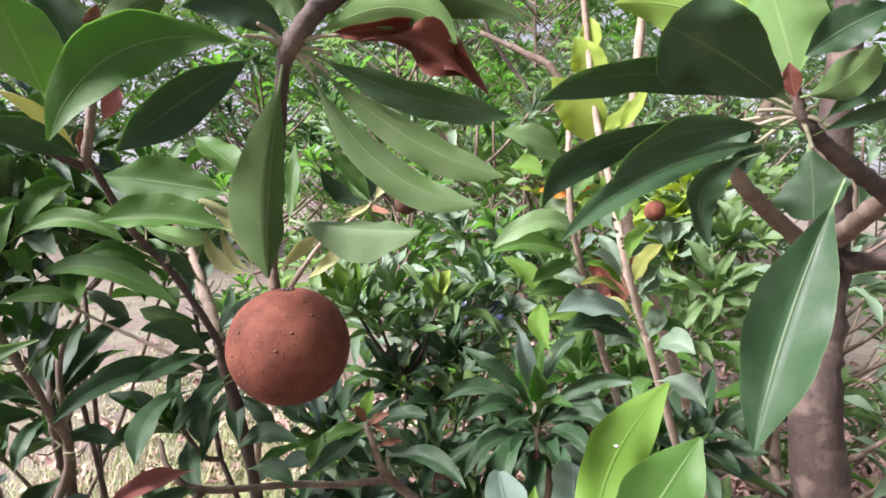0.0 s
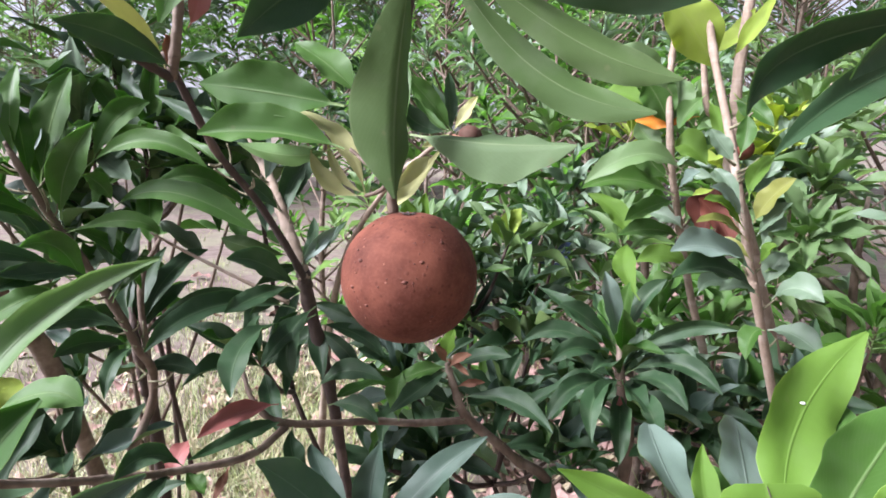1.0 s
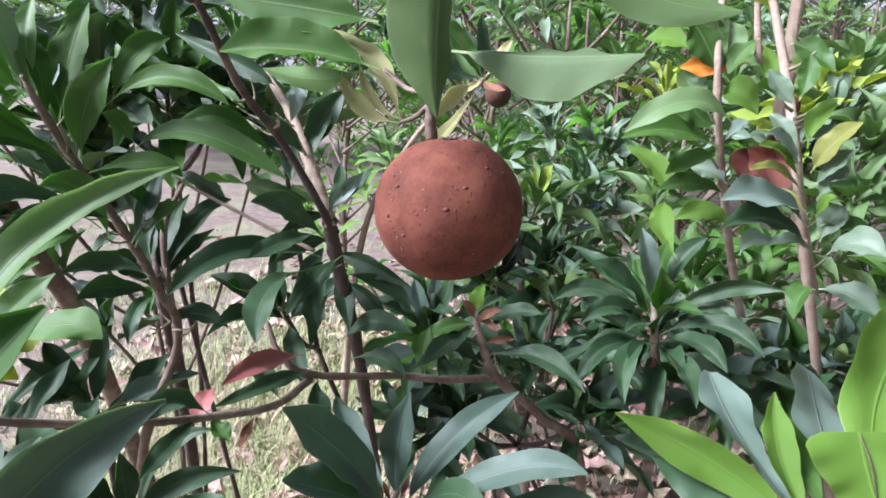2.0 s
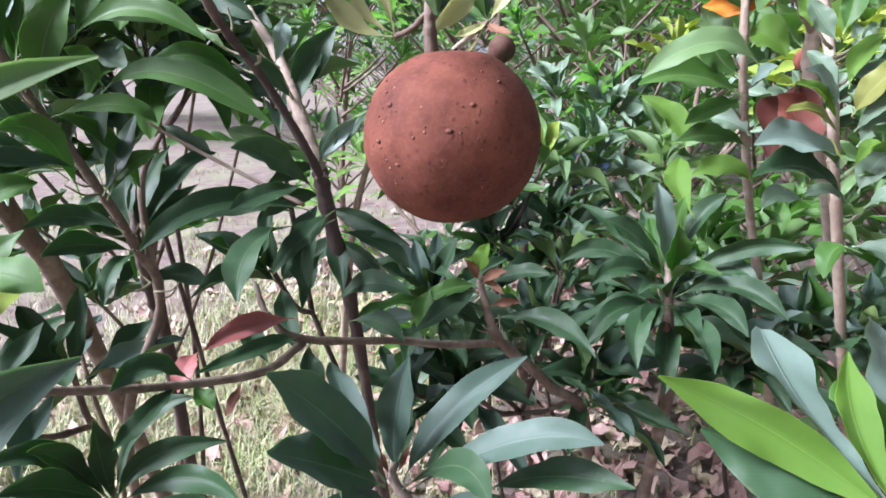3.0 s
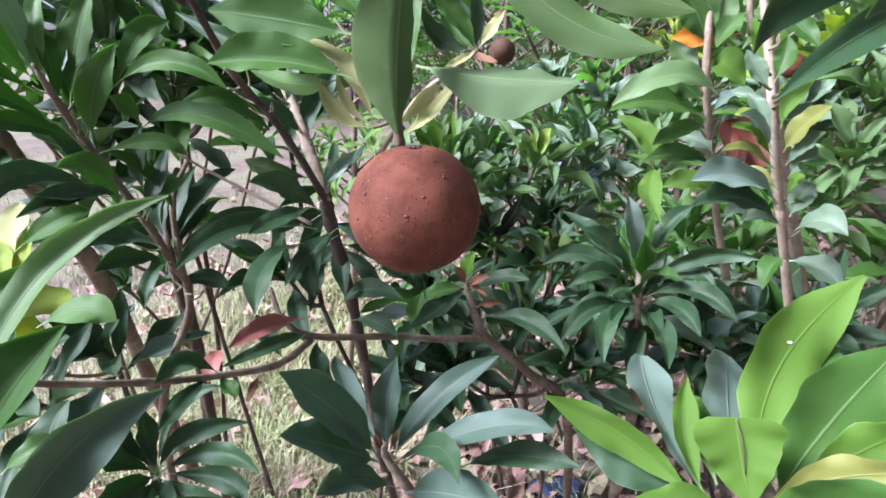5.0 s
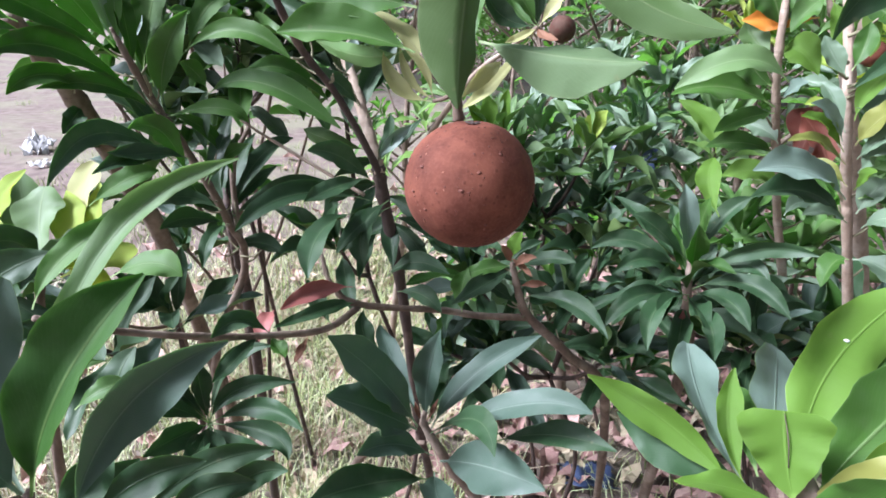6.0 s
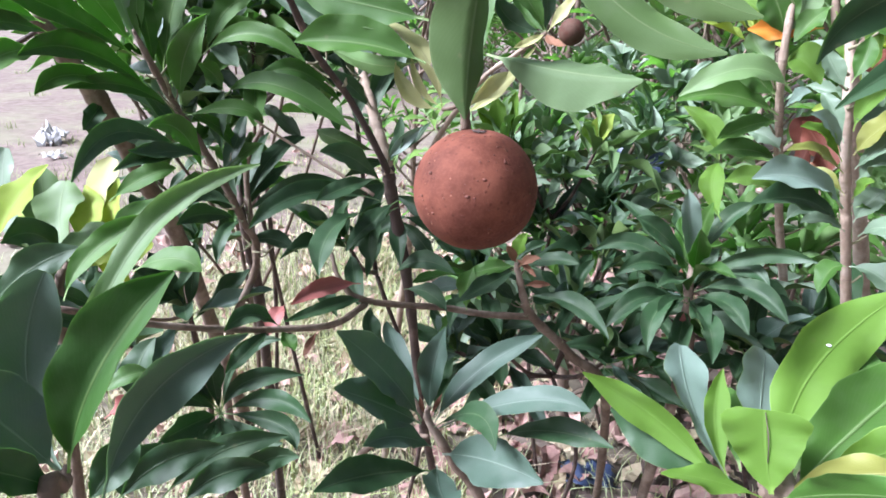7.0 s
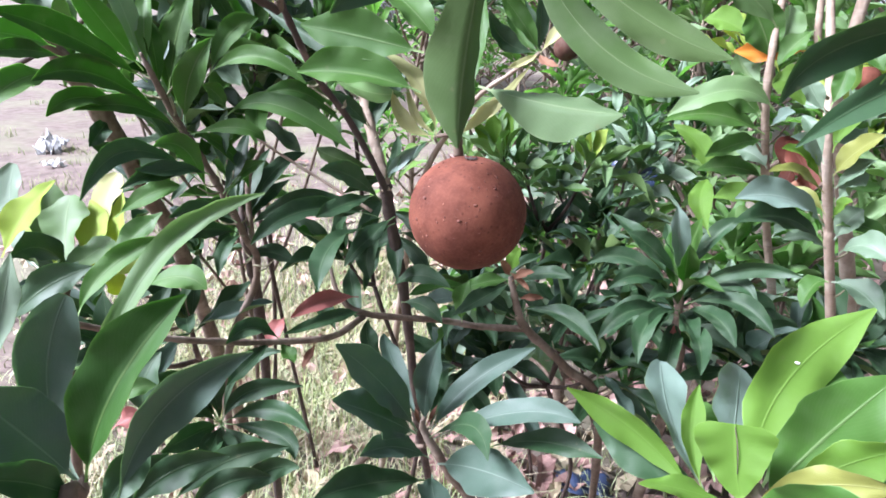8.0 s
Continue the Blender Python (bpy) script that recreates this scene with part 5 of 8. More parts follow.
curved_leaf(low_tree, "mature", (-0.080, 0.653, 0.656), (-0.048, 0.661, 0.669), (-0.015, 0.652, 0.673), 0.0198, (-0.21, -0.64, 0.74), 0.25, 0.04)
curved_leaf(low_tree, "lime", (-0.082, 0.649, 0.672), (-0.080, 0.645, 0.688), (-0.074, 0.646, 0.703), 0.0180, (-0.49, -0.87, 0.05), 0.25, 0.04)
curved_leaf(low_tree, "dry", (-0.082, 0.646, 0.666), (-0.088, 0.640, 0.678), (-0.094, 0.638, 0.688), 0.0117, (0.74, -0.65, 0.16), 0.25, 0.04)
curved_leaf(low_tree, "dry", (-0.081, 0.644, 0.660), (-0.069, 0.640, 0.674), (-0.056, 0.638, 0.679), 0.0099, (-0.55, -0.68, 0.48), 0.25, 0.04)
curved_leaf(low_tree, "dry", (-0.072, 0.646, 0.639), (-0.056, 0.645, 0.646), (-0.042, 0.641, 0.648), 0.0090, (-0.18, -0.98, 0.03), 0.25, 0.04)
curved_leaf(low_tree, "dry", (-0.086, 0.648, 0.671), (-0.071, 0.642, 0.666), (-0.058, 0.633, 0.658), 0.0072, (-0.36, -0.90, 0.26), 0.25, 0.04)
curved_leaf(low_tree, "mature", (-0.073, 0.646, 0.617), (-0.095, 0.645, 0.631), (-0.116, 0.642, 0.640), 0.0171, (0.44, -0.58, 0.69), 0.25, 0.04)
curved_leaf(low_tree, "fresh", (-0.130, 0.623, 0.610), (-0.132, 0.625, 0.635), (-0.128, 0.636, 0.657), 0.0225, (-0.33, -0.91, 0.26), 0.25, 0.04)
curved_leaf(low_tree, "dry", (-0.257, 0.506, 0.625), (-0.260, 0.496, 0.613), (-0.264, 0.488, 0.604), 0.0090, (-0.07, -0.73, 0.67), 0.25, 0.04)

# rosette low in the middle, its blue-green tint a painted sheen
middle_tree = thing("sapodilla_tree", "low sapodilla sapling with blue-green sky sheen in its leaf colour", "tree", (-0.080, 0.620, 0.000))
limb("trunk", middle_tree, [(-0.040, 0.640, -0.020), (-0.064, 0.496, 0.425), (-0.106, 0.465, 0.540), (-0.130, 0.466, 0.577), (-0.131, 0.470, 0.591)], [0.0065, 0.0055, 0.0045, 0.0035, 0.0020], BARK)
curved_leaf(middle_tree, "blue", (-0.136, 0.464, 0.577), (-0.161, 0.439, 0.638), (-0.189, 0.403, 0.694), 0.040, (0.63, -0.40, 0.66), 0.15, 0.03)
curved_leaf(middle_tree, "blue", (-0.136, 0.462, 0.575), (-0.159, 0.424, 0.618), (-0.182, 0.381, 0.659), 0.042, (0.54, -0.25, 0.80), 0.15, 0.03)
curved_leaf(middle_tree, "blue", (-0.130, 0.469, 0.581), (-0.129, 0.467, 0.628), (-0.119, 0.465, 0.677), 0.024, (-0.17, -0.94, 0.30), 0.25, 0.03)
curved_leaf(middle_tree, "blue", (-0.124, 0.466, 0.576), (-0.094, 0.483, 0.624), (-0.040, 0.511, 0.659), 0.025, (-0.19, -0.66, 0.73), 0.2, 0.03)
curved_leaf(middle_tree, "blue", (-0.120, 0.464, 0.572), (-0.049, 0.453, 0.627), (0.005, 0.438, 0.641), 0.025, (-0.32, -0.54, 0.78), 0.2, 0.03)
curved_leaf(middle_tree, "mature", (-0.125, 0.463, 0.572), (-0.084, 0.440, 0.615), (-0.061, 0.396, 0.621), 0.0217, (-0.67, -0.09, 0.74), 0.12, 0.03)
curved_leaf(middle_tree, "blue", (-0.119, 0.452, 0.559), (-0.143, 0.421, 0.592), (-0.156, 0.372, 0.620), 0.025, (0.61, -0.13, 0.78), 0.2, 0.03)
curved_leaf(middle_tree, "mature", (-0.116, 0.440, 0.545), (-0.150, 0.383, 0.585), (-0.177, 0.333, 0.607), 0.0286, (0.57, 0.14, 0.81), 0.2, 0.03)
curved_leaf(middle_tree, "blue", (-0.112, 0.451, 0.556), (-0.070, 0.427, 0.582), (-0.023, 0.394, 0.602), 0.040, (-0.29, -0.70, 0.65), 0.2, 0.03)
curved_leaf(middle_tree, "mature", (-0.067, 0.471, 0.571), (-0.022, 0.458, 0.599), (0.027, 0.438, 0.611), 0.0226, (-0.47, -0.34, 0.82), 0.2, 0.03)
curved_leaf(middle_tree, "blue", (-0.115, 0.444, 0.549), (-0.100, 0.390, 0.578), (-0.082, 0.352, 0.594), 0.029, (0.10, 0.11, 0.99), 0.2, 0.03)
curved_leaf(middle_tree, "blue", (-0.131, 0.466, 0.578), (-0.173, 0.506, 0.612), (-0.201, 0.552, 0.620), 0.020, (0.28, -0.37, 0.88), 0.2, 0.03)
curved_leaf(middle_tree, "dry", (-0.128, 0.466, 0.584), (-0.124, 0.470, 0.593), (-0.121, 0.475, 0.602), 0.0044, (-0.36, -0.78, 0.51), 0.2, 0.03)
curved_leaf(middle_tree, "dry", (-0.133, 0.465, 0.584), (-0.137, 0.465, 0.592), (-0.140, 0.468, 0.600), 0.0044, (0.71, -0.55, 0.44), 0.2, 0.03)
curved_leaf(middle_tree, "dry", (-0.101, 0.509, 0.528), (-0.093, 0.497, 0.528), (-0.086, 0.484, 0.527), 0.0202, (0.08, 0.03, 1.00), 0.2, 0.03)
limb("twig", middle_tree, [(-0.129, 0.465, 0.560), (-0.167, 0.477, 0.540), (-0.197, 0.492, 0.507), (-0.232, 0.508, 0.449)], [0.0020, 0.0028, 0.0035, 0.0040], BARK)

# dark low leaves beneath the left branch
under_tree = thing("sapodilla_tree", "low sapodilla sapling with dark drooping leaves", "tree", (-0.360, 0.640, 0.000))
limb("trunk", under_tree, [(-0.360, 0.680, -0.020), (-0.338, 0.448, 0.452), (-0.326, 0.438, 0.558)], [0.0060, 0.0045, 0.0030], BARK_DARK_SHADED)
curved_leaf(under_tree, "mature", (-0.326, 0.438, 0.558), (-0.308, 0.460, 0.584), (-0.259, 0.479, 0.589), 0.019, (0.28, -0.85, 0.45), 0.3, 0.05)
curved_leaf(under_tree, "mature", (-0.326, 0.438, 0.558), (-0.281, 0.454, 0.574), (-0.235, 0.443, 0.566), 0.019, (0.26, -0.76, 0.59), 0.3, 0.05)
curved_leaf(under_tree, "mature", (-0.326, 0.438, 0.558), (-0.266, 0.437, 0.562), (-0.241, 0.424, 0.549), 0.019, (0.37, -0.64, 0.67), 0.3, 0.05)
curved_leaf(under_tree, "mature", (-0.326, 0.438, 0.558), (-0.314, 0.462, 0.610), (-0.275, 0.473, 0.629), 0.0145, (-0.12, -0.86, 0.50), 0.3, 0.05)
curved_leaf(under_tree, "mature", (-0.326, 0.438, 0.558), (-0.347, 0.428, 0.599), (-0.342, 0.397, 0.632), 0.0179, (0.98, -0.02, 0.20), 0.3, 0.05)
curved_leaf(under_tree, "mature", (-0.326, 0.438, 0.558), (-0.336, 0.405, 0.599), (-0.341, 0.371, 0.621), 0.0195, (0.88, 0.21, 0.43), 0.3, 0.05)
curved_leaf(under_tree, "mature", (-0.326, 0.438, 0.558), (-0.325, 0.395, 0.578), (-0.319, 0.351, 0.597), 0.022, (0.83, -0.06, 0.55), 0.3, 0.05)
curved_leaf(under_tree, "mature", (-0.326, 0.438, 0.558), (-0.281, 0.413, 0.563), (-0.245, 0.410, 0.567), 0.019, (0.19, -0.62, 0.76), 0.3, 0.05)
curved_leaf(under_tree, "mature", (-0.326, 0.438, 0.558), (-0.298, 0.404, 0.566), (-0.265, 0.378, 0.565), 0.017, (0.55, -0.22, 0.81), 0.3, 0.05)
curved_leaf(under_tree, "mature", (-0.326, 0.438, 0.558), (-0.356, 0.425, 0.605), (-0.372, 0.390, 0.619), 0.0179, (0.82, -0.06, 0.57), 0.3, 0.05)
curved_leaf(under_tree, "mature", (-0.326, 0.438, 0.558), (-0.308, 0.398, 0.568), (-0.292, 0.358, 0.581), 0.019, (0.30, -0.27, 0.92), 0.3, 0.05)
curved_leaf(under_tree, "mature", (-0.326, 0.438, 0.558), (-0.330, 0.438, 0.596), (-0.329, 0.436, 0.629), 0.0170, (0.93, -0.38, 0.03), 0.3, 0.05)

# upright sapling; its pale middle leaf has sky sheen in the colour
pale_leaf_tree = thing("sapodilla_tree", "sapodilla sapling with an upright whorl of dark leaves", "tree", (0.130, 0.850, 0.000))
limb("trunk", pale_leaf_tree, [(0.140, 0.860, -0.020), (0.133, 0.731, 0.512), (0.123, 0.725, 0.580), (0.118, 0.731, 0.640), (0.116, 0.745, 0.672)], [0.0080, 0.0070, 0.0060, 0.0045, 0.0028], BARK)
curved_leaf(pale_leaf_tree, "sheen", (0.117, 0.737, 0.652), (0.103, 0.727, 0.706), (0.093, 0.731, 0.750), 0.026, (0.37, -0.93, 0.03), 0.3, 0.03)
curved_leaf(pale_leaf_tree, "fresh", (0.118, 0.739, 0.659), (0.120, 0.742, 0.696), (0.125, 0.742, 0.735), 0.0232, (-0.66, -0.75, 0.09), 0.3, 0.03)
curved_leaf(pale_leaf_tree, "mature", (0.115, 0.739, 0.655), (0.075, 0.728, 0.694), (0.043, 0.727, 0.711), 0.0224, (0.46, -0.77, 0.44), 0.3, 0.03)
curved_leaf(pale_leaf_tree, "mature", (0.120, 0.739, 0.659), (0.143, 0.751, 0.707), (0.171, 0.753, 0.737), 0.0224, (-0.57, -0.66, 0.49), 0.3, 0.03)
curved_leaf(pale_leaf_tree, "mature", (0.124, 0.732, 0.644), (0.172, 0.705, 0.691), (0.221, 0.670, 0.704), 0.0192, (-0.51, -0.86, -0.07), 0.3, 0.03)
curved_leaf(pale_leaf_tree, "mature", (0.114, 0.735, 0.645), (0.070, 0.768, 0.686), (0.026, 0.792, 0.712), 0.0216, (0.09, -0.70, 0.71), 0.3, 0.03)
curved_leaf(pale_leaf_tree, "mature", (0.117, 0.726, 0.627), (0.069, 0.707, 0.665), (0.028, 0.684, 0.652), 0.0232, (0.46, -0.57, 0.68), 0.3, 0.03)
curved_leaf(pale_leaf_tree, "mature", (0.121, 0.723, 0.621), (0.080, 0.675, 0.623), (0.069, 0.627, 0.593), 0.0240, (-0.17, -0.19, 0.97), 0.3, 0.03)
curved_leaf(pale_leaf_tree, "mature", (0.123, 0.723, 0.622), (0.146, 0.671, 0.644), (0.161, 0.626, 0.633), 0.0232, (-0.52, -0.11, 0.85), 0.3, 0.03)
curved_leaf(pale_leaf_tree, "mature", (0.116, 0.729, 0.633), (0.057, 0.743, 0.671), (0.002, 0.733, 0.660), 0.0232, (0.15, -0.69, 0.71), 0.3, 0.03)
curved_leaf(pale_leaf_tree, "mature", (0.123, 0.725, 0.628), (0.165, 0.683, 0.660), (0.200, 0.642, 0.644), 0.0224, (-0.55, -0.36, 0.75), 0.3, 0.03)
curved_leaf(pale_leaf_tree, "mature", (0.119, 0.720, 0.614), (0.062, 0.691, 0.626), (0.025, 0.658, 0.597), 0.0224, (0.12, -0.43, 0.90), 0.3, 0.03)
curved_leaf(pale_leaf_tree, "fresh", (0.120, 0.735, 0.650), (0.112, 0.707, 0.686), (0.109, 0.697, 0.716), 0.0240, (0.35, -0.84, -0.43), 0.3, 0.03)
curved_leaf(pale_leaf_tree, "mature", (0.111, 0.745, 0.671), (0.103, 0.775, 0.689), (0.097, 0.802, 0.705), 0.0208, (0.12, -0.50, 0.86), 0.3, 0.03)
curved_leaf(pale_leaf_tree, "mature", (0.122, 0.720, 0.615), (0.130, 0.653, 0.622), (0.127, 0.599, 0.608), 0.0216, (-0.00, -0.06, 1.00), 0.3, 0.03)
curved_leaf(pale_leaf_tree, "mature", (0.119, 0.729, 0.633), (0.165, 0.720, 0.668), (0.190, 0.687, 0.659), 0.0208, (-0.54, -0.51, 0.67), 0.3, 0.03)
curved_leaf(pale_leaf_tree, "mature", (0.118, 0.723, 0.620), (0.093, 0.686, 0.627), (0.081, 0.657, 0.610), 0.0192, (-0.06, -0.12, 0.99), 0.3, 0.03)
curved_leaf(pale_leaf_tree, "red", (0.118, 0.697, 0.570), (0.114, 0.702, 0.588), (0.114, 0.707, 0.608), 0.013, (0.32, -0.91, 0.26), 0.2, 0.03)
curved_leaf(pale_leaf_tree, "dry", (0.080, 0.740, 0.645), (0.093, 0.736, 0.652), (0.107, 0.727, 0.650), 0.0096, (-0.41, -0.54, 0.73), 0.2, 0.03)

rosette(pale_leaf_tree, "mature", (0.118, 0.728, 0.632), (-0.1, -0.25, 1.0), 15, 0.112, 0.024, 71, spread=(38, 105), droop=0.25)

# slender sapling with an orange leaf at its top
slender_tree = thing("sapodilla_tree", "slender sapling with a pale stem and light green leaves", "tree", (0.270, 0.920, 0.000))
limb("trunk", slender_tree, [(0.479, 1.017, -0.020), (0.270, 0.840, 0.563), (0.217, 0.800, 0.704), (0.175, 0.760, 0.828), (0.157, 0.740, 0.895), (0.157, 0.761, 0.973), (0.165, 0.774, 1.031), (0.176, 0.780, 1.095), (0.180, 0.785, 1.151)], [0.0075, 0.0056, 0.0048, 0.0043, 0.0040, 0.0037, 0.0034, 0.0030, 0.0024], BARK_PALE)
curved_leaf(slender_tree, "fresh", (0.170, 0.752, 0.836), (0.113, 0.732, 0.855), (0.059, 0.712, 0.846), 0.036, (-0.26, -0.72, 0.65), 0.25, 0.03)
curved_leaf(slender_tree, "fresh", (0.164, 0.752, 0.856), (0.141, 0.752, 0.874), (0.131, 0.752, 0.899), 0.040, (-0.28, -0.72, 0.63), 0.25, 0.03)
curved_leaf(slender_tree, "fresh", (0.162, 0.752, 0.853), (0.130, 0.767, 0.873), (0.101, 0.782, 0.880), 0.030, (-0.27, -0.73, 0.63), 0.25, 0.03)
curved_leaf(slender_tree, "fresh", (0.171, 0.752, 0.830), (0.142, 0.737, 0.825), (0.109, 0.722, 0.810), 0.026, (-0.28, -0.69, 0.66), 0.25, 0.03)
curved_leaf(slender_tree, "lime", (0.122, 0.752, 0.783), (0.111, 0.767, 0.812), (0.078, 0.782, 0.834), 0.026, (-0.24, -0.70, 0.67), 0.25, 0.03)
curved_leaf(slender_tree, "fresh", (0.184, 0.752, 0.786), (0.146, 0.742, 0.798), (0.105, 0.732, 0.792), 0.024, (-0.28, -0.68, 0.68), 0.25, 0.03)
curved_leaf(slender_tree, "lime", (0.163, 0.752, 0.889), (0.174, 0.737, 0.894), (0.192, 0.722, 0.873), 0.032, (-0.32, -0.72, 0.62), 0.25, 0.03)
curved_leaf(slender_tree, "sheen", (0.174, 0.752, 0.844), (0.179, 0.737, 0.857), (0.186, 0.722, 0.865), 0.016, (-0.32, -0.70, 0.64), 0.25, 0.03)
curved_leaf(slender_tree, "fresh", (0.158, 0.752, 0.912), (0.144, 0.752, 0.942), (0.124, 0.752, 0.968), 0.042, (-0.30, -0.75, 0.59), 0.25, 0.03)
curved_leaf(slender_tree, "spring", (0.159, 0.752, 0.918), (0.169, 0.762, 0.941), (0.168, 0.772, 0.969), 0.034, (-0.32, -0.74, 0.58), 0.25, 0.03)
curved_leaf(slender_tree, "spring", (0.157, 0.752, 0.888), (0.141, 0.767, 0.899), (0.130, 0.782, 0.919), 0.028, (-0.29, -0.74, 0.61), 0.25, 0.03)
curved_leaf(slender_tree, "lime", (0.134, 0.752, 0.933), (0.111, 0.767, 0.949), (0.088, 0.782, 0.950), 0.026, (-0.27, -0.77, 0.58), 0.25, 0.03)
curved_leaf(slender_tree, "lime", (0.195, 0.752, 0.749), (0.170, 0.762, 0.764), (0.138, 0.772, 0.753), 0.026, (-0.29, -0.66, 0.69), 0.25, 0.03)
curved_leaf(slender_tree, "satin", (0.182, 0.752, 0.798), (0.170, 0.767, 0.810), (0.148, 0.782, 0.813), 0.024, (-0.30, -0.68, 0.67), 0.25, 0.03)
curved_leaf(slender_tree, "fresh", (0.185, 0.752, 0.804), (0.199, 0.762, 0.822), (0.219, 0.772, 0.830), 0.026, (-0.32, -0.68, 0.66), 0.25, 0.03)
curved_leaf(slender_tree, "satin", (0.207, 0.752, 0.719), (0.223, 0.762, 0.734), (0.255, 0.772, 0.730), 0.024, (-0.33, -0.63, 0.70), 0.25, 0.03)
curved_leaf(slender_tree, "lime", (0.141, 0.752, 0.710), (0.128, 0.782, 0.742), (0.136, 0.812, 0.766), 0.028, (-0.25, -0.66, 0.71), 0.25, 0.03)
limb("leaf_scar_twig", slender_tree, [(0.158, 0.741, 0.878), (0.149, 0.738, 0.884), (0.140, 0.735, 0.894)], [0.0018, 0.0014, 0.0009], TWIG)
limb("leaf_scar_twig", slender_tree, [(0.165, 0.748, 0.859), (0.158, 0.745, 0.865), (0.150, 0.742, 0.875)], [0.0018, 0.0014, 0.0009], TWIG)
limb("leaf_scar_twig", slender_tree, [(0.205, 0.789, 0.743), (0.213, 0.786, 0.749), (0.221, 0.783, 0.759)], [0.0018, 0.0014, 0.0009], TWIG)
limb("leaf_scar_twig", slender_tree, [(0.206, 0.790, 0.740), (0.214, 0.787, 0.746), (0.222, 0.784, 0.756)], [0.0018, 0.0014, 0.0009], TWIG)
limb("leaf_scar_twig", slender_tree, [(0.239, 0.818, 0.642), (0.247, 0.815, 0.648), (0.255, 0.812, 0.658)], [0.0018, 0.0014, 0.0009], TWIG)
limb("leaf_scar_twig", slender_tree, [(0.171, 0.754, 0.843), (0.179, 0.751, 0.849), (0.188, 0.748, 0.859)], [0.0018, 0.0014, 0.0009], TWIG)
limb("leaf_scar_twig", slender_tree, [(0.252, 0.829, 0.603), (0.257, 0.826, 0.609), (0.263, 0.823, 0.619)], [0.0018, 0.0014, 0.0009], TWIG)
limb("leaf_scar_twig", slender_tree, [(0.231, 0.812, 0.667), (0.221, 0.809, 0.673), (0.212, 0.806, 0.683)], [0.0018, 0.0014, 0.0009], TWIG)
limb("leaf_scar_twig", slender_tree, [(0.176, 0.760, 0.827), (0.170, 0.757, 0.833), (0.163, 0.754, 0.843)], [0.0018, 0.0014, 0.0009], TWIG)
limb("leaf_scar_twig", slender_tree, [(0.182, 0.766, 0.810), (0.174, 0.763, 0.816), (0.165, 0.760, 0.826)], [0.0018, 0.0014, 0.0009], TWIG)
limb("leaf_scar_twig", slender_tree, [(0.240, 0.819, 0.639), (0.246, 0.816, 0.645), (0.252, 0.813, 0.655)], [0.0018, 0.0014, 0.0009], TWIG)
limb("leaf_scar_twig", slender_tree, [(0.237, 0.817, 0.648), (0.243, 0.814, 0.654), (0.249, 0.811, 0.664)], [0.0018, 0.0014, 0.0009], TWIG)
limb("leaf_scar_twig", slender_tree, [(0.185, 0.769, 0.801), (0.192, 0.766, 0.807), (0.199, 0.763, 0.817)], [0.0018, 0.0014, 0.0009], TWIG)
limb("leaf_scar_twig", slender_tree, [(0.225, 0.807, 0.683), (0.215, 0.804, 0.689), (0.206, 0.801, 0.699)], [0.0018, 0.0014, 0.0009], TWIG)
limb("leaf_scar_twig", slender_tree, [(0.225, 0.806, 0.686), (0.235, 0.803, 0.692), (0.245, 0.800, 0.702)], [0.0018, 0.0014, 0.0009], TWIG)
curved_leaf(slender_tree, "yellow", (0.186, 0.710, 0.966), (0.160, 0.700, 1.005), (0.124, 0.700, 1.046), 0.050, (-0.49, -0.78, 0.40), 0.2, 0.03)
curved_leaf(slender_tree, "yellow", (0.202, 0.710, 0.981), (0.215, 0.700, 1.007), (0.235, 0.700, 1.041), 0.018, (-0.54, -0.74, 0.39), 0.2, 0.03)
curved_leaf(slender_tree, "spring", (0.146, 0.710, 0.944), (0.108, 0.700, 0.974), (0.067, 0.700, 0.985), 0.034, (-0.39, -0.81, 0.44), 0.2, 0.03)
curved_leaf(slender_tree, "yellow", (0.163, 0.710, 1.069), (0.167, 0.700, 1.088), (0.162, 0.700, 1.113), 0.026, (-0.47, -0.82, 0.33), 0.2, 0.03)
curved_leaf(slender_tree, "spring", (0.164, 0.710, 0.865), (0.116, 0.700, 0.884), (0.059, 0.700, 0.853), 0.032, (-0.37, -0.77, 0.52), 0.2, 0.03)
curved_leaf(slender_tree, "yellow", (0.170, 0.710, 1.024), (0.167, 0.700, 1.056), (0.148, 0.700, 1.089), 0.040, (-0.51, -0.79, 0.35), 0.2, 0.03)
curved_leaf(slender_tree, "orange", (0.193, 0.761, 0.925), (0.157, 0.757, 0.922), (0.122, 0.762, 0.920), 0.024, (-0.04, -0.92, 0.40), 0.2, 0.06)
curved_leaf(slender_tree, "yellow", (0.158, 0.767, 0.982), (0.231, 0.791, 1.013), (0.246, 0.771, 1.043), 0.0280, (-0.37, -0.72, 0.58), 0.2, 0.03)
limb("branch", slender_tree, [(0.165, 0.775, 1.028), (0.137, 0.782, 1.075), (0.106, 0.793, 1.095), (0.050, 0.811, 1.126)], [0.0046, 0.0050, 0.0045, 0.0030], BARK)
limb("twig", slender_tree, [(0.118, 0.820, 1.053), (0.085, 0.827, 1.095), (0.059, 0.828, 1.139), (0.047, 0.834, 1.189)], [0.0020, 0.0025, 0.0025, 0.0020], BARK_DARK_SHADED)

# nearer sapling with many small leaves
leafy_stem_tree = thing("sapodilla_tree", "sapling with a pale stem and many small leaves", "tree", (0.250, 0.750, 0.000))
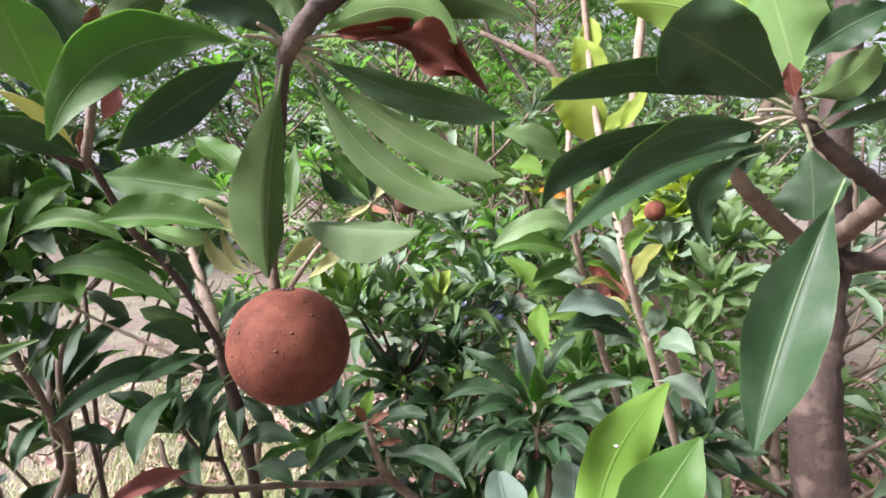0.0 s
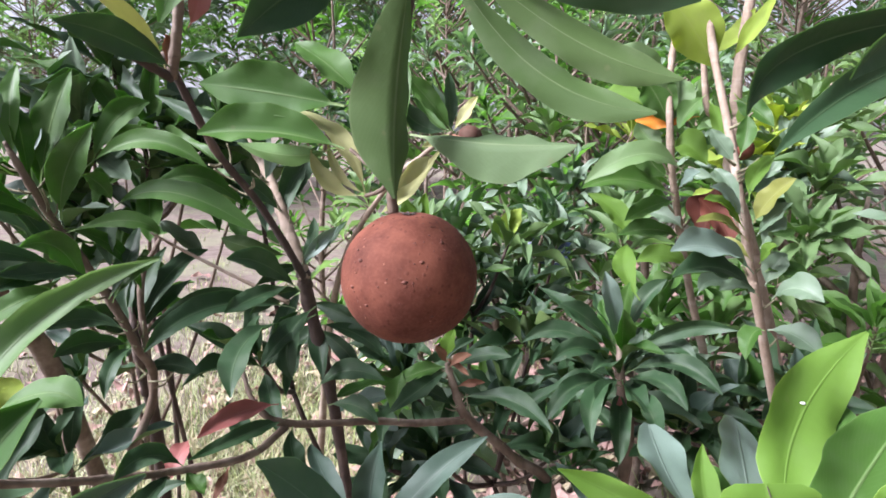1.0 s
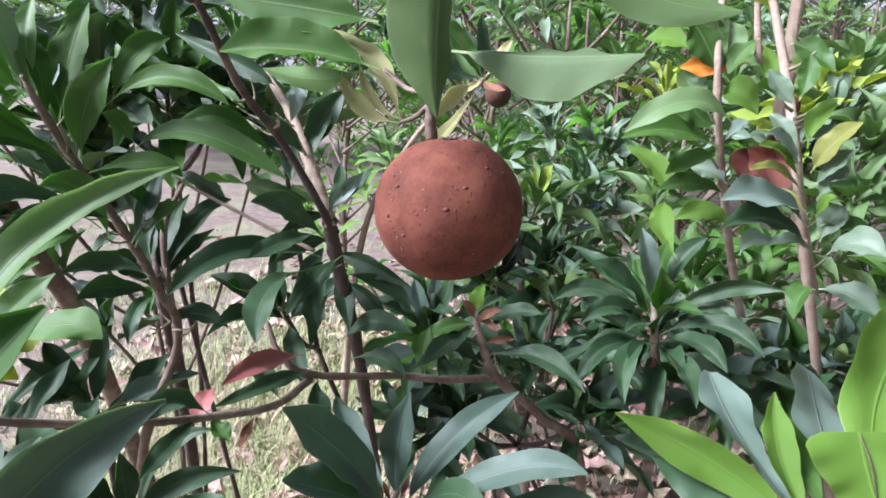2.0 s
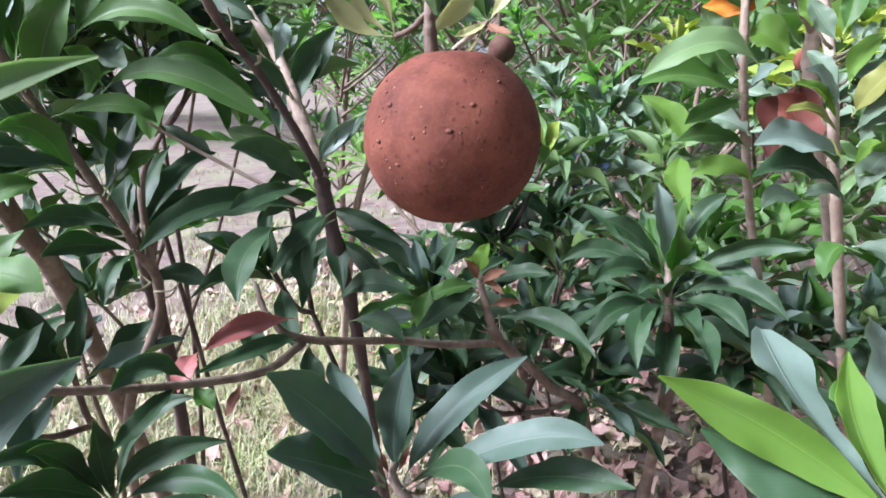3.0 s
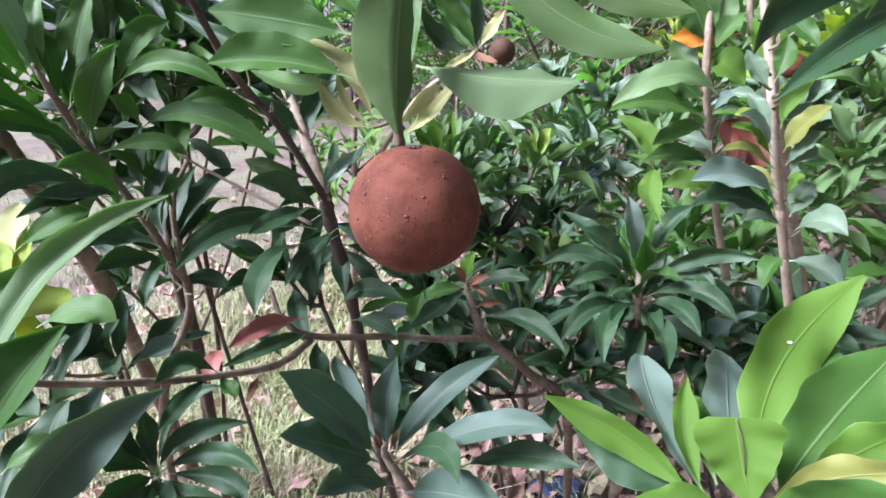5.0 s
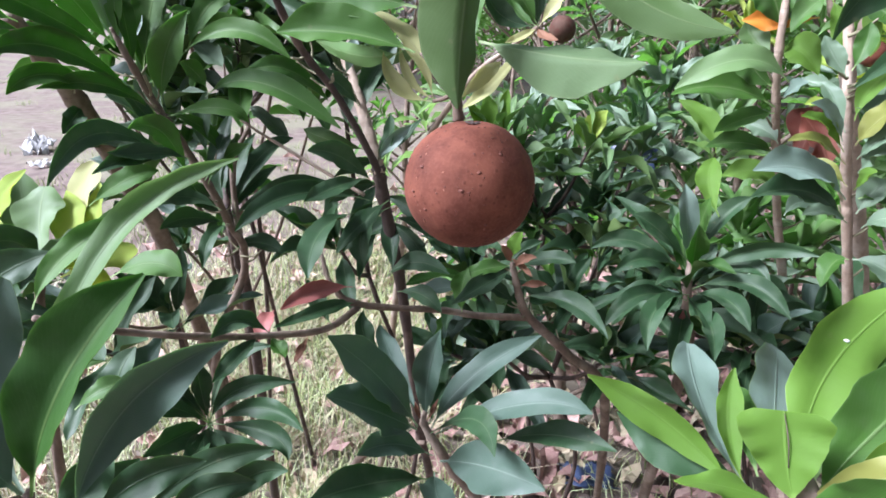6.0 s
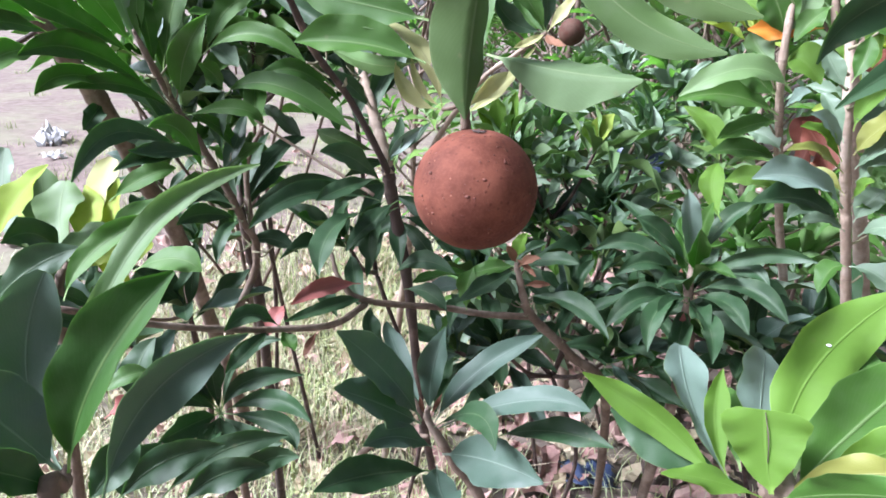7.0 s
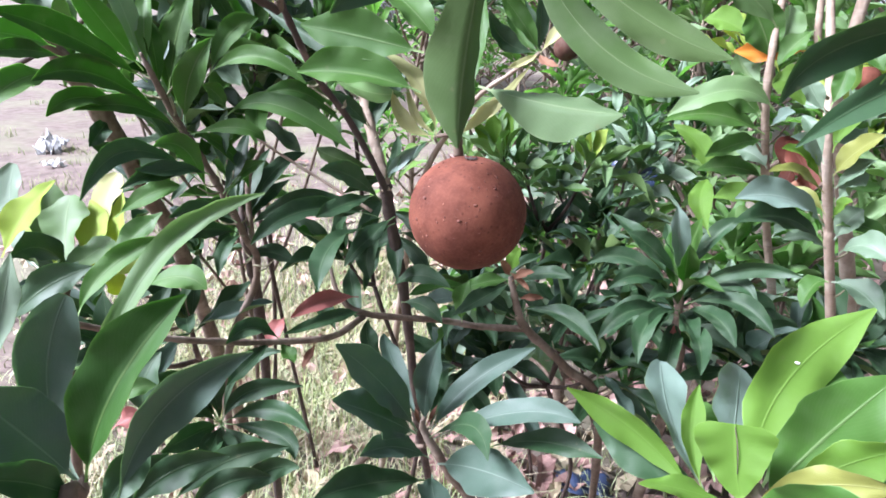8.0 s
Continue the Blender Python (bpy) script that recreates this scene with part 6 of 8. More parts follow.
limb("trunk", leafy_stem_tree, [(0.529, 0.892, -0.020), (0.260, 0.685, 0.669), (0.220, 0.656, 0.772), (0.189, 0.630, 0.852), (0.184, 0.658, 0.913), (0.173, 0.692, 0.999), (0.162, 0.699, 1.093), (0.154, 0.699, 1.166)], [0.0062, 0.0050, 0.0046, 0.0043, 0.0040, 0.0038, 0.0034, 0.0030], BARK_PALE)
curved_leaf(leafy_stem_tree, "olive", (0.183, 0.588, 0.813), (0.153, 0.573, 0.832), (0.127, 0.558, 0.833), 0.013, (-0.33, -0.66, 0.67), 0.25, 0.03)
curved_leaf(leafy_stem_tree, "lime", (0.179, 0.588, 0.823), (0.156, 0.578, 0.845), (0.135, 0.568, 0.851), 0.014, (-0.34, -0.67, 0.66), 0.25, 0.03)
curved_leaf(leafy_stem_tree, "sheen", (0.176, 0.588, 0.831), (0.159, 0.578, 0.852), (0.139, 0.568, 0.861), 0.014, (-0.34, -0.67, 0.65), 0.25, 0.03)
curved_leaf(leafy_stem_tree, "sheen", (0.191, 0.588, 0.784), (0.148, 0.563, 0.811), (0.102, 0.538, 0.812), 0.032, (-0.33, -0.65, 0.69), 0.25, 0.03)
curved_leaf(leafy_stem_tree, "mature", (0.194, 0.588, 0.768), (0.150, 0.563, 0.794), (0.105, 0.538, 0.791), 0.027, (-0.32, -0.64, 0.70), 0.25, 0.03)
curved_leaf(leafy_stem_tree, "olive", (0.186, 0.588, 0.829), (0.190, 0.573, 0.851), (0.201, 0.558, 0.870), 0.022, (-0.38, -0.66, 0.65), 0.25, 0.03)
curved_leaf(leafy_stem_tree, "satin", (0.190, 0.588, 0.818), (0.194, 0.573, 0.836), (0.201, 0.558, 0.850), 0.015, (-0.38, -0.65, 0.66), 0.25, 0.03)
curved_leaf(leafy_stem_tree, "lime", (0.180, 0.588, 0.848), (0.188, 0.598, 0.871), (0.207, 0.608, 0.887), 0.016, (-0.37, -0.68, 0.64), 0.25, 0.03)
curved_leaf(leafy_stem_tree, "satin", (0.194, 0.588, 0.807), (0.199, 0.578, 0.825), (0.203, 0.568, 0.827), 0.022, (-0.38, -0.64, 0.67), 0.25, 0.03)
curved_leaf(leafy_stem_tree, "satin", (0.202, 0.588, 0.773), (0.208, 0.588, 0.791), (0.217, 0.588, 0.803), 0.022, (-0.37, -0.62, 0.69), 0.25, 0.03)
curved_leaf(leafy_stem_tree, "satin", (0.209, 0.588, 0.761), (0.217, 0.568, 0.777), (0.230, 0.548, 0.771), 0.024, (-0.38, -0.60, 0.70), 0.25, 0.03)
curved_leaf(leafy_stem_tree, "lime", (0.195, 0.588, 0.793), (0.196, 0.578, 0.806), (0.198, 0.568, 0.813), 0.012, (-0.37, -0.63, 0.68), 0.25, 0.03)
curved_leaf(leafy_stem_tree, "satin", (0.176, 0.588, 0.838), (0.165, 0.598, 0.862), (0.156, 0.608, 0.874), 0.014, (-0.35, -0.68, 0.64), 0.25, 0.03)
curved_leaf(leafy_stem_tree, "fresh", (0.185, 0.588, 0.835), (0.209, 0.603, 0.819), (0.237, 0.618, 0.818), 0.020, (-0.38, -0.64, 0.67), 0.25, 0.03)
curved_leaf(leafy_stem_tree, "satin", (0.179, 0.588, 0.858), (0.194, 0.598, 0.858), (0.208, 0.608, 0.869), 0.014, (-0.38, -0.67, 0.64), 0.25, 0.03)
curved_leaf(leafy_stem_tree, "olive", (0.189, 0.588, 0.795), (0.173, 0.598, 0.808), (0.157, 0.608, 0.807), 0.012, (-0.34, -0.65, 0.68), 0.25, 0.03)
curved_leaf(leafy_stem_tree, "satin", (0.198, 0.588, 0.764), (0.175, 0.578, 0.775), (0.155, 0.568, 0.773), 0.015, (-0.34, -0.62, 0.71), 0.25, 0.03)
curved_leaf(leafy_stem_tree, "fresh", (0.200, 0.588, 0.786), (0.217, 0.588, 0.789), (0.240, 0.588, 0.781), 0.020, (-0.38, -0.61, 0.69), 0.25, 0.03)
curved_leaf(leafy_stem_tree, "fresh", (0.168, 0.588, 0.885), (0.174, 0.593, 0.903), (0.175, 0.598, 0.920), 0.016, (-0.37, -0.70, 0.61), 0.25, 0.03)
curved_leaf(leafy_stem_tree, "satin", (0.166, 0.588, 0.880), (0.155, 0.593, 0.894), (0.146, 0.598, 0.909), 0.016, (-0.35, -0.70, 0.62), 0.25, 0.03)
curved_leaf(leafy_stem_tree, "fresh", (0.220, 0.615, 0.723), (0.208, 0.613, 0.719), (0.197, 0.597, 0.701), 0.0213, (-0.54, -0.28, 0.79), 0.25, 0.03)
curved_leaf(leafy_stem_tree, "satin", (0.222, 0.614, 0.724), (0.240, 0.600, 0.724), (0.254, 0.574, 0.711), 0.0238, (-0.21, -0.45, 0.87), 0.25, 0.03)
limb("leaf_scar_twig", leafy_stem_tree, [(0.182, 0.624, 0.870), (0.191, 0.621, 0.875), (0.199, 0.619, 0.884)], [0.0016, 0.0012, 0.0008], TWIG)
limb("leaf_scar_twig", leafy_stem_tree, [(0.229, 0.663, 0.747), (0.223, 0.660, 0.752), (0.217, 0.658, 0.761)], [0.0016, 0.0012, 0.0008], TWIG)
limb("leaf_scar_twig", leafy_stem_tree, [(0.175, 0.617, 0.889), (0.168, 0.614, 0.894), (0.162, 0.612, 0.903)], [0.0016, 0.0012, 0.0008], TWIG)
limb("leaf_scar_twig", leafy_stem_tree, [(0.166, 0.609, 0.909), (0.174, 0.606, 0.914), (0.182, 0.604, 0.923)], [0.0016, 0.0012, 0.0008], TWIG)
limb("leaf_scar_twig", leafy_stem_tree, [(0.179, 0.621, 0.877), (0.171, 0.618, 0.882), (0.164, 0.616, 0.891)], [0.0016, 0.0012, 0.0008], TWIG)
limb("leaf_scar_twig", leafy_stem_tree, [(0.221, 0.656, 0.769), (0.226, 0.653, 0.774), (0.232, 0.651, 0.783)], [0.0016, 0.0012, 0.0008], TWIG)
limb("leaf_scar_twig", leafy_stem_tree, [(0.222, 0.658, 0.764), (0.216, 0.655, 0.769), (0.209, 0.653, 0.778)], [0.0016, 0.0012, 0.0008], TWIG)
limb("leaf_scar_twig", leafy_stem_tree, [(0.203, 0.642, 0.817), (0.197, 0.639, 0.822), (0.191, 0.637, 0.831)], [0.0016, 0.0012, 0.0008], TWIG)
limb("leaf_scar_twig", leafy_stem_tree, [(0.191, 0.632, 0.847), (0.197, 0.629, 0.852), (0.202, 0.627, 0.861)], [0.0016, 0.0012, 0.0008], TWIG)
limb("leaf_scar_twig", leafy_stem_tree, [(0.204, 0.643, 0.814), (0.196, 0.640, 0.819), (0.189, 0.638, 0.828)], [0.0016, 0.0012, 0.0008], TWIG)
limb("leaf_scar_twig", leafy_stem_tree, [(0.196, 0.636, 0.833), (0.188, 0.633, 0.838), (0.179, 0.631, 0.847)], [0.0016, 0.0012, 0.0008], TWIG)
limb("leaf_scar_twig", leafy_stem_tree, [(0.218, 0.655, 0.775), (0.213, 0.652, 0.780), (0.208, 0.650, 0.789)], [0.0016, 0.0012, 0.0008], TWIG)
limb("leaf_scar_twig", leafy_stem_tree, [(0.185, 0.627, 0.861), (0.191, 0.624, 0.866), (0.197, 0.622, 0.875)], [0.0016, 0.0012, 0.0008], TWIG)
limb("leaf_scar_twig", leafy_stem_tree, [(0.252, 0.680, 0.681), (0.258, 0.677, 0.686), (0.263, 0.675, 0.695)], [0.0016, 0.0012, 0.0008], TWIG)
limb("leaf_scar_twig", leafy_stem_tree, [(0.236, 0.668, 0.727), (0.243, 0.665, 0.732), (0.250, 0.663, 0.741)], [0.0016, 0.0012, 0.0008], TWIG)
limb("leaf_scar_twig", leafy_stem_tree, [(0.184, 0.625, 0.866), (0.190, 0.622, 0.871), (0.197, 0.620, 0.880)], [0.0016, 0.0012, 0.0008], TWIG)
curved_leaf(leafy_stem_tree, "curled", (0.204, 0.668, 0.789), (0.194, 0.678, 0.816), (0.171, 0.679, 0.841), 0.037, (0.17, -0.94, 0.29), 0.3, 0.06)
curved_leaf(leafy_stem_tree, "dry", (0.200, 0.673, 0.800), (0.186, 0.666, 0.797), (0.178, 0.666, 0.786), 0.0161, (-0.28, -0.63, 0.73), 0.3, 0.08)
curved_leaf(leafy_stem_tree, "curled", (0.219, 0.752, 0.852), (0.208, 0.745, 0.821), (0.198, 0.734, 0.776), 0.038, (-0.73, -0.59, 0.34), 0.3, 0.12)
curved_leaf(leafy_stem_tree, "curled", (0.224, 0.761, 0.858), (0.225, 0.749, 0.826), (0.223, 0.747, 0.789), 0.025, (0.05, -0.98, 0.20), 0.3, 0.12)

# older tree whose pale trunk rises behind that stem
pale_trunk_tree = thing("sapodilla_tree", "older sapodilla tree with a pale bare trunk", "tree", (0.310, 0.860, 0.000))
limb("trunk", pale_trunk_tree, [(0.623, 1.029, -0.020), (0.332, 0.840, 0.667), (0.285, 0.810, 0.776), (0.246, 0.790, 0.863), (0.241, 0.785, 0.897), (0.244, 0.780, 0.925), (0.238, 0.780, 0.973), (0.258, 0.800, 1.223), (0.238, 0.810, 1.473)], [0.0100, 0.0085, 0.0080, 0.0076, 0.0072, 0.0068, 0.0062, 0.0050, 0.0030], BARK_PALE)
limb("branch", pale_trunk_tree, [(0.241, 0.785, 0.897), (0.213, 0.770, 0.929), (0.195, 0.760, 0.961), (0.165, 0.790, 1.261)], [0.0050, 0.0040, 0.0034, 0.0020], BARK_PALE)
curved_leaf(pale_trunk_tree, "fresh", (0.182, 0.718, 0.945), (0.167, 0.715, 0.931), (0.155, 0.711, 0.911), 0.0221, (-0.47, -0.72, 0.51), 0.2, 0.05)
curved_leaf(pale_trunk_tree, "fresh", (0.207, 0.707, 0.939), (0.218, 0.692, 0.932), (0.234, 0.674, 0.913), 0.0238, (-0.43, -0.74, 0.51), 0.2, 0.05)
curved_leaf(pale_trunk_tree, "lime", (0.206, 0.707, 0.947), (0.218, 0.694, 0.920), (0.217, 0.685, 0.893), 0.0204, (-0.88, -0.48, 0.01), 0.2, 0.05)
curved_leaf(pale_trunk_tree, "lime", (0.185, 0.717, 0.940), (0.192, 0.706, 0.921), (0.196, 0.695, 0.898), 0.0187, (-0.07, -0.89, 0.45), 0.2, 0.05)

# twig behind the hanging leaf, with a whorl at its end
fruit_twig_tree = thing("sapodilla_tree", "sapodilla sapling with an outstretched twig", "tree", (-0.350, 0.950, 0.000))
limb("trunk", fruit_twig_tree, [(-0.350, 0.980, -0.020), (-0.300, 0.920, 0.450), (-0.238, 0.806, 0.713), (-0.168, 0.765, 0.835), (-0.118, 0.757, 0.880), (-0.086, 0.752, 0.905)], [0.0075, 0.0060, 0.0045, 0.0030, 0.0028, 0.0024], BARK_PALE)
curved_leaf(fruit_twig_tree, "mature", (-0.086, 0.752, 0.905), (-0.128, 0.747, 0.916), (-0.146, 0.734, 0.948), 0.0255, (0.48, -0.81, 0.34), 0.25, 0.03)
curved_leaf(fruit_twig_tree, "fresh", (-0.086, 0.752, 0.905), (-0.110, 0.750, 0.937), (-0.139, 0.745, 0.968), 0.0255, (0.46, -0.84, 0.30), 0.25, 0.03)
curved_leaf(fruit_twig_tree, "mature", (-0.086, 0.752, 0.905), (-0.090, 0.762, 0.938), (-0.092, 0.771, 0.974), 0.0194, (0.53, -0.81, 0.27), 0.25, 0.03)
curved_leaf(fruit_twig_tree, "pale", (-0.086, 0.752, 0.905), (-0.070, 0.754, 0.927), (-0.057, 0.744, 0.945), 0.0158, (-0.43, -0.89, 0.14), 0.25, 0.03)
curved_leaf(fruit_twig_tree, "pale", (-0.086, 0.752, 0.905), (-0.101, 0.740, 0.895), (-0.117, 0.717, 0.888), 0.0106, (0.33, -0.63, 0.71), 0.25, 0.03)
curved_leaf(fruit_twig_tree, "pale", (-0.086, 0.752, 0.905), (-0.134, 0.771, 0.840), (-0.169, 0.750, 0.810), 0.0167, (-0.33, -0.90, 0.30), 0.25, 0.03)
curved_leaf(fruit_twig_tree, "fresh", (-0.086, 0.752, 0.905), (-0.114, 0.770, 0.924), (-0.134, 0.787, 0.961), 0.0211, (0.20, -0.75, 0.63), 0.25, 0.03)
curved_leaf(fruit_twig_tree, "dry", (-0.086, 0.752, 0.905), (-0.079, 0.742, 0.896), (-0.062, 0.733, 0.893), 0.0114, (-0.18, -0.69, 0.71), 0.25, 0.03)
curved_leaf(fruit_twig_tree, "mature", (-0.086, 0.752, 0.905), (-0.097, 0.761, 0.925), (-0.111, 0.769, 0.961), 0.0185, (0.41, -0.80, 0.43), 0.25, 0.03)

# dense saplings in the middle distance
mid_a = thing("sapodilla_tree", "bushy sapodilla sapling with dark leathery leaves", "tree", (0.020, 0.950, 0.000))
limb("trunk", mid_a, [(0.020, 0.950, -0.020), (0.038, 0.906, 0.200), (-0.024, 0.839, 0.400)], [0.0042, 0.0036, 0.0032], BARK_DARK_SHADED)
limb("branch", mid_a, [(-0.024, 0.839, 0.400), (-0.082, 0.782, 0.491), (-0.139, 0.724, 0.611)], [0.0036, 0.0030, 0.0024], BARK_DARK_SHADED)
rosette(mid_a, "mature", (-0.139, 0.724, 0.611), (-0.43, -0.58, 1.49), 16, 0.103, 0.023, 1340)
limb("branch", mid_a, [(-0.024, 0.839, 0.400), (-0.059, 0.779, 0.438), (-0.095, 0.718, 0.506)], [0.0036, 0.0030, 0.0024], BARK_DARK_SHADED)
rosette(mid_a, "mature", (-0.095, 0.718, 0.506), (-0.40, -0.84, 1.30), 16, 0.108, 0.024, 1520)
limb("branch", mid_a, [(-0.024, 0.839, 0.400), (-0.016, 0.825, 0.457), (-0.009, 0.812, 0.544)], [0.0036, 0.0030, 0.0024], BARK_DARK_SHADED)
rosette(mid_a, "mature", (-0.009, 0.812, 0.544), (0.10, -0.33, 1.68), 17, 0.108, 0.024, 1565)
limb("branch", mid_a, [(-0.024, 0.839, 0.400), (0.013, 0.783, 0.446), (0.049, 0.728, 0.522)], [0.0036, 0.0030, 0.0024], BARK_DARK_SHADED)
rosette(mid_a, "mature", (0.049, 0.728, 0.522), (0.41, -0.77, 1.37), 16, 0.108, 0.024, 1725)
limb("branch", mid_a, [(-0.024, 0.839, 0.400), (0.002, 0.869, 0.483), (0.028, 0.899, 0.595)], [0.0036, 0.0030, 0.0024], BARK_DARK_SHADED)
rosette(mid_a, "mature", (0.028, 0.899, 0.595), (0.25, 0.14, 1.63), 18, 0.108, 0.024, 1530)
limb("branch", mid_a, [(-0.024, 0.839, 0.400), (-0.090, 0.772, 0.435), (-0.155, 0.706, 0.500)], [0.0036, 0.0030, 0.0024], BARK_DARK_SHADED)
rosette(mid_a, "mature", (-0.155, 0.706, 0.500), (-0.62, -0.78, 1.17), 16, 0.097, 0.022, 1440)
mid_b = thing("sapodilla_tree", "bushy sapodilla sapling with dark leathery leaves", "tree", (0.120, 1.250, 0.000))
limb("trunk", mid_b, [(0.120, 1.250, -0.020), (0.041, 1.220, 0.248), (0.046, 1.175, 0.497)], [0.0042, 0.0036, 0.0032], BARK_DARK_SHADED)
limb("branch", mid_b, [(0.046, 1.175, 0.497), (0.035, 1.096, 0.547), (0.024, 1.017, 0.626)], [0.0036, 0.0030, 0.0024], BARK_DARK_SHADED)
rosette(mid_b, "mature", (0.024, 1.017, 0.626), (-0.11, -0.92, 1.33), 18, 0.119, 0.026, 1455)
limb("branch", mid_b, [(0.046, 1.175, 0.497), (-0.006, 1.142, 0.560), (-0.058, 1.109, 0.653)], [0.0036, 0.0030, 0.0024], BARK_DARK_SHADED)
rosette(mid_b, "satin", (-0.058, 1.109, 0.653), (-0.52, -0.48, 1.48), 18, 0.119, 0.026, 1320)
limb("branch", mid_b, [(0.046, 1.175, 0.497), (0.034, 1.186, 0.573), (0.021, 1.197, 0.680)], [0.0036, 0.0030, 0.0024], BARK_DARK_SHADED)
rosette(mid_b, "satin", (0.021, 1.197, 0.680), (-0.13, -0.03, 1.68), 18, 0.119, 0.026, 1365)
limb("branch", mid_b, [(0.046, 1.175, 0.497), (0.068, 1.250, 0.603), (0.089, 1.325, 0.738)], [0.0036, 0.0030, 0.0024], BARK_DARK_SHADED)
rosette(mid_b, "fresh", (0.089, 1.325, 0.738), (0.15, 0.37, 1.54), 18, 0.119, 0.026, 1365)
limb("branch", mid_b, [(0.046, 1.175, 0.497), (-0.015, 1.080, 0.532), (-0.077, 0.986, 0.597)], [0.0036, 0.0030, 0.0024], BARK_DARK_SHADED)
rosette(mid_b, "mature", (-0.077, 0.986, 0.597), (-0.50, -0.92, 1.11), 18, 0.108, 0.024, 1370)
limb("branch", mid_b, [(0.046, 1.175, 0.497), (-0.026, 1.175, 0.597), (-0.099, 1.174, 0.728)], [0.0036, 0.0030, 0.0024], BARK_DARK_SHADED)
rosette(mid_b, "satin", (-0.099, 1.174, 0.728), (-0.53, -0.15, 1.55), 17, 0.119, 0.026, 1210)
limb("branch", mid_b, [(0.046, 1.175, 0.497), (0.064, 1.121, 0.591), (0.081, 1.067, 0.716)], [0.0036, 0.0030, 0.0024], BARK_DARK_SHADED)
rosette(mid_b, "satin", (0.081, 1.067, 0.716), (0.14, -0.59, 1.59), 16, 0.108, 0.024, 1435)
mid_c = thing("sapodilla_tree", "bushy sapodilla sapling with dark leathery leaves", "tree", (0.420, 1.050, 0.000))
limb("trunk", mid_c, [(0.420, 1.050, -0.020), (0.330, 0.996, 0.222), (0.306, 0.916, 0.444)], [0.0042, 0.0036, 0.0032], BARK_DARK_SHADED)
limb("branch", mid_c, [(0.306, 0.916, 0.444), (0.252, 0.868, 0.496), (0.197, 0.819, 0.578)], [0.0036, 0.0030, 0.0024], BARK_DARK_SHADED)
rosette(mid_c, "satin", (0.197, 0.819, 0.578), (-0.55, -0.64, 1.38), 17, 0.108, 0.024, 1840)
limb("branch", mid_c, [(0.306, 0.916, 0.444), (0.253, 0.827, 0.485), (0.200, 0.738, 0.556)], [0.0036, 0.0030, 0.0024], BARK_DARK_SHADED)
rosette(mid_c, "mature", (0.200, 0.738, 0.556), (-0.45, -0.91, 1.17), 17, 0.108, 0.024, 1940)
limb("branch", mid_c, [(0.306, 0.916, 0.444), (0.294, 0.840, 0.494), (0.281, 0.764, 0.574)], [0.0036, 0.0030, 0.0024], BARK_DARK_SHADED)
rosette(mid_c, "mature", (0.281, 0.764, 0.574), (-0.13, -0.90, 1.34), 17, 0.108, 0.024, 2040)
limb("branch", mid_c, [(0.306, 0.916, 0.444), (0.306, 0.925, 0.515), (0.305, 0.934, 0.616)], [0.0036, 0.0030, 0.0024], BARK_DARK_SHADED)
rosette(mid_c, "fresh", (0.305, 0.934, 0.616), (-0.01, -0.05, 1.69), 18, 0.119, 0.026, 1880)
limb("branch", mid_c, [(0.306, 0.916, 0.444), (0.309, 0.818, 0.513), (0.311, 0.721, 0.613)], [0.0036, 0.0030, 0.0024], BARK_DARK_SHADED)
rosette(mid_c, "mature", (0.311, 0.721, 0.613), (0.02, -0.91, 1.35), 17, 0.108, 0.024, 2120)
limb("branch", mid_c, [(0.306, 0.916, 0.444), (0.268, 0.940, 0.522), (0.229, 0.963, 0.630)], [0.0036, 0.0030, 0.0024], BARK_DARK_SHADED)
rosette(mid_c, "fresh", (0.229, 0.963, 0.630), (-0.37, 0.08, 1.60), 18, 0.119, 0.026, 1740)
limb("branch", mid_c, [(0.306, 0.916, 0.444), (0.200, 0.882, 0.479), (0.093, 0.848, 0.544)], [0.0036, 0.0030, 0.0024], BARK_DARK_SHADED)
rosette(mid_c, "mature", (0.093, 0.848, 0.544), (-0.87, -0.43, 1.11), 17, 0.108, 0.024, 1690)
mid_lime = thing("sapodilla_tree", "young sapodilla sapling with upright lime leaves", "tree", (-0.020, 1.050, 0.000))
limb("trunk", mid_lime, [(-0.020, 1.050, -0.020), (-0.072, 1.035, 0.301), (-0.061, 1.013, 0.601)], [0.0042, 0.0036, 0.0032], BARK_DARK_SHADED)
limb("branch", mid_lime, [(-0.061, 1.013, 0.601), (-0.106, 0.990, 0.656), (-0.151, 0.967, 0.740)], [0.0036, 0.0030, 0.0024], BARK_DARK_SHADED)
rosette(mid_lime, "spring", (-0.151, 0.967, 0.740), (-0.52, -0.42, 1.51), 12, 0.108, 0.024, 1155)
limb("branch", mid_lime, [(-0.061, 1.013, 0.601), (-0.033, 1.008, 0.650), (-0.006, 1.004, 0.730)], [0.0036, 0.0030, 0.0024], BARK_DARK_SHADED)
rosette(mid_lime, "spring", (-0.006, 1.004, 0.730), (0.39, -0.22, 1.62), 11, 0.108, 0.024, 1335)
limb("branch", mid_lime, [(-0.061, 1.013, 0.601), (-0.085, 1.003, 0.636), (-0.108, 0.994, 0.701)], [0.0036, 0.0030, 0.0024], BARK_DARK_SHADED)
rosette(mid_lime, "fresh", (-0.108, 0.994, 0.701), (-0.42, -0.32, 1.59), 12, 0.108, 0.024, 1240)
curved_leaf(mid_lime, "lime", (-0.151, 0.966, 0.736), (-0.160, 0.962, 0.772), (-0.171, 0.955, 0.810), 0.0272, (-0.20, -0.96, -0.19), 0.2, 0.04)
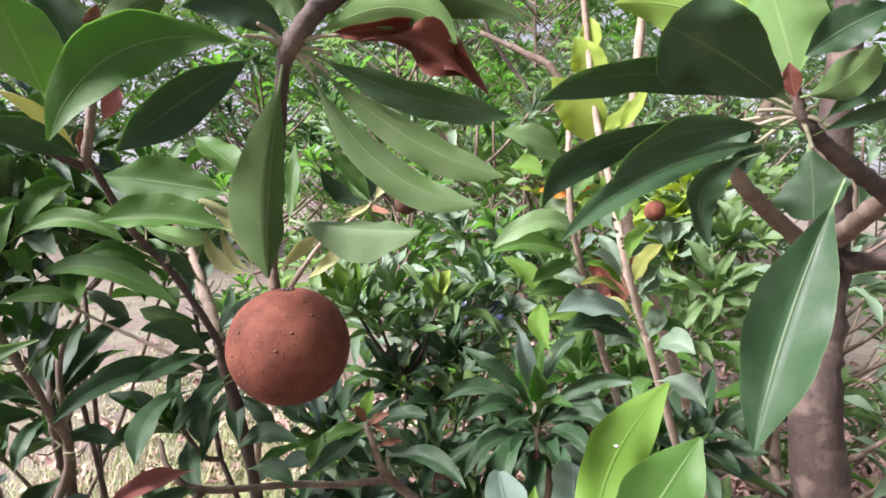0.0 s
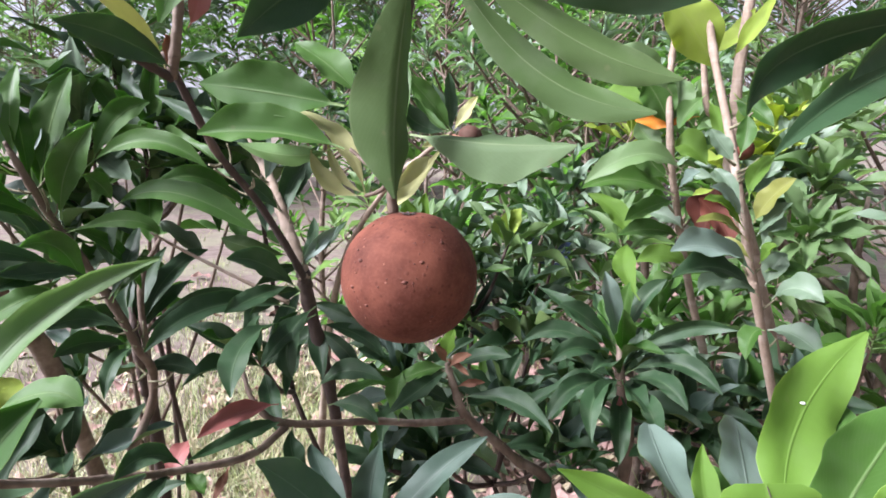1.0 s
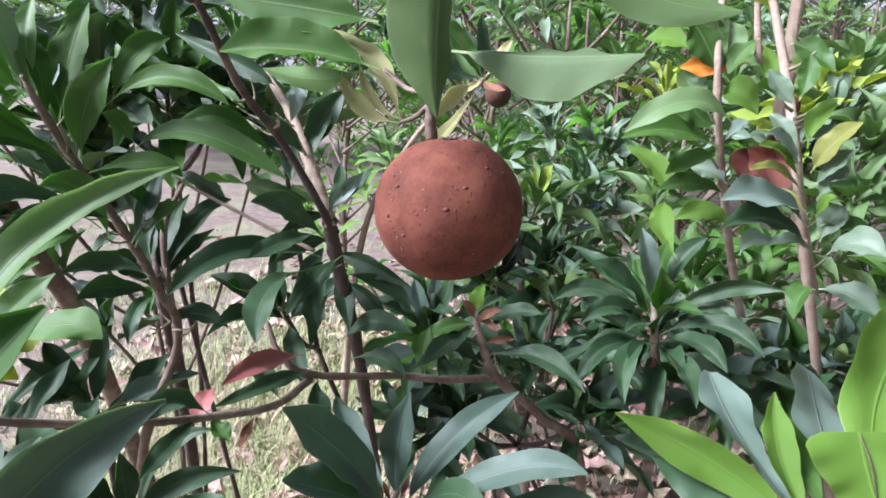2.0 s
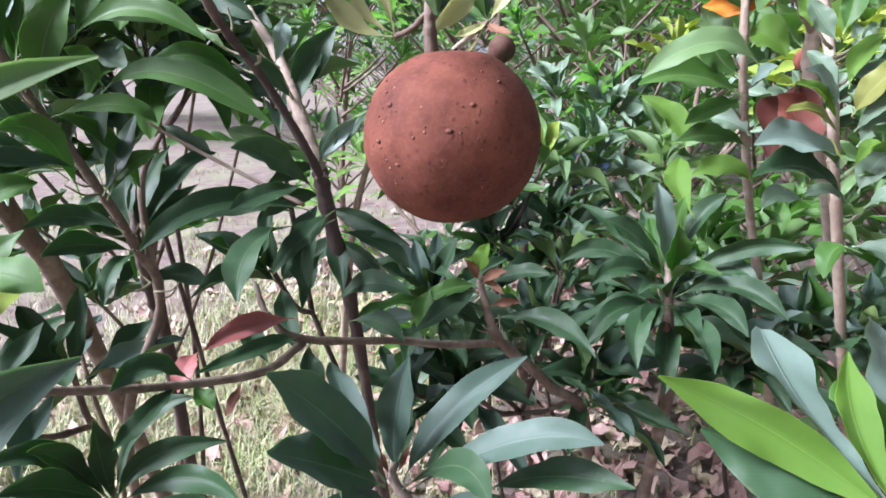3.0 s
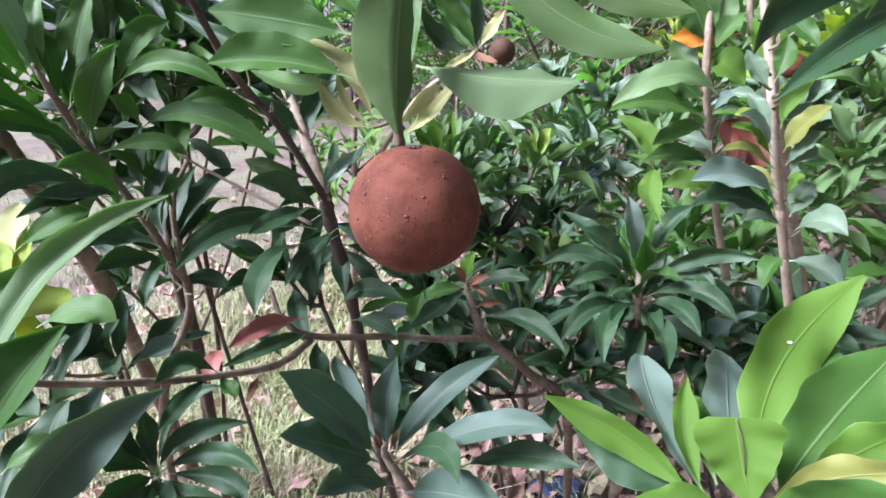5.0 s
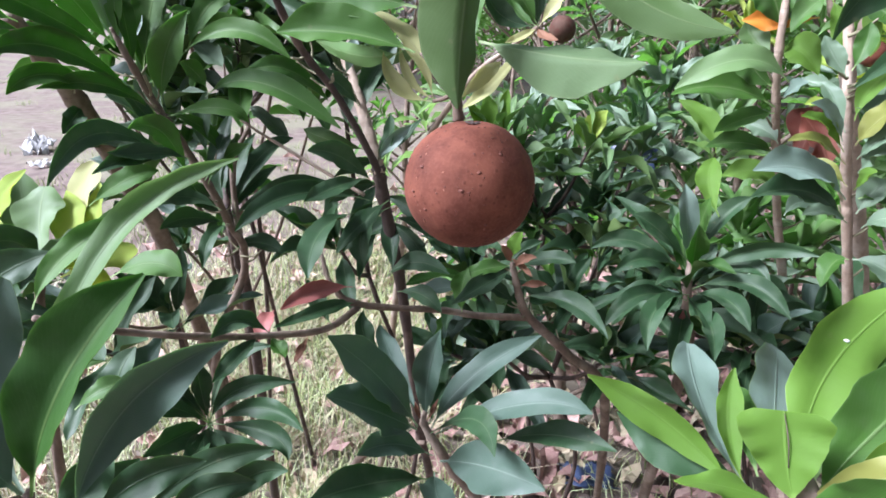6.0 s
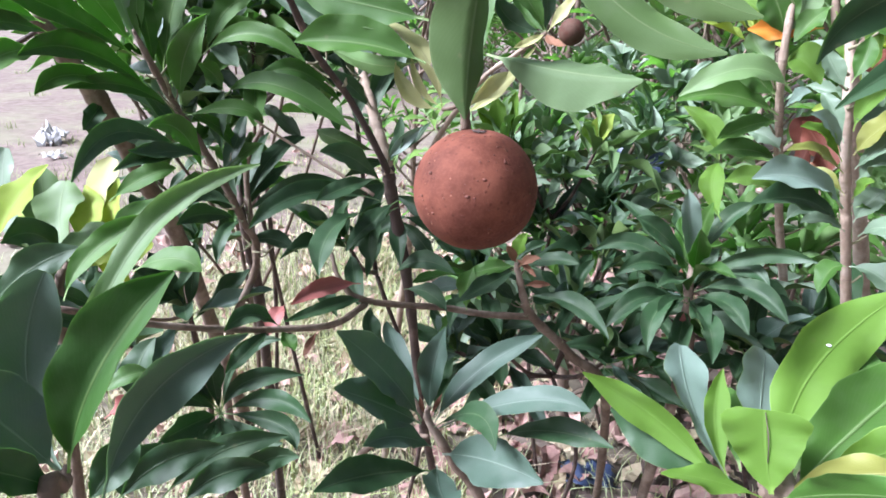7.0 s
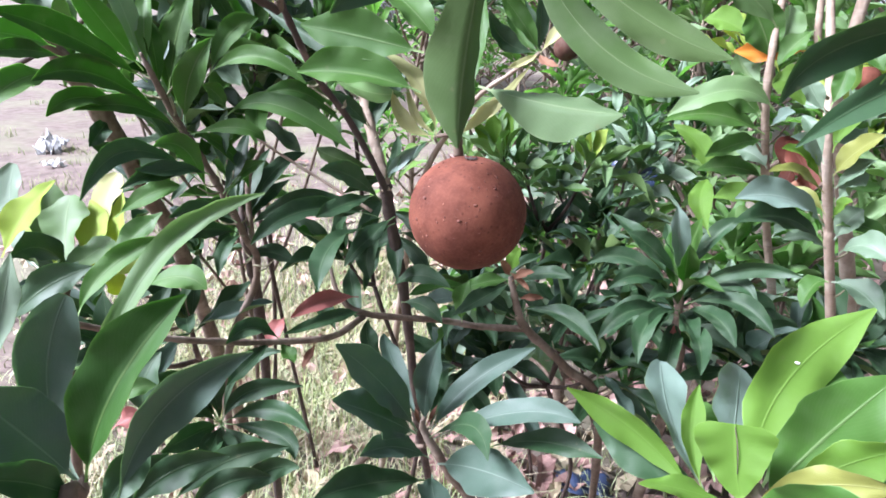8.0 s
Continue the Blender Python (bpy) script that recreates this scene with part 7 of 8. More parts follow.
curved_leaf(mid_lime, "lime", (-0.146, 0.967, 0.736), (-0.141, 0.965, 0.778), (-0.138, 0.961, 0.814), 0.0238, (-0.33, -0.94, -0.04), 0.2, 0.04)
curved_leaf(mid_lime, "lime", (-0.155, 0.965, 0.735), (-0.180, 0.957, 0.766), (-0.198, 0.949, 0.797), 0.0213, (0.61, -0.76, 0.22), 0.2, 0.04)
curved_leaf(mid_lime, "yellow", (-0.006, 1.003, 0.728), (-0.004, 0.999, 0.759), (0.013, 0.993, 0.789), 0.0323, (-0.51, -0.86, 0.01), 0.2, 0.04)
curved_leaf(mid_lime, "lime", (-0.010, 1.003, 0.727), (-0.019, 0.999, 0.755), (-0.028, 0.992, 0.778), 0.0213, (-0.29, -0.91, -0.30), 0.2, 0.04)
curved_leaf(mid_lime, "satin", (-0.108, 0.994, 0.701), (-0.097, 0.990, 0.727), (-0.077, 0.985, 0.746), 0.0204, (-0.47, -0.87, 0.16), 0.2, 0.04)
back_bright = thing("sapodilla_tree", "young sapodilla sapling with upright pale green shoots", "tree", (0.300, 1.750, 0.000))
limb("trunk", back_bright, [(0.300, 1.750, -0.020), (0.246, 1.729, 0.316), (0.232, 1.697, 0.632)], [0.0042, 0.0036, 0.0032], BARK_PALE)
limb("branch", back_bright, [(0.232, 1.697, 0.632), (0.178, 1.668, 0.761), (0.124, 1.639, 0.921)], [0.0036, 0.0030, 0.0024], BARK_PALE)
rosette(back_bright, "spring", (0.124, 1.639, 0.921), (-0.35, -0.33, 1.62), 16, 0.130, 0.029, 1090)
limb("branch", back_bright, [(0.232, 1.697, 0.632), (0.247, 1.807, 0.801), (0.262, 1.918, 1.000)], [0.0036, 0.0030, 0.0024], BARK_PALE)
rosette(back_bright, "spring", (0.262, 1.918, 1.000), (0.07, 0.36, 1.56), 16, 0.140, 0.031, 1115)
limb("branch", back_bright, [(0.232, 1.697, 0.632), (0.292, 1.697, 0.763), (0.351, 1.698, 0.924)], [0.0036, 0.0030, 0.0024], BARK_PALE)
rosette(back_bright, "yellow", (0.351, 1.698, 0.924), (0.37, -0.15, 1.63), 16, 0.130, 0.029, 1250)
limb("branch", back_bright, [(0.232, 1.697, 0.632), (0.136, 1.597, 0.710), (0.040, 1.498, 0.819)], [0.0036, 0.0030, 0.0024], BARK_PALE)
rosette(back_bright, "satin", (0.040, 1.498, 0.819), (-0.58, -0.74, 1.26), 15, 0.119, 0.026, 1110)
limb("branch", back_bright, [(0.232, 1.697, 0.632), (0.195, 1.564, 0.689), (0.157, 1.432, 0.776)], [0.0036, 0.0030, 0.0024], BARK_PALE)
rosette(back_bright, "satin", (0.157, 1.432, 0.776), (-0.24, -1.00, 1.16), 15, 0.119, 0.026, 1250)
limb("branch", back_bright, [(0.232, 1.697, 0.632), (0.235, 1.503, 0.667), (0.238, 1.309, 0.732)], [0.0036, 0.0030, 0.0024], BARK_PALE)
rosette(back_bright, "spring", (0.238, 1.309, 0.732), (0.01, -1.12, 0.95), 15, 0.119, 0.026, 1390)
limb("branch", back_bright, [(0.232, 1.697, 0.632), (0.187, 1.915, 0.822), (0.141, 2.133, 1.043)], [0.0036, 0.0030, 0.0024], BARK_PALE)
rosette(back_bright, "spring", (0.141, 2.133, 1.043), (-0.15, 0.57, 1.38), 16, 0.140, 0.031, 1010)
back_right = thing("sapodilla_tree", "young sapodilla sapling with pale green shoots", "tree", (0.750, 1.450, 0.000))
limb("trunk", back_right, [(0.750, 1.450, -0.020), (0.640, 1.406, 0.325), (0.598, 1.341, 0.650)], [0.0042, 0.0036, 0.0032], BARK_PALE)
limb("branch", back_right, [(0.598, 1.341, 0.650), (0.538, 1.339, 0.769), (0.477, 1.336, 0.919)], [0.0036, 0.0030, 0.0024], BARK_PALE)
rosette(back_right, "spring", (0.477, 1.336, 0.919), (-0.41, -0.17, 1.61), 16, 0.130, 0.029, 1460)
limb("branch", back_right, [(0.598, 1.341, 0.650), (0.558, 1.274, 0.740), (0.518, 1.206, 0.860)], [0.0036, 0.0030, 0.0024], BARK_PALE)
rosette(back_right, "satin", (0.518, 1.206, 0.860), (-0.31, -0.67, 1.50), 16, 0.130, 0.029, 1620)
limb("branch", back_right, [(0.598, 1.341, 0.650), (0.589, 1.312, 0.782), (0.579, 1.283, 0.944)], [0.0036, 0.0030, 0.0024], BARK_PALE)
rosette(back_right, "spring", (0.579, 1.283, 0.944), (-0.06, -0.34, 1.68), 16, 0.130, 0.029, 1570)
limb("branch", back_right, [(0.598, 1.341, 0.650), (0.523, 1.263, 0.708), (0.448, 1.184, 0.796)], [0.0036, 0.0030, 0.0024], BARK_PALE)
rosette(back_right, "satin", (0.448, 1.184, 0.796), (-0.57, -0.75, 1.26), 16, 0.130, 0.029, 1610)
limb("branch", back_right, [(0.598, 1.341, 0.650), (0.542, 1.193, 0.685), (0.485, 1.046, 0.750)], [0.0036, 0.0030, 0.0024], BARK_PALE)
rosette(back_right, "spring", (0.485, 1.046, 0.750), (-0.34, -1.04, 1.00), 16, 0.119, 0.026, 1800)
limb("branch", back_right, [(0.598, 1.341, 0.650), (0.536, 1.395, 0.739), (0.473, 1.448, 0.859)], [0.0036, 0.0030, 0.0024], BARK_PALE)
rosette(back_right, "satin", (0.473, 1.448, 0.859), (-0.47, 0.25, 1.49), 16, 0.130, 0.029, 1460)
limb("branch", back_right, [(0.598, 1.341, 0.650), (0.558, 1.301, 0.767), (0.518, 1.261, 0.915)], [0.0036, 0.0030, 0.0024], BARK_PALE)
rosette(back_right, "yellow", (0.518, 1.261, 0.915), (-0.28, -0.43, 1.62), 16, 0.130, 0.029, 1540)
limb("branch", back_right, [(0.598, 1.341, 0.650), (0.568, 1.238, 0.719), (0.539, 1.136, 0.818)], [0.0036, 0.0030, 0.0024], BARK_PALE)
rosette(back_right, "spring", (0.539, 1.136, 0.818), (-0.22, -0.90, 1.32), 16, 0.130, 0.029, 1730)
limb("branch", back_right, [(0.598, 1.341, 0.650), (0.538, 1.284, 0.735), (0.477, 1.227, 0.850)], [0.0036, 0.0030, 0.0024], BARK_PALE)
rosette(back_right, "yellow", (0.477, 1.227, 0.850), (-0.47, -0.59, 1.47), 16, 0.130, 0.029, 1570)
limb("branch", back_right, [(0.598, 1.341, 0.650), (0.526, 1.450, 0.787), (0.455, 1.559, 0.954)], [0.0036, 0.0030, 0.0024], BARK_PALE)
rosette(back_right, "spring", (0.455, 1.559, 0.954), (-0.36, 0.39, 1.46), 16, 0.140, 0.031, 1340)

# dense saplings on the left
west_a = thing("sapodilla_tree", "sapodilla sapling with dark crowded leaves", "tree", (-0.270, 0.860, 0.000))
limb("trunk", west_a, [(-0.270, 0.860, -0.020), (-0.230, 0.824, 0.283), (-0.293, 0.769, 0.566)], [0.0042, 0.0036, 0.0032], BARK_DARK_SHADED)
limb("branch", west_a, [(-0.293, 0.769, 0.566), (-0.288, 0.704, 0.601), (-0.283, 0.639, 0.666)], [0.0036, 0.0030, 0.0024], BARK_DARK_SHADED)
rosette(west_a, "mature", (-0.283, 0.639, 0.666), (0.06, -0.94, 1.31), 9, 0.097, 0.022, 1060)
limb("branch", west_a, [(-0.293, 0.769, 0.566), (-0.313, 0.774, 0.692), (-0.333, 0.779, 0.848)], [0.0036, 0.0030, 0.0024], BARK_DARK_SHADED)
rosette(west_a, "satin", (-0.333, 0.779, 0.848), (-0.14, -0.12, 1.69), 16, 0.119, 0.026, 770)
west_b = thing("sapodilla_tree", "sapodilla sapling with dark crowded leaves", "tree", (-0.550, 0.720, 0.000))
limb("trunk", west_b, [(-0.550, 0.720, -0.020), (-0.518, 0.671, 0.252), (-0.470, 0.598, 0.503)], [0.0042, 0.0036, 0.0032], BARK_DARK_SHADED)
limb("branch", west_b, [(-0.470, 0.598, 0.503), (-0.451, 0.569, 0.538), (-0.432, 0.541, 0.603)], [0.0036, 0.0030, 0.0024], BARK_DARK_SHADED)
rosette(west_b, "mature", (-0.432, 0.541, 0.603), (0.31, -0.62, 1.52), 9, 0.097, 0.022, 895)
limb("branch", west_b, [(-0.470, 0.598, 0.503), (-0.456, 0.522, 0.543), (-0.441, 0.446, 0.612)], [0.0036, 0.0030, 0.0024], BARK_DARK_SHADED)
rosette(west_b, "mature", (-0.441, 0.446, 0.612), (0.15, -0.95, 1.27), 10, 0.097, 0.022, 830)
west_c = thing("sapodilla_tree", "tall sapodilla sapling with dark crowded leaves", "tree", (-0.620, 1.000, 0.000))
limb("trunk", west_c, [(-0.620, 1.000, -0.020), (-0.560, 0.939, 0.387), (-0.511, 0.847, 0.774)], [0.0042, 0.0036, 0.0032], BARK_DARK_SHADED)
limb("branch", west_c, [(-0.511, 0.847, 0.774), (-0.454, 0.800, 0.809), (-0.396, 0.752, 0.874)], [0.0036, 0.0030, 0.0024], BARK_DARK_SHADED)
rosette(west_c, "mature", (-0.396, 0.752, 0.874), (0.64, -0.68, 1.26), 17, 0.119, 0.026, 635)
limb("branch", west_c, [(-0.511, 0.847, 0.774), (-0.466, 0.770, 0.816), (-0.421, 0.693, 0.888)], [0.0036, 0.0030, 0.0024], BARK_DARK_SHADED)
rosette(west_c, "fresh", (-0.421, 0.693, 0.888), (0.43, -0.88, 1.24), 16, 0.119, 0.026, 540)
limb("branch", west_c, [(-0.511, 0.847, 0.774), (-0.461, 0.853, 0.837), (-0.410, 0.859, 0.930)], [0.0036, 0.0030, 0.0024], BARK_DARK_SHADED)
rosette(west_c, "fresh", (-0.410, 0.859, 0.930), (0.55, -0.09, 1.54), 17, 0.119, 0.026, 600)
limb("branch", west_c, [(-0.511, 0.847, 0.774), (-0.503, 0.770, 0.826), (-0.495, 0.693, 0.909)], [0.0036, 0.0030, 0.0024], BARK_DARK_SHADED)
rosette(west_c, "satin", (-0.495, 0.693, 0.909), (0.08, -0.90, 1.36), 17, 0.119, 0.026, 400)
limb("branch", west_c, [(-0.511, 0.847, 0.774), (-0.493, 0.789, 0.862), (-0.474, 0.730, 0.981)], [0.0036, 0.0030, 0.0024], BARK_DARK_SHADED)
rosette(west_c, "mature", (-0.474, 0.730, 0.981), (0.15, -0.64, 1.56), 17, 0.119, 0.026, 340)
west_d = thing("sapodilla_tree", "sapodilla sapling with dark crowded leaves", "tree", (-1.150, 0.620, 0.000))
limb("trunk", west_d, [(-1.150, 0.620, -0.020), (-1.064, 0.623, 0.411), (-0.823, 0.627, 0.821)], [0.0042, 0.0036, 0.0032], BARK_DARK_SHADED)
limb("branch", west_d, [(-0.823, 0.627, 0.821), (-0.717, 0.645, 0.856), (-0.610, 0.663, 0.921)], [0.0036, 0.0030, 0.0024], BARK_DARK_SHADED)
rosette(west_d, "fresh", (-0.610, 0.663, 0.921), (0.90, -0.00, 1.12), 16, 0.119, 0.026, 190)
limb("branch", west_d, [(-0.823, 0.627, 0.821), (-0.712, 0.614, 0.878), (-0.601, 0.601, 0.964)], [0.0036, 0.0030, 0.0024], BARK_DARK_SHADED)
rosette(west_d, "satin", (-0.601, 0.601, 0.964), (0.84, -0.25, 1.24), 17, 0.119, 0.026, 30)
west_e = thing("sapodilla_tree", "sapodilla sapling with dark crowded leaves", "tree", (-0.480, 0.950, 0.000))
limb("trunk", west_e, [(-0.480, 0.950, -0.020), (-0.501, 0.885, 0.339), (-0.491, 0.786, 0.677)], [0.0042, 0.0036, 0.0032], BARK_DARK_SHADED)
limb("branch", west_e, [(-0.491, 0.786, 0.677), (-0.497, 0.738, 0.736), (-0.502, 0.689, 0.825)], [0.0036, 0.0030, 0.0024], BARK_DARK_SHADED)
rosette(west_e, "mature", (-0.502, 0.689, 0.825), (-0.07, -0.70, 1.53), 12, 0.108, 0.024, 240)
limb("branch", west_e, [(-0.491, 0.786, 0.677), (-0.485, 0.744, 0.714), (-0.480, 0.703, 0.780)], [0.0036, 0.0030, 0.0024], BARK_DARK_SHADED)
rosette(west_e, "fresh", (-0.480, 0.703, 0.780), (0.08, -0.78, 1.47), 12, 0.108, 0.024, 390)
limb("branch", west_e, [(-0.491, 0.786, 0.677), (-0.492, 0.712, 0.712), (-0.494, 0.638, 0.777)], [0.0036, 0.0030, 0.0024], BARK_DARK_SHADED)
rosette(west_e, "satin", (-0.494, 0.638, 0.777), (-0.02, -0.98, 1.26), 12, 0.108, 0.024, 300)
limb("branch", west_e, [(-0.491, 0.786, 0.677), (-0.503, 0.733, 0.752), (-0.516, 0.679, 0.856)], [0.0036, 0.0030, 0.0024], BARK_DARK_SHADED)
rosette(west_e, "mature", (-0.516, 0.679, 0.856), (-0.12, -0.66, 1.55), 12, 0.108, 0.024, 130)

# leaves beside the forked stem; the pale ones have sky sheen painted in
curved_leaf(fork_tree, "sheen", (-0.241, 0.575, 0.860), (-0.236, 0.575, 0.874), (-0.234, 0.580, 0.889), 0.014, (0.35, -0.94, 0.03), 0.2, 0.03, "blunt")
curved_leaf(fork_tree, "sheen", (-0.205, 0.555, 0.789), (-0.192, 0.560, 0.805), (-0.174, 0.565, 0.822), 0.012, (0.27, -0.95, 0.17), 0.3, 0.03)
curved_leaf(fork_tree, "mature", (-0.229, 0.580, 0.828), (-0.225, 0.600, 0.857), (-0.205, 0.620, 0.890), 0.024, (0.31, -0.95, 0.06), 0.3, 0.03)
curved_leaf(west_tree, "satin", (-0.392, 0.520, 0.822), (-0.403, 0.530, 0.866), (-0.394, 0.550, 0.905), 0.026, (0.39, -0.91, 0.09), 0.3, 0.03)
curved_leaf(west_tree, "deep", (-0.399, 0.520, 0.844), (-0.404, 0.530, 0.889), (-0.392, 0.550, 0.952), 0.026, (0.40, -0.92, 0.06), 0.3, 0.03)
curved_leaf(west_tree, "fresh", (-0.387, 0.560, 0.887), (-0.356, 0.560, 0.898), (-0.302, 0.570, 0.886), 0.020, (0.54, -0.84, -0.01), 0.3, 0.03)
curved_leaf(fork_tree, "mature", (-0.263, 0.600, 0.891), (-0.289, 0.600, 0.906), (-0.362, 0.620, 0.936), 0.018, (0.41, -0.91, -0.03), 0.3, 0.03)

# further saplings that close the gaps on the west side
west_f = thing("sapodilla_tree", "sapodilla sapling with slim dark leaves", "tree", (-0.655, 0.980, 0.000))
limb("trunk", west_f, [(-0.655, 0.980, -0.020), (-0.615, 0.950, 0.258), (-0.615, 0.920, 0.516)], [0.0050, 0.0042, 0.0034], BARK)
limb("branch", west_f, [(-0.615, 0.920, 0.516), (-0.696, 0.880, 0.667), (-0.778, 0.820, 0.859)], [0.0034, 0.0028, 0.0022], BARK)
rosette(west_f, "fresh", (-0.778, 0.820, 0.859), (-0.21, -0.48, 1.24), 11, 0.108, 0.025, 900, droop=0.22)
limb("branch", west_f, [(-0.615, 0.920, 0.516), (-0.588, 0.870, 0.683), (-0.561, 0.800, 0.891)], [0.0034, 0.0028, 0.0022], BARK)
rosette(west_f, "fresh", (-0.561, 0.800, 0.891), (0.07, -0.50, 1.27), 12, 0.108, 0.025, 901, droop=0.22)
limb("branch", west_f, [(-0.615, 0.920, 0.516), (-0.543, 0.860, 0.646), (-0.472, 0.780, 0.817)], [0.0034, 0.0028, 0.0022], BARK)
rosette(west_f, "satin", (-0.472, 0.780, 0.817), (0.20, -0.54, 1.22), 13, 0.108, 0.025, 902, droop=0.22)
limb("branch", west_f, [(-0.615, 0.920, 0.516), (-0.533, 0.900, 0.678), (-0.452, 0.860, 0.880)], [0.0034, 0.0028, 0.0022], BARK)
rosette(west_f, "mature", (-0.452, 0.860, 0.880), (0.20, -0.42, 1.25), 11, 0.108, 0.025, 903, droop=0.22)
limb("branch", west_f, [(-0.615, 0.920, 0.516), (-0.662, 0.890, 0.556), (-0.710, 0.840, 0.636)], [0.0034, 0.0028, 0.0022], BARK)
rosette(west_f, "mature", (-0.710, 0.840, 0.636), (-0.28, -0.58, 1.15), 11, 0.108, 0.025, 904, droop=0.22)
west_g = thing("sapodilla_tree", "sapodilla sapling with slim dark leaves", "tree", (-0.664, 1.020, 0.000))
limb("trunk", west_g, [(-0.664, 1.020, -0.020), (-0.624, 0.990, 0.178), (-0.624, 0.960, 0.356)], [0.0050, 0.0042, 0.0034], BARK)
limb("branch", west_g, [(-0.624, 0.960, 0.356), (-0.604, 0.940, 0.474), (-0.584, 0.900, 0.633)], [0.0034, 0.0028, 0.0022], BARK)
rosette(west_g, "fresh", (-0.584, 0.900, 0.633), (0.07, -0.45, 1.28), 9, 0.108, 0.025, 935, droop=0.22)
limb("branch", west_g, [(-0.624, 0.960, 0.356), (-0.617, 0.890, 0.435), (-0.610, 0.800, 0.555)], [0.0034, 0.0028, 0.0022], BARK)
rosette(west_g, "mature", (-0.610, 0.800, 0.555), (0.03, -0.66, 1.19), 9, 0.108, 0.025, 936, droop=0.22)
limb("branch", west_g, [(-0.624, 0.960, 0.356), (-0.755, 0.890, 0.396), (-0.887, 0.800, 0.476)], [0.0034, 0.0028, 0.0022], BARK)
rosette(west_g, "mature", (-0.887, 0.800, 0.476), (-0.40, -0.59, 0.98), 12, 0.108, 0.025, 937, droop=0.22)
limb("branch", west_g, [(-0.624, 0.960, 0.356), (-0.535, 0.965, 0.546), (-0.446, 0.950, 0.776)], [0.0034, 0.0028, 0.0022], BARK)
rosette(west_g, "fresh", (-0.446, 0.950, 0.776), (0.19, -0.36, 1.26), 11, 0.108, 0.025, 939, droop=0.22)
west_h = thing("sapodilla_tree", "sapodilla sapling with slim dark leaves", "tree", (-0.731, 0.917, 0.000))
limb("trunk", west_h, [(-0.731, 0.917, -0.020), (-0.691, 0.887, 0.188), (-0.691, 0.857, 0.376)], [0.0050, 0.0042, 0.0034], BARK)
limb("branch", west_h, [(-0.691, 0.857, 0.376), (-0.760, 0.913, 0.562), (-0.828, 0.950, 0.788)], [0.0034, 0.0028, 0.0022], BARK)
rosette(west_h, "fresh", (-0.828, 0.950, 0.788), (-0.15, -0.24, 1.26), 12, 0.108, 0.025, 970, droop=0.22)
limb("branch", west_h, [(-0.691, 0.857, 0.376), (-0.665, 0.748, 0.429), (-0.639, 0.620, 0.523)], [0.0034, 0.0028, 0.0022], BARK)
rosette(west_h, "mature", (-0.639, 0.620, 0.523), (0.09, -0.77, 1.06), 10, 0.108, 0.025, 971, droop=0.22)

# bare leaf stalks along the nearer stems
petioles(west_tree, [(-0.359, 0.569, 0.653), (-0.352, 0.539, 0.716), (-0.360, 0.525, 0.758), (-0.378, 0.514, 0.804), (-0.395, 0.509, 0.837), (-0.403, 0.495, 0.876)], 26, 3, 0.022)
petioles(fork_tree, [(-0.206, 0.551, 0.788), (-0.228, 0.527, 0.845), (-0.243, 0.493, 0.885), (-0.249, 0.464, 0.925)], 10, 4)
petioles(fork_tree, [(-0.203, 0.558, 0.775), (-0.226, 0.579, 0.824), (-0.246, 0.599, 0.861), (-0.284, 0.630, 0.904)], 12, 5, 0.018)
petioles(back_stem_tree, [(-0.596, 0.749, 0.557), (-0.581, 0.672, 0.694), (-0.566, 0.607, 0.802), (-0.553, 0.559, 0.860)], 10, 6)
petioles(low_tree, [(-0.006, 0.683, 0.538), (-0.058, 0.658, 0.596), (-0.071, 0.650, 0.626), (-0.082, 0.646, 0.666)], 12, 7)

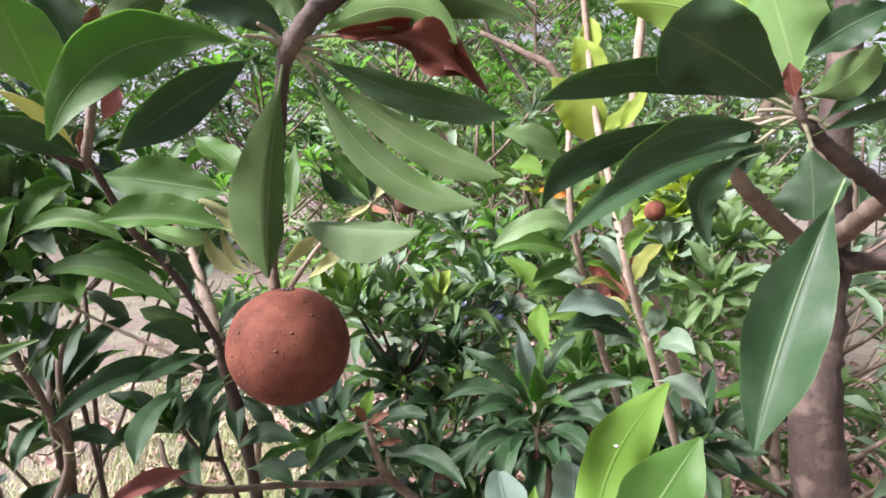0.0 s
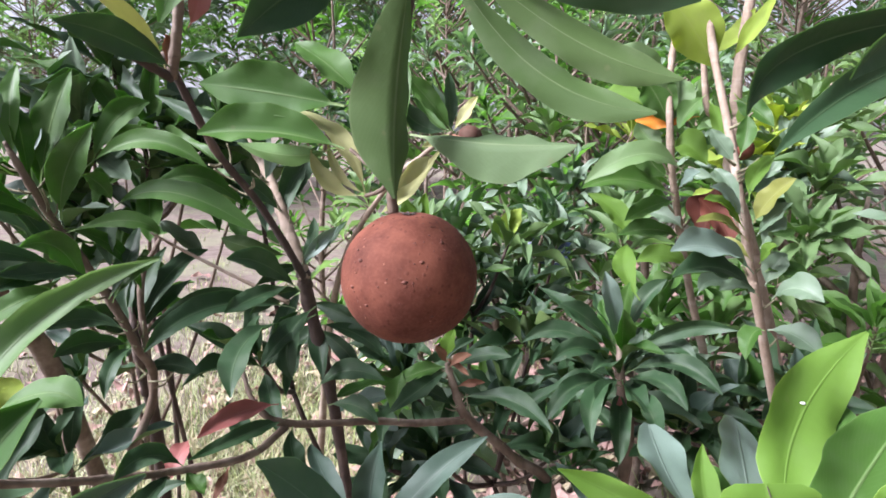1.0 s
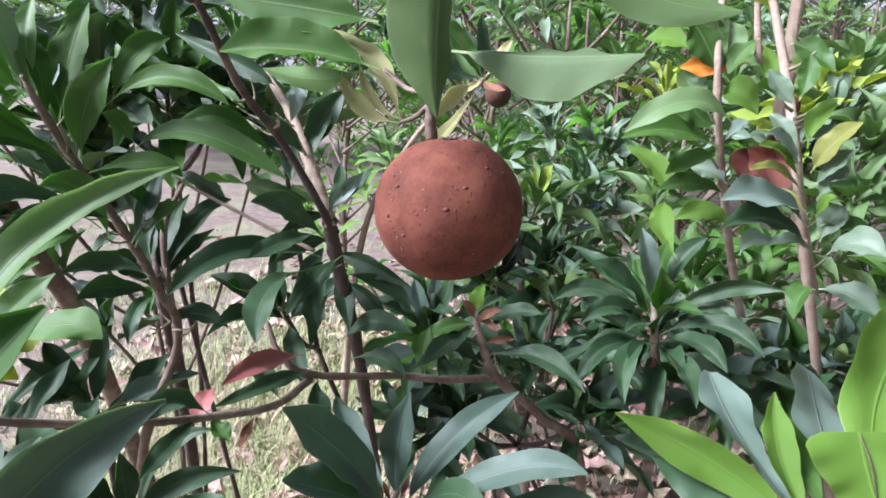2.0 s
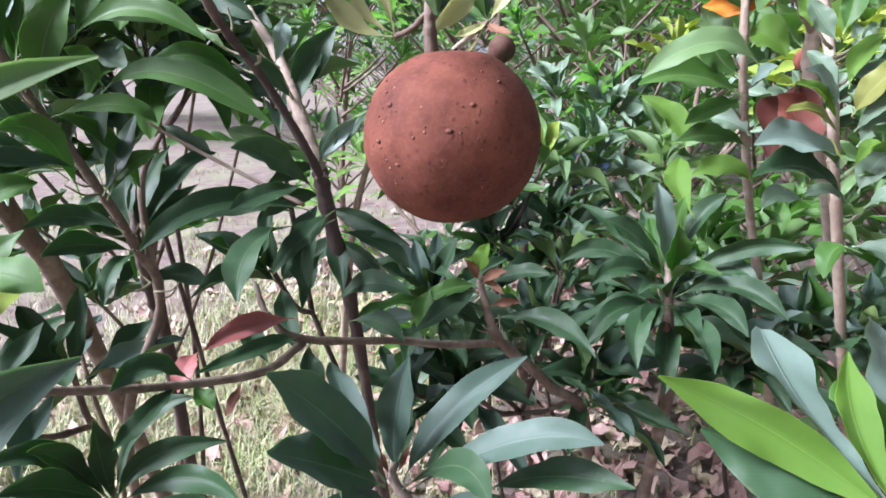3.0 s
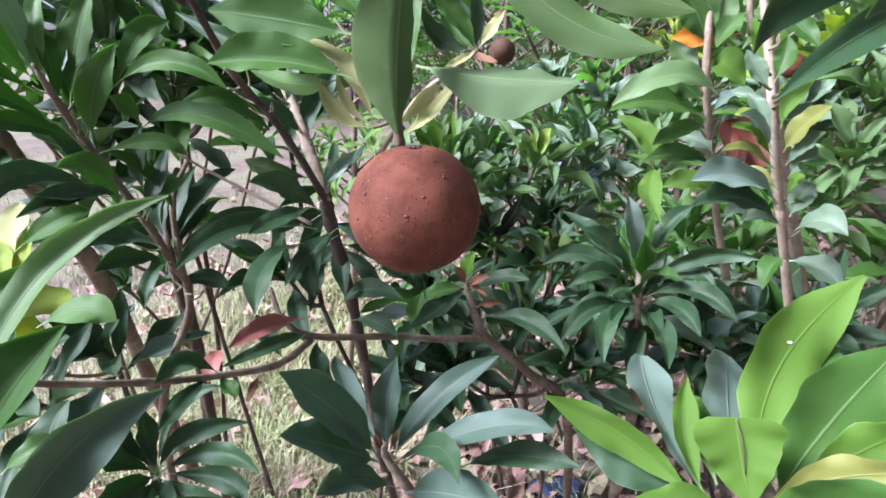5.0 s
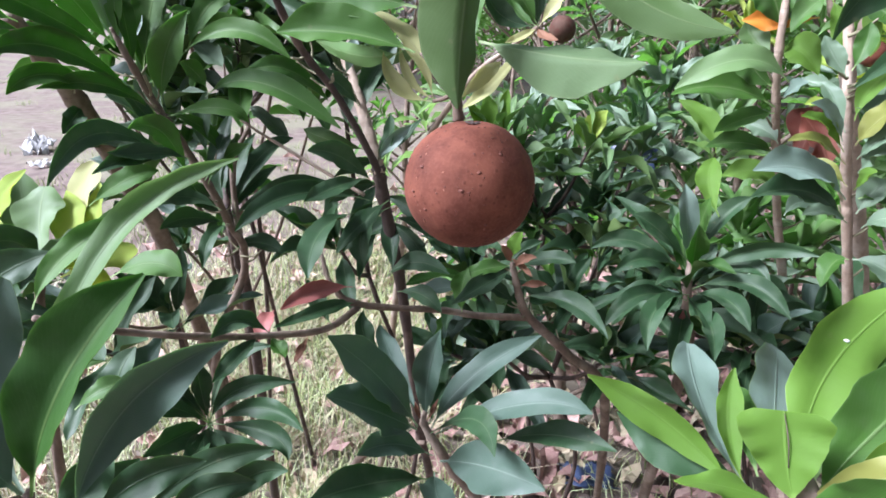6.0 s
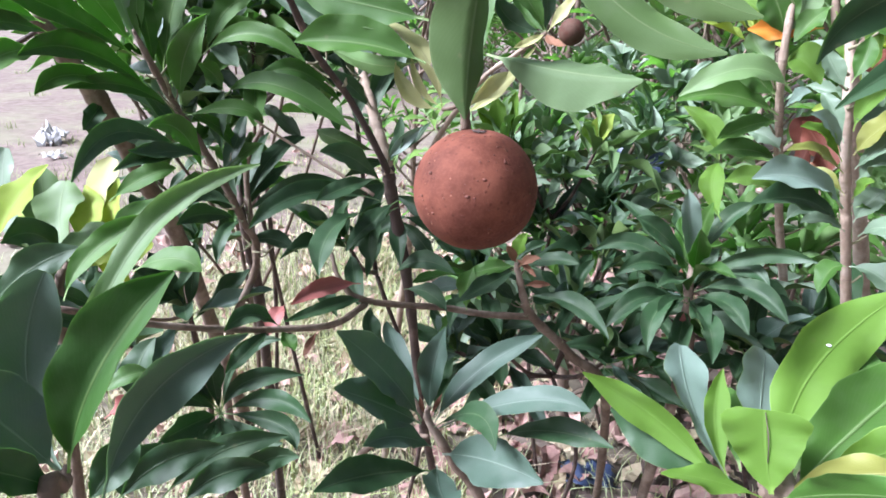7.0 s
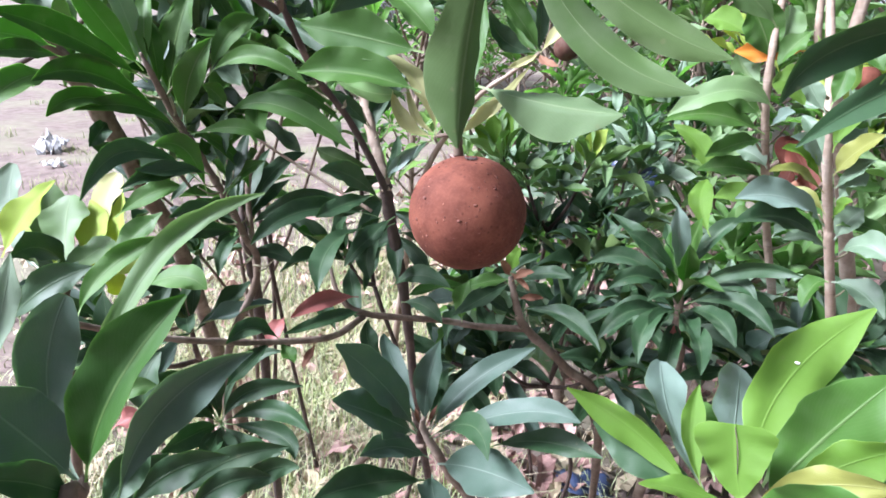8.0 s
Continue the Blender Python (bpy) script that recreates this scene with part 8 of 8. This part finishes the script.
# ---- the fruit ----


def fruit(name, centre, radius, squash, seed, warts, label, skin=None):
    """A sapodilla fruit: a round scurfy berry, drawn in at the stalk, with small raised specks and dry sepals."""
    t = thing(name, label, "fruit", centre)
    bm = bmesh.new()
    bmesh.ops.create_uvsphere(bm, u_segments=72, v_segments=48, radius=1.0)
    for vtx in bm.verts:
        d = vtx.co.normalized()
        r = 1 + 0.016 * noise.noise(d * 1.7 + Vector((seed, 0, 0))) + 0.006 * noise.noise(d * 6 + Vector((0, seed, 0))) + 0.0012 * noise.noise(d * 40)
        r -= 0.055 * math.exp(-((math.acos(max(-1, min(1, d.z)))) / 0.22) ** 2)
        vtx.co = Vector((d.x * r, d.y * r, d.z * r * squash)) * radius
    part("skin", mesh_of("skin", bm, skin or FRUIT_SKIN), t)
    rnd = random.Random(seed)
    if warts:
        bm = bmesh.new()
        for _ in range(warts):
            while True:
                d = Vector((rnd.gauss(0, 1), rnd.gauss(0, 1), rnd.gauss(0, 1))).normalized()
                if noise.noise(d * 2.4 + Vector((seed, 5, 1))) > rnd.uniform(-1.2, 0.5):
                    break
            s = rnd.uniform(0.00022, 0.00065) * (1.6 if rnd.random() < 0.25 else 1)
            m = Matrix.Translation(Vector((d.x, d.y, d.z * squash)) * radius * 0.998) @ d.to_track_quat("Z", "Y").to_matrix().to_4x4() @ Matrix.Diagonal((s * rnd.uniform(0.8, 1.7), s, s * 0.32, 1))
            bmesh.ops.create_icosphere(bm, subdivisions=1, radius=1.0, matrix=m)
        part("raised_specks", mesh_of("raised_specks", bm, WART), t, "dark raised specks on the skin")
        bm = bmesh.new()
        for _ in range(9):
            d = Vector((rnd.uniform(-0.9, 0.5), -0.75, rnd.uniform(-0.5, 0.75))).normalized()
            s = rnd.uniform(0.0003, 0.0006)
            m = Matrix.Translation(Vector((d.x, d.y, d.z * squash)) * radius) @ d.to_track_quat("Z", "Y").to_matrix().to_4x4() @ Matrix.Diagonal((s, s, s * 0.4, 1))
            bmesh.ops.create_icosphere(bm, subdivisions=2, radius=1.0, matrix=m)
        part("pale_specks", mesh_of("pale_specks", bm, PALE_WART), t, "pale corky specks on the skin")
    for k in range(6):
        a = k * math.pi / 3 + 0.3
        bm = bmesh.new()
        pts = [(-0.003, 0, 0.0), (0.003, 0, 0.0), (0.0022, 0.007, 0.0004), (0, 0.0105, 0.0018), (-0.0022, 0.007, 0.0004)]
        top = [bm.verts.new((x, y, z + 0.0006)) for x, y, z in pts]
        low = [bm.verts.new((x, y, z - 0.0002)) for x, y, z in pts]
        bm.faces.new(top)
        bm.faces.new(low[::-1])
        for i in range(5):
            bm.faces.new((top[i], low[i], low[(i + 1) % 5], top[(i + 1) % 5]))
        bmesh.ops.scale(bm, vec=(radius / 0.078,) * 3, verts=bm.verts)
        part("sepal", mesh_of("sepal", bm, BARK_DARK_SHADED), t, m=pose(0, 0, radius * squash * 0.952, 4, 0, math.degrees(a)))
    return t


fruit("sapodilla_fruit", (-0.083, 0.351, 0.832), 0.0335, 0.965, 3, 300, "round ripe brown sapodilla fruit hanging from its stalk")
fruit("sapodilla_fruit", (-0.080, 1.293, 0.898), 0.026, 1.0, 8, 0, "sapodilla fruit among leaves behind, their shade in its dull skin colour", SHADED_SKIN)
fruit("sapodilla_fruit", (0.416, 1.167, 0.883), 0.0205, 1.0, 9, 0, "small brown sapodilla fruit on a far sapling")
# ---- trees behind ----

def foliage(t, bm, rnd, size):
    """The leaves of many whorls of one tree, a mesh for each kind of leaf."""
    for kind, whorls in bm.items():
        verts, faces, uvs, mats = [], [], [], []
        for c, w, extra in whorls:
            w = w.normalized()
            u = w.orthogonal().normalized()
            v = w.cross(u)
            count = rnd.randrange(13, 18)
            for i in range(count):
                f = (i + 0.5) / count
                turn = i * 2.39996 + extra * 6
                open_ = radians(14 + 78 * f + rnd.uniform(-8, 8))
                out = u * math.cos(turn) + v * math.sin(turn)
                way = (w * math.cos(open_) + out * math.sin(open_) + Vector((0, 0, -0.14 * f))).normalized()
                length = size * rnd.uniform(0.75, 1.15) * (0.6 + 0.4 * min(1, 1.6 * f))
                width = length * rnd.uniform(0.19, 0.25)
                base = c - w * 0.05 * f
                up = (w * math.sin(open_) - out * math.cos(open_) + Vector((rnd.uniform(-.15, .15), rnd.uniform(-.15, .15), .2)))
                xx = way.cross(up).normalized()
                zz = xx.cross(way)
                first = len(verts)
                rows, cols = 7, 2
                for line in blade_points(rnd.choice((0.06, 0.10, 0.15, 0.2)), rnd.uniform(.06, .13), 0.02, rnd.uniform(0, 6), rows, cols):
                    for px, py, pz in line:
                        verts.append(base + xx * (px * width) + way * (py * length) + zz * (pz * length))
                for r_ in range(rows):
                    for q in range(cols):
                        a0 = first + r_ * (cols + 1) + q
                        faces.append((a0, a0 + 1, a0 + cols + 2, a0 + cols + 1))
                        uvs += [(q / cols, r_ / rows), ((q + 1) / cols, r_ / rows), ((q + 1) / cols, (r_ + 1) / rows), (q / cols, (r_ + 1) / rows)]
        if not faces:
            continue
        me = bpy.data.meshes.new("foliage")
        me.from_pydata(verts, [], faces)
        layer = me.uv_layers.new(name="UVMap")
        layer.data.foreach_set("uv", [q for p in uvs for q in p])
        me.materials.append(LEAF_KINDS[kind][0])
        me.polygons.foreach_set("use_smooth", [True] * len(me.polygons))
        ob = part("foliage", me, t, m=t.matrix_basis.inverted())
        tagged(ob, kind="stuff")


def back_tree(x, y, height, seed, kinds, shoots, label, size=0.11, reach=0.25):
    """A bushy sapling further off: a stem, rising limbs, and a whorl of leaves on every shoot."""
    rnd = random.Random(seed)
    t = thing("sapodilla_tree", label, "tree", (x, y, 0.0), group="orchard saplings")
    top = Vector((x + rnd.uniform(-.06, .06), y + rnd.uniform(-.06, .06), height * 0.75))
    limb("trunk", t, [(x, y, -0.02), (x + rnd.uniform(-.03, .03), y, height * 0.35), tuple(top), (top.x, top.y, height)], [0.014, 0.012, 0.008, 0.004], BARK, sides=7, seed=seed)
    bm = {k: [] for k in kinds}
    for s in range(shoots):
        f = rnd.uniform(0.02, 1.0)
        a = s * 2.39996 + rnd.uniform(-.3, .3)
        z = height * (0.28 + 0.75 * f) + rnd.uniform(-.04, .04)
        r = reach * (0.35 + 1.15 * math.sin(math.pi * (0.12 + 0.8 * f)) ** 0.8) * rnd.uniform(0.45, 1.0) ** 0.7
        c = Vector((x + r * math.cos(a), y + r * math.sin(a), z))
        root = Vector((x, y, max(0.05, z - 0.6 * r - 0.08)))
        mid = (c + root) / 2 + Vector((0, 0, -0.02))
        limb("branch", t, [tuple(root), tuple(mid), tuple(c)], [0.006, 0.005, 0.003], BARK, sides=6, seed=s)
        bm[rnd.choice(kinds)].append((c, Vector((0.5 * math.cos(a), 0.5 * math.sin(a), 1.0)), rnd.random()))
    foliage(t, bm, rnd, size)
    return t


# unseen crown of the fruit-bearing tree, over and behind the camera, added for shade
crown = random.Random(21)
crown_whorls = {"mature": [], "fresh": []}
limb("trunk", fruit_tree, [(0.420, 0.620, 1.340), (0.430, 0.560, 1.620), (0.380, 0.480, 1.900), (0.400, 0.420, 2.250)], [0.0120, 0.0105, 0.0085, 0.0050], BARK_DARK_SHADED)
for k in range(58):
    f = (k + 0.5) / 58
    turn = k * 2.39996
    root = Vector((0.43 - 0.05 * f, 0.60 - 0.16 * f, 1.36 + 0.72 * f))
    reach = (0.62 - 0.30 * f) * crown.uniform(0.35, 1.0)
    end = root + Vector((reach * math.cos(turn), reach * math.sin(turn) - 0.10, 0.10 + 0.22 * crown.random()))
    if end.z < 1.22 + 0.42 * max(0.0, end.y):
        end.z = 1.22 + 0.42 * max(0.0, end.y) + 0.1 * crown.random()
    limb("branch", fruit_tree, [tuple(root), tuple((root + end) / 2 + Vector((0, 0, 0.03))), tuple(end)], [0.0060, 0.0045, 0.0030], BARK_DARK_SHADED, sides=6, seed=k)
    crown_whorls["fresh" if k % 5 == 0 else "mature"].append((end, Vector((0.4 * math.cos(turn), 0.4 * math.sin(turn), 1.0)), crown.random()))
foliage(fruit_tree, crown_whorls, crown, 0.125)

rows = random.Random(5)
for x, y, h, kinds, shoots in (
    (0.02, 1.25, 0.72, ("mature", "satin"), 16), (0.35, 1.45, 0.85, ("satin", "fresh", "spring"), 18), (-0.22, 1.55, 0.80, ("fresh", "spring"), 12),
    (0.65, 1.15, 0.80, ("fresh", "spring", "satin"), 18), (0.10, 1.85, 1.15, ("satin", "fresh", "mature"), 24), (0.62, 1.75, 0.95, ("fresh", "spring", "satin"), 20),
    (0.95, 1.45, 1.0, ("spring", "satin"), 22), (-0.15, 2.25, 1.5, ("satin", "fresh"), 34), (0.38, 2.3, 1.35, ("fresh", "satin"), 28),
    (0.9, 2.2, 1.1, ("satin", "spring"), 22), (1.3, 1.9, 1.1, ("spring", "satin"), 22), (-0.75, 2.5, 1.5, ("mature", "fresh"), 36),
    (0.1, 2.9, 1.75, ("satin", "fresh"), 40), (0.75, 2.9, 1.6, ("satin", "spring", "fresh"), 34), (1.4, 2.7, 1.3, ("satin", "spring"), 24),
):
    back_tree(x, y, h, int(1000 * (x + 3) + 10 * y), kinds, shoots, "bushy sapodilla sapling with glossy green leaves")
for k in range(26):
    y = 3.4 + 0.28 * k + rows.uniform(-.2, .2)
    x = rows.uniform(-0.35, 0.75) * y
    if x < -0.22 * y and y < 5.5:
        x += 0.5 * y
    if x > 0.5 * y:
        x -= 0.45 * y
    back_tree(x, y, rows.uniform(1.6, 3.2), 77 + k, (("fresh", "satin"), ("satin", "spring"), ("fresh", "spring"))[k % 3], 60, "bushy sapodilla sapling of the orchard row", 0.14, 0.5)

# ring of unseen trees added to cut side light, left open towards the sun
for k in range(2, 16):
    a = radians(38 + 17.5 * k)
    r = rows.uniform(2.8, 3.8)
    if radians(205) < a < radians(305):
        continue
    back_tree(r * math.sin(a) + 0.0, r * math.cos(a), rows.uniform(2.0, 3.0), 301 + k, ("mature", "fresh"), 80, "bushy sapodilla tree out of view, added to block side light", 0.16, 0.65)
for k in range(26):
    x = -7.5 + 0.65 * k + rows.uniform(-.3, .3)
    if x > 4.5 and k % 2:
        continue
    back_tree(x, rows.uniform(6.5, 12.0), rows.uniform(3.6, 5.6), 401 + k, (("fresh", "satin"), ("satin", "spring"))[k % 2], 80, "tall leafy tree at the orchard's edge", 0.26, 1.1)


def litter(count, box, seed, material, name, label, size):
    """Fallen leaves lying every way on the earth."""
    rnd = random.Random(seed)
    verts, faces = [], []
    for _ in range(count):
        x, y = rnd.gauss((box[0] + box[1]) / 2, (box[1] - box[0]) / 3.2), rnd.gauss((box[2] + box[3]) / 2, (box[3] - box[2]) / 3.2)
        s = rnd.uniform(*size)
        m = Matrix.Translation((x, y, height_at(x, y) + 0.008 + rnd.uniform(0, 0.02))) @ Euler((rnd.gauss(0, .35), rnd.gauss(0, .35), rnd.uniform(0, 6.3))).to_matrix().to_4x4()
        first = len(verts)
        bend = rnd.uniform(-.25, .3)
        for line in blade_points(bend, rnd.uniform(-.1, .2), 0.05, rnd.uniform(0, 6), 5, 2):
            for px, py, pz in line:
                verts.append(m @ Vector((px * s * 0.42, (py - .5) * s, pz * s)))
        for i in range(5):
            for j in range(2):
                q = first + i * 3 + j
                faces.append((q, q + 1, q + 4, q + 3))
    me = bpy.data.meshes.new(name)
    me.from_pydata(verts, [], faces)
    me.materials.append(material)
    return tagged(new(name, me), label, "leaf litter", kind="stuff")


def grass(count, box, seed, material, label, tall):
    """Thin bent blades in loose tufts."""
    rnd = random.Random(seed)
    verts, faces = [], []
    tufts = [(rnd.gauss((box[0] + box[1]) / 2, (box[1] - box[0]) / 3), rnd.gauss((box[2] + box[3]) / 2, (box[3] - box[2]) / 3)) for _ in range(max(4, count // 18))]
    for _ in range(count):
        cx, cy = rnd.choice(tufts)
        x, y = cx + rnd.gauss(0, .05), cy + rnd.gauss(0, .05)
        a, h, lean = rnd.uniform(0, 6.3), rnd.uniform(*tall), rnd.uniform(0.1, 1.1)
        out, side = Vector((math.cos(a), math.sin(a), 0)), Vector((-math.sin(a), math.cos(a), 0))
        first = len(verts)
        w = rnd.uniform(0.0012, 0.0026)
        p = Vector((x, y, height_at(x, y) - 0.004))
        for i in range(4):
            s = i / 3
            q = p + out * (h * lean * s * s) + Vector((0, 0, h * s * (1 - 0.35 * lean * s)))
            verts += [q - side * w * (1 - 0.9 * s), q + side * w * (1 - 0.9 * s)]
        for i in range(3):
            k = first + 2 * i
            faces.append((k, k + 1, k + 3, k + 2))
    me = bpy.data.meshes.new("grass")
    me.from_pydata(verts, [], faces)
    me.materials.append(material)
    return tagged(new("grass", me), label, "grass", kind="stuff")


litter(2800, (-1.1, 2.3, -0.3, 3.0), 11, LITTER, "leaf_litter", "pinkish brown fallen leaves on the earth", (0.05, 0.11))
litter(900, (-1.4, 1.4, 0.5, 2.6), 12, STRAW, "leaf_litter", "bleached dry leaf scraps on the earth", (0.03, 0.08))
grass(2600, (-1.15, -0.2, 0.7, 1.9), 13, GRASS, "thin yellow-green grass growing in loose tufts", (0.05, 0.14))
grass(2600, (-1.2, -0.22, 0.6, 1.8), 14, STRAW, "bleached dry grass stalks lying in tufts", (0.05, 0.16))
grass(7000, (-1.6, -0.1, 1.05, 2.6), 17, PALE_GRASS, "short pale grass on the open earth, sun glare put into its colour", (0.02, 0.06))
grass(8000, (-1.25, -0.28, 0.55, 1.7), 18, PALE_GRASS, "short pale green grass under the saplings", (0.03, 0.09))
grass(9000, (-6.0, 3.0, -3.0, 6.0), 16, GRASS, "low sparse grass of the orchard floor", (0.03, 0.08))
grass(2500, (-3.0, -0.5, 1.6, 4.0), 15, GRASS, "low green grass on the open ground", (0.03, 0.08))


def scrap(name, at, size, material, label, category, seed, turn=(0, 0, 0)):
    """A crumpled thin sheet with a ragged outline."""
    rnd = random.Random(seed)
    bm = bmesh.new()
    n = 9
    grid = []
    for i in range(n + 1):
        line = []
        for j in range(n + 1):
            x, y = (i / n - .5) * size[0], (j / n - .5) * size[1]
            q = Vector((x * 40 + seed, y * 40, seed * 1.7))
            line.append(bm.verts.new((x + 0.15 * size[0] * noise.noise(q * 0.6), y + 0.15 * size[1] * noise.noise(q * 0.6 + Vector((9, 0, 0))), size[2] * noise.noise(q * 0.8))))
        grid.append(line)
    for i in range(n):
        for j in range(n):
            if (i in (0, n - 1) or j in (0, n - 1)) and rnd.random() < 0.35:
                continue
            bm.faces.new((grid[i][j], grid[i + 1][j], grid[i + 1][j + 1], grid[i][j + 1]))
    loose = [vtx for vtx in bm.verts if not vtx.link_faces]
    bmesh.ops.delete(bm, geom=loose, context="VERTS")
    bmesh.ops.solidify(bm, geom=bm.faces[:], thickness=0.0006)
    t = thing(name, label, category, at)
    part("sheet", mesh_of("sheet", bm, material), t, m=pose(0, 0, 0, *turn))
    return t


scrap("paper_scrap", (-3.43, 3.10, height_at(-3.43, 3.10) + 0.05), (0.16, 0.22, 0.10), PALE_CLOTH, "crumpled white paper scrap lying on the earth", "litter", 3, (20, 10, 30))
scrap("paper_scrap", (-3.0, 2.7, height_at(-3.0, 2.7) + 0.03), (0.12, 0.08, 0.04), PALE_CLOTH, "small crumpled white scrap lying on the earth", "litter", 5, (8, 5, 70))
# dark bluish patch, partly shadow among leaves, drawn as a sheet of film
scrap("plastic_film", (0.094, 1.292, 0.667), (0.10, 0.07, 0.03), BLUE_FILM, "dark blue plastic film between twigs, shadow put into its colour", "plastic film", 7, (70, 10, 5))
scrap("plastic_film", (0.083, 1.06, height_at(0.083, 1.06) + 0.02), (0.12, 0.07, 0.02), BLUE_FILM, "dull blue plastic scrap lying on the litter", "plastic film", 8, (5, 5, 20))
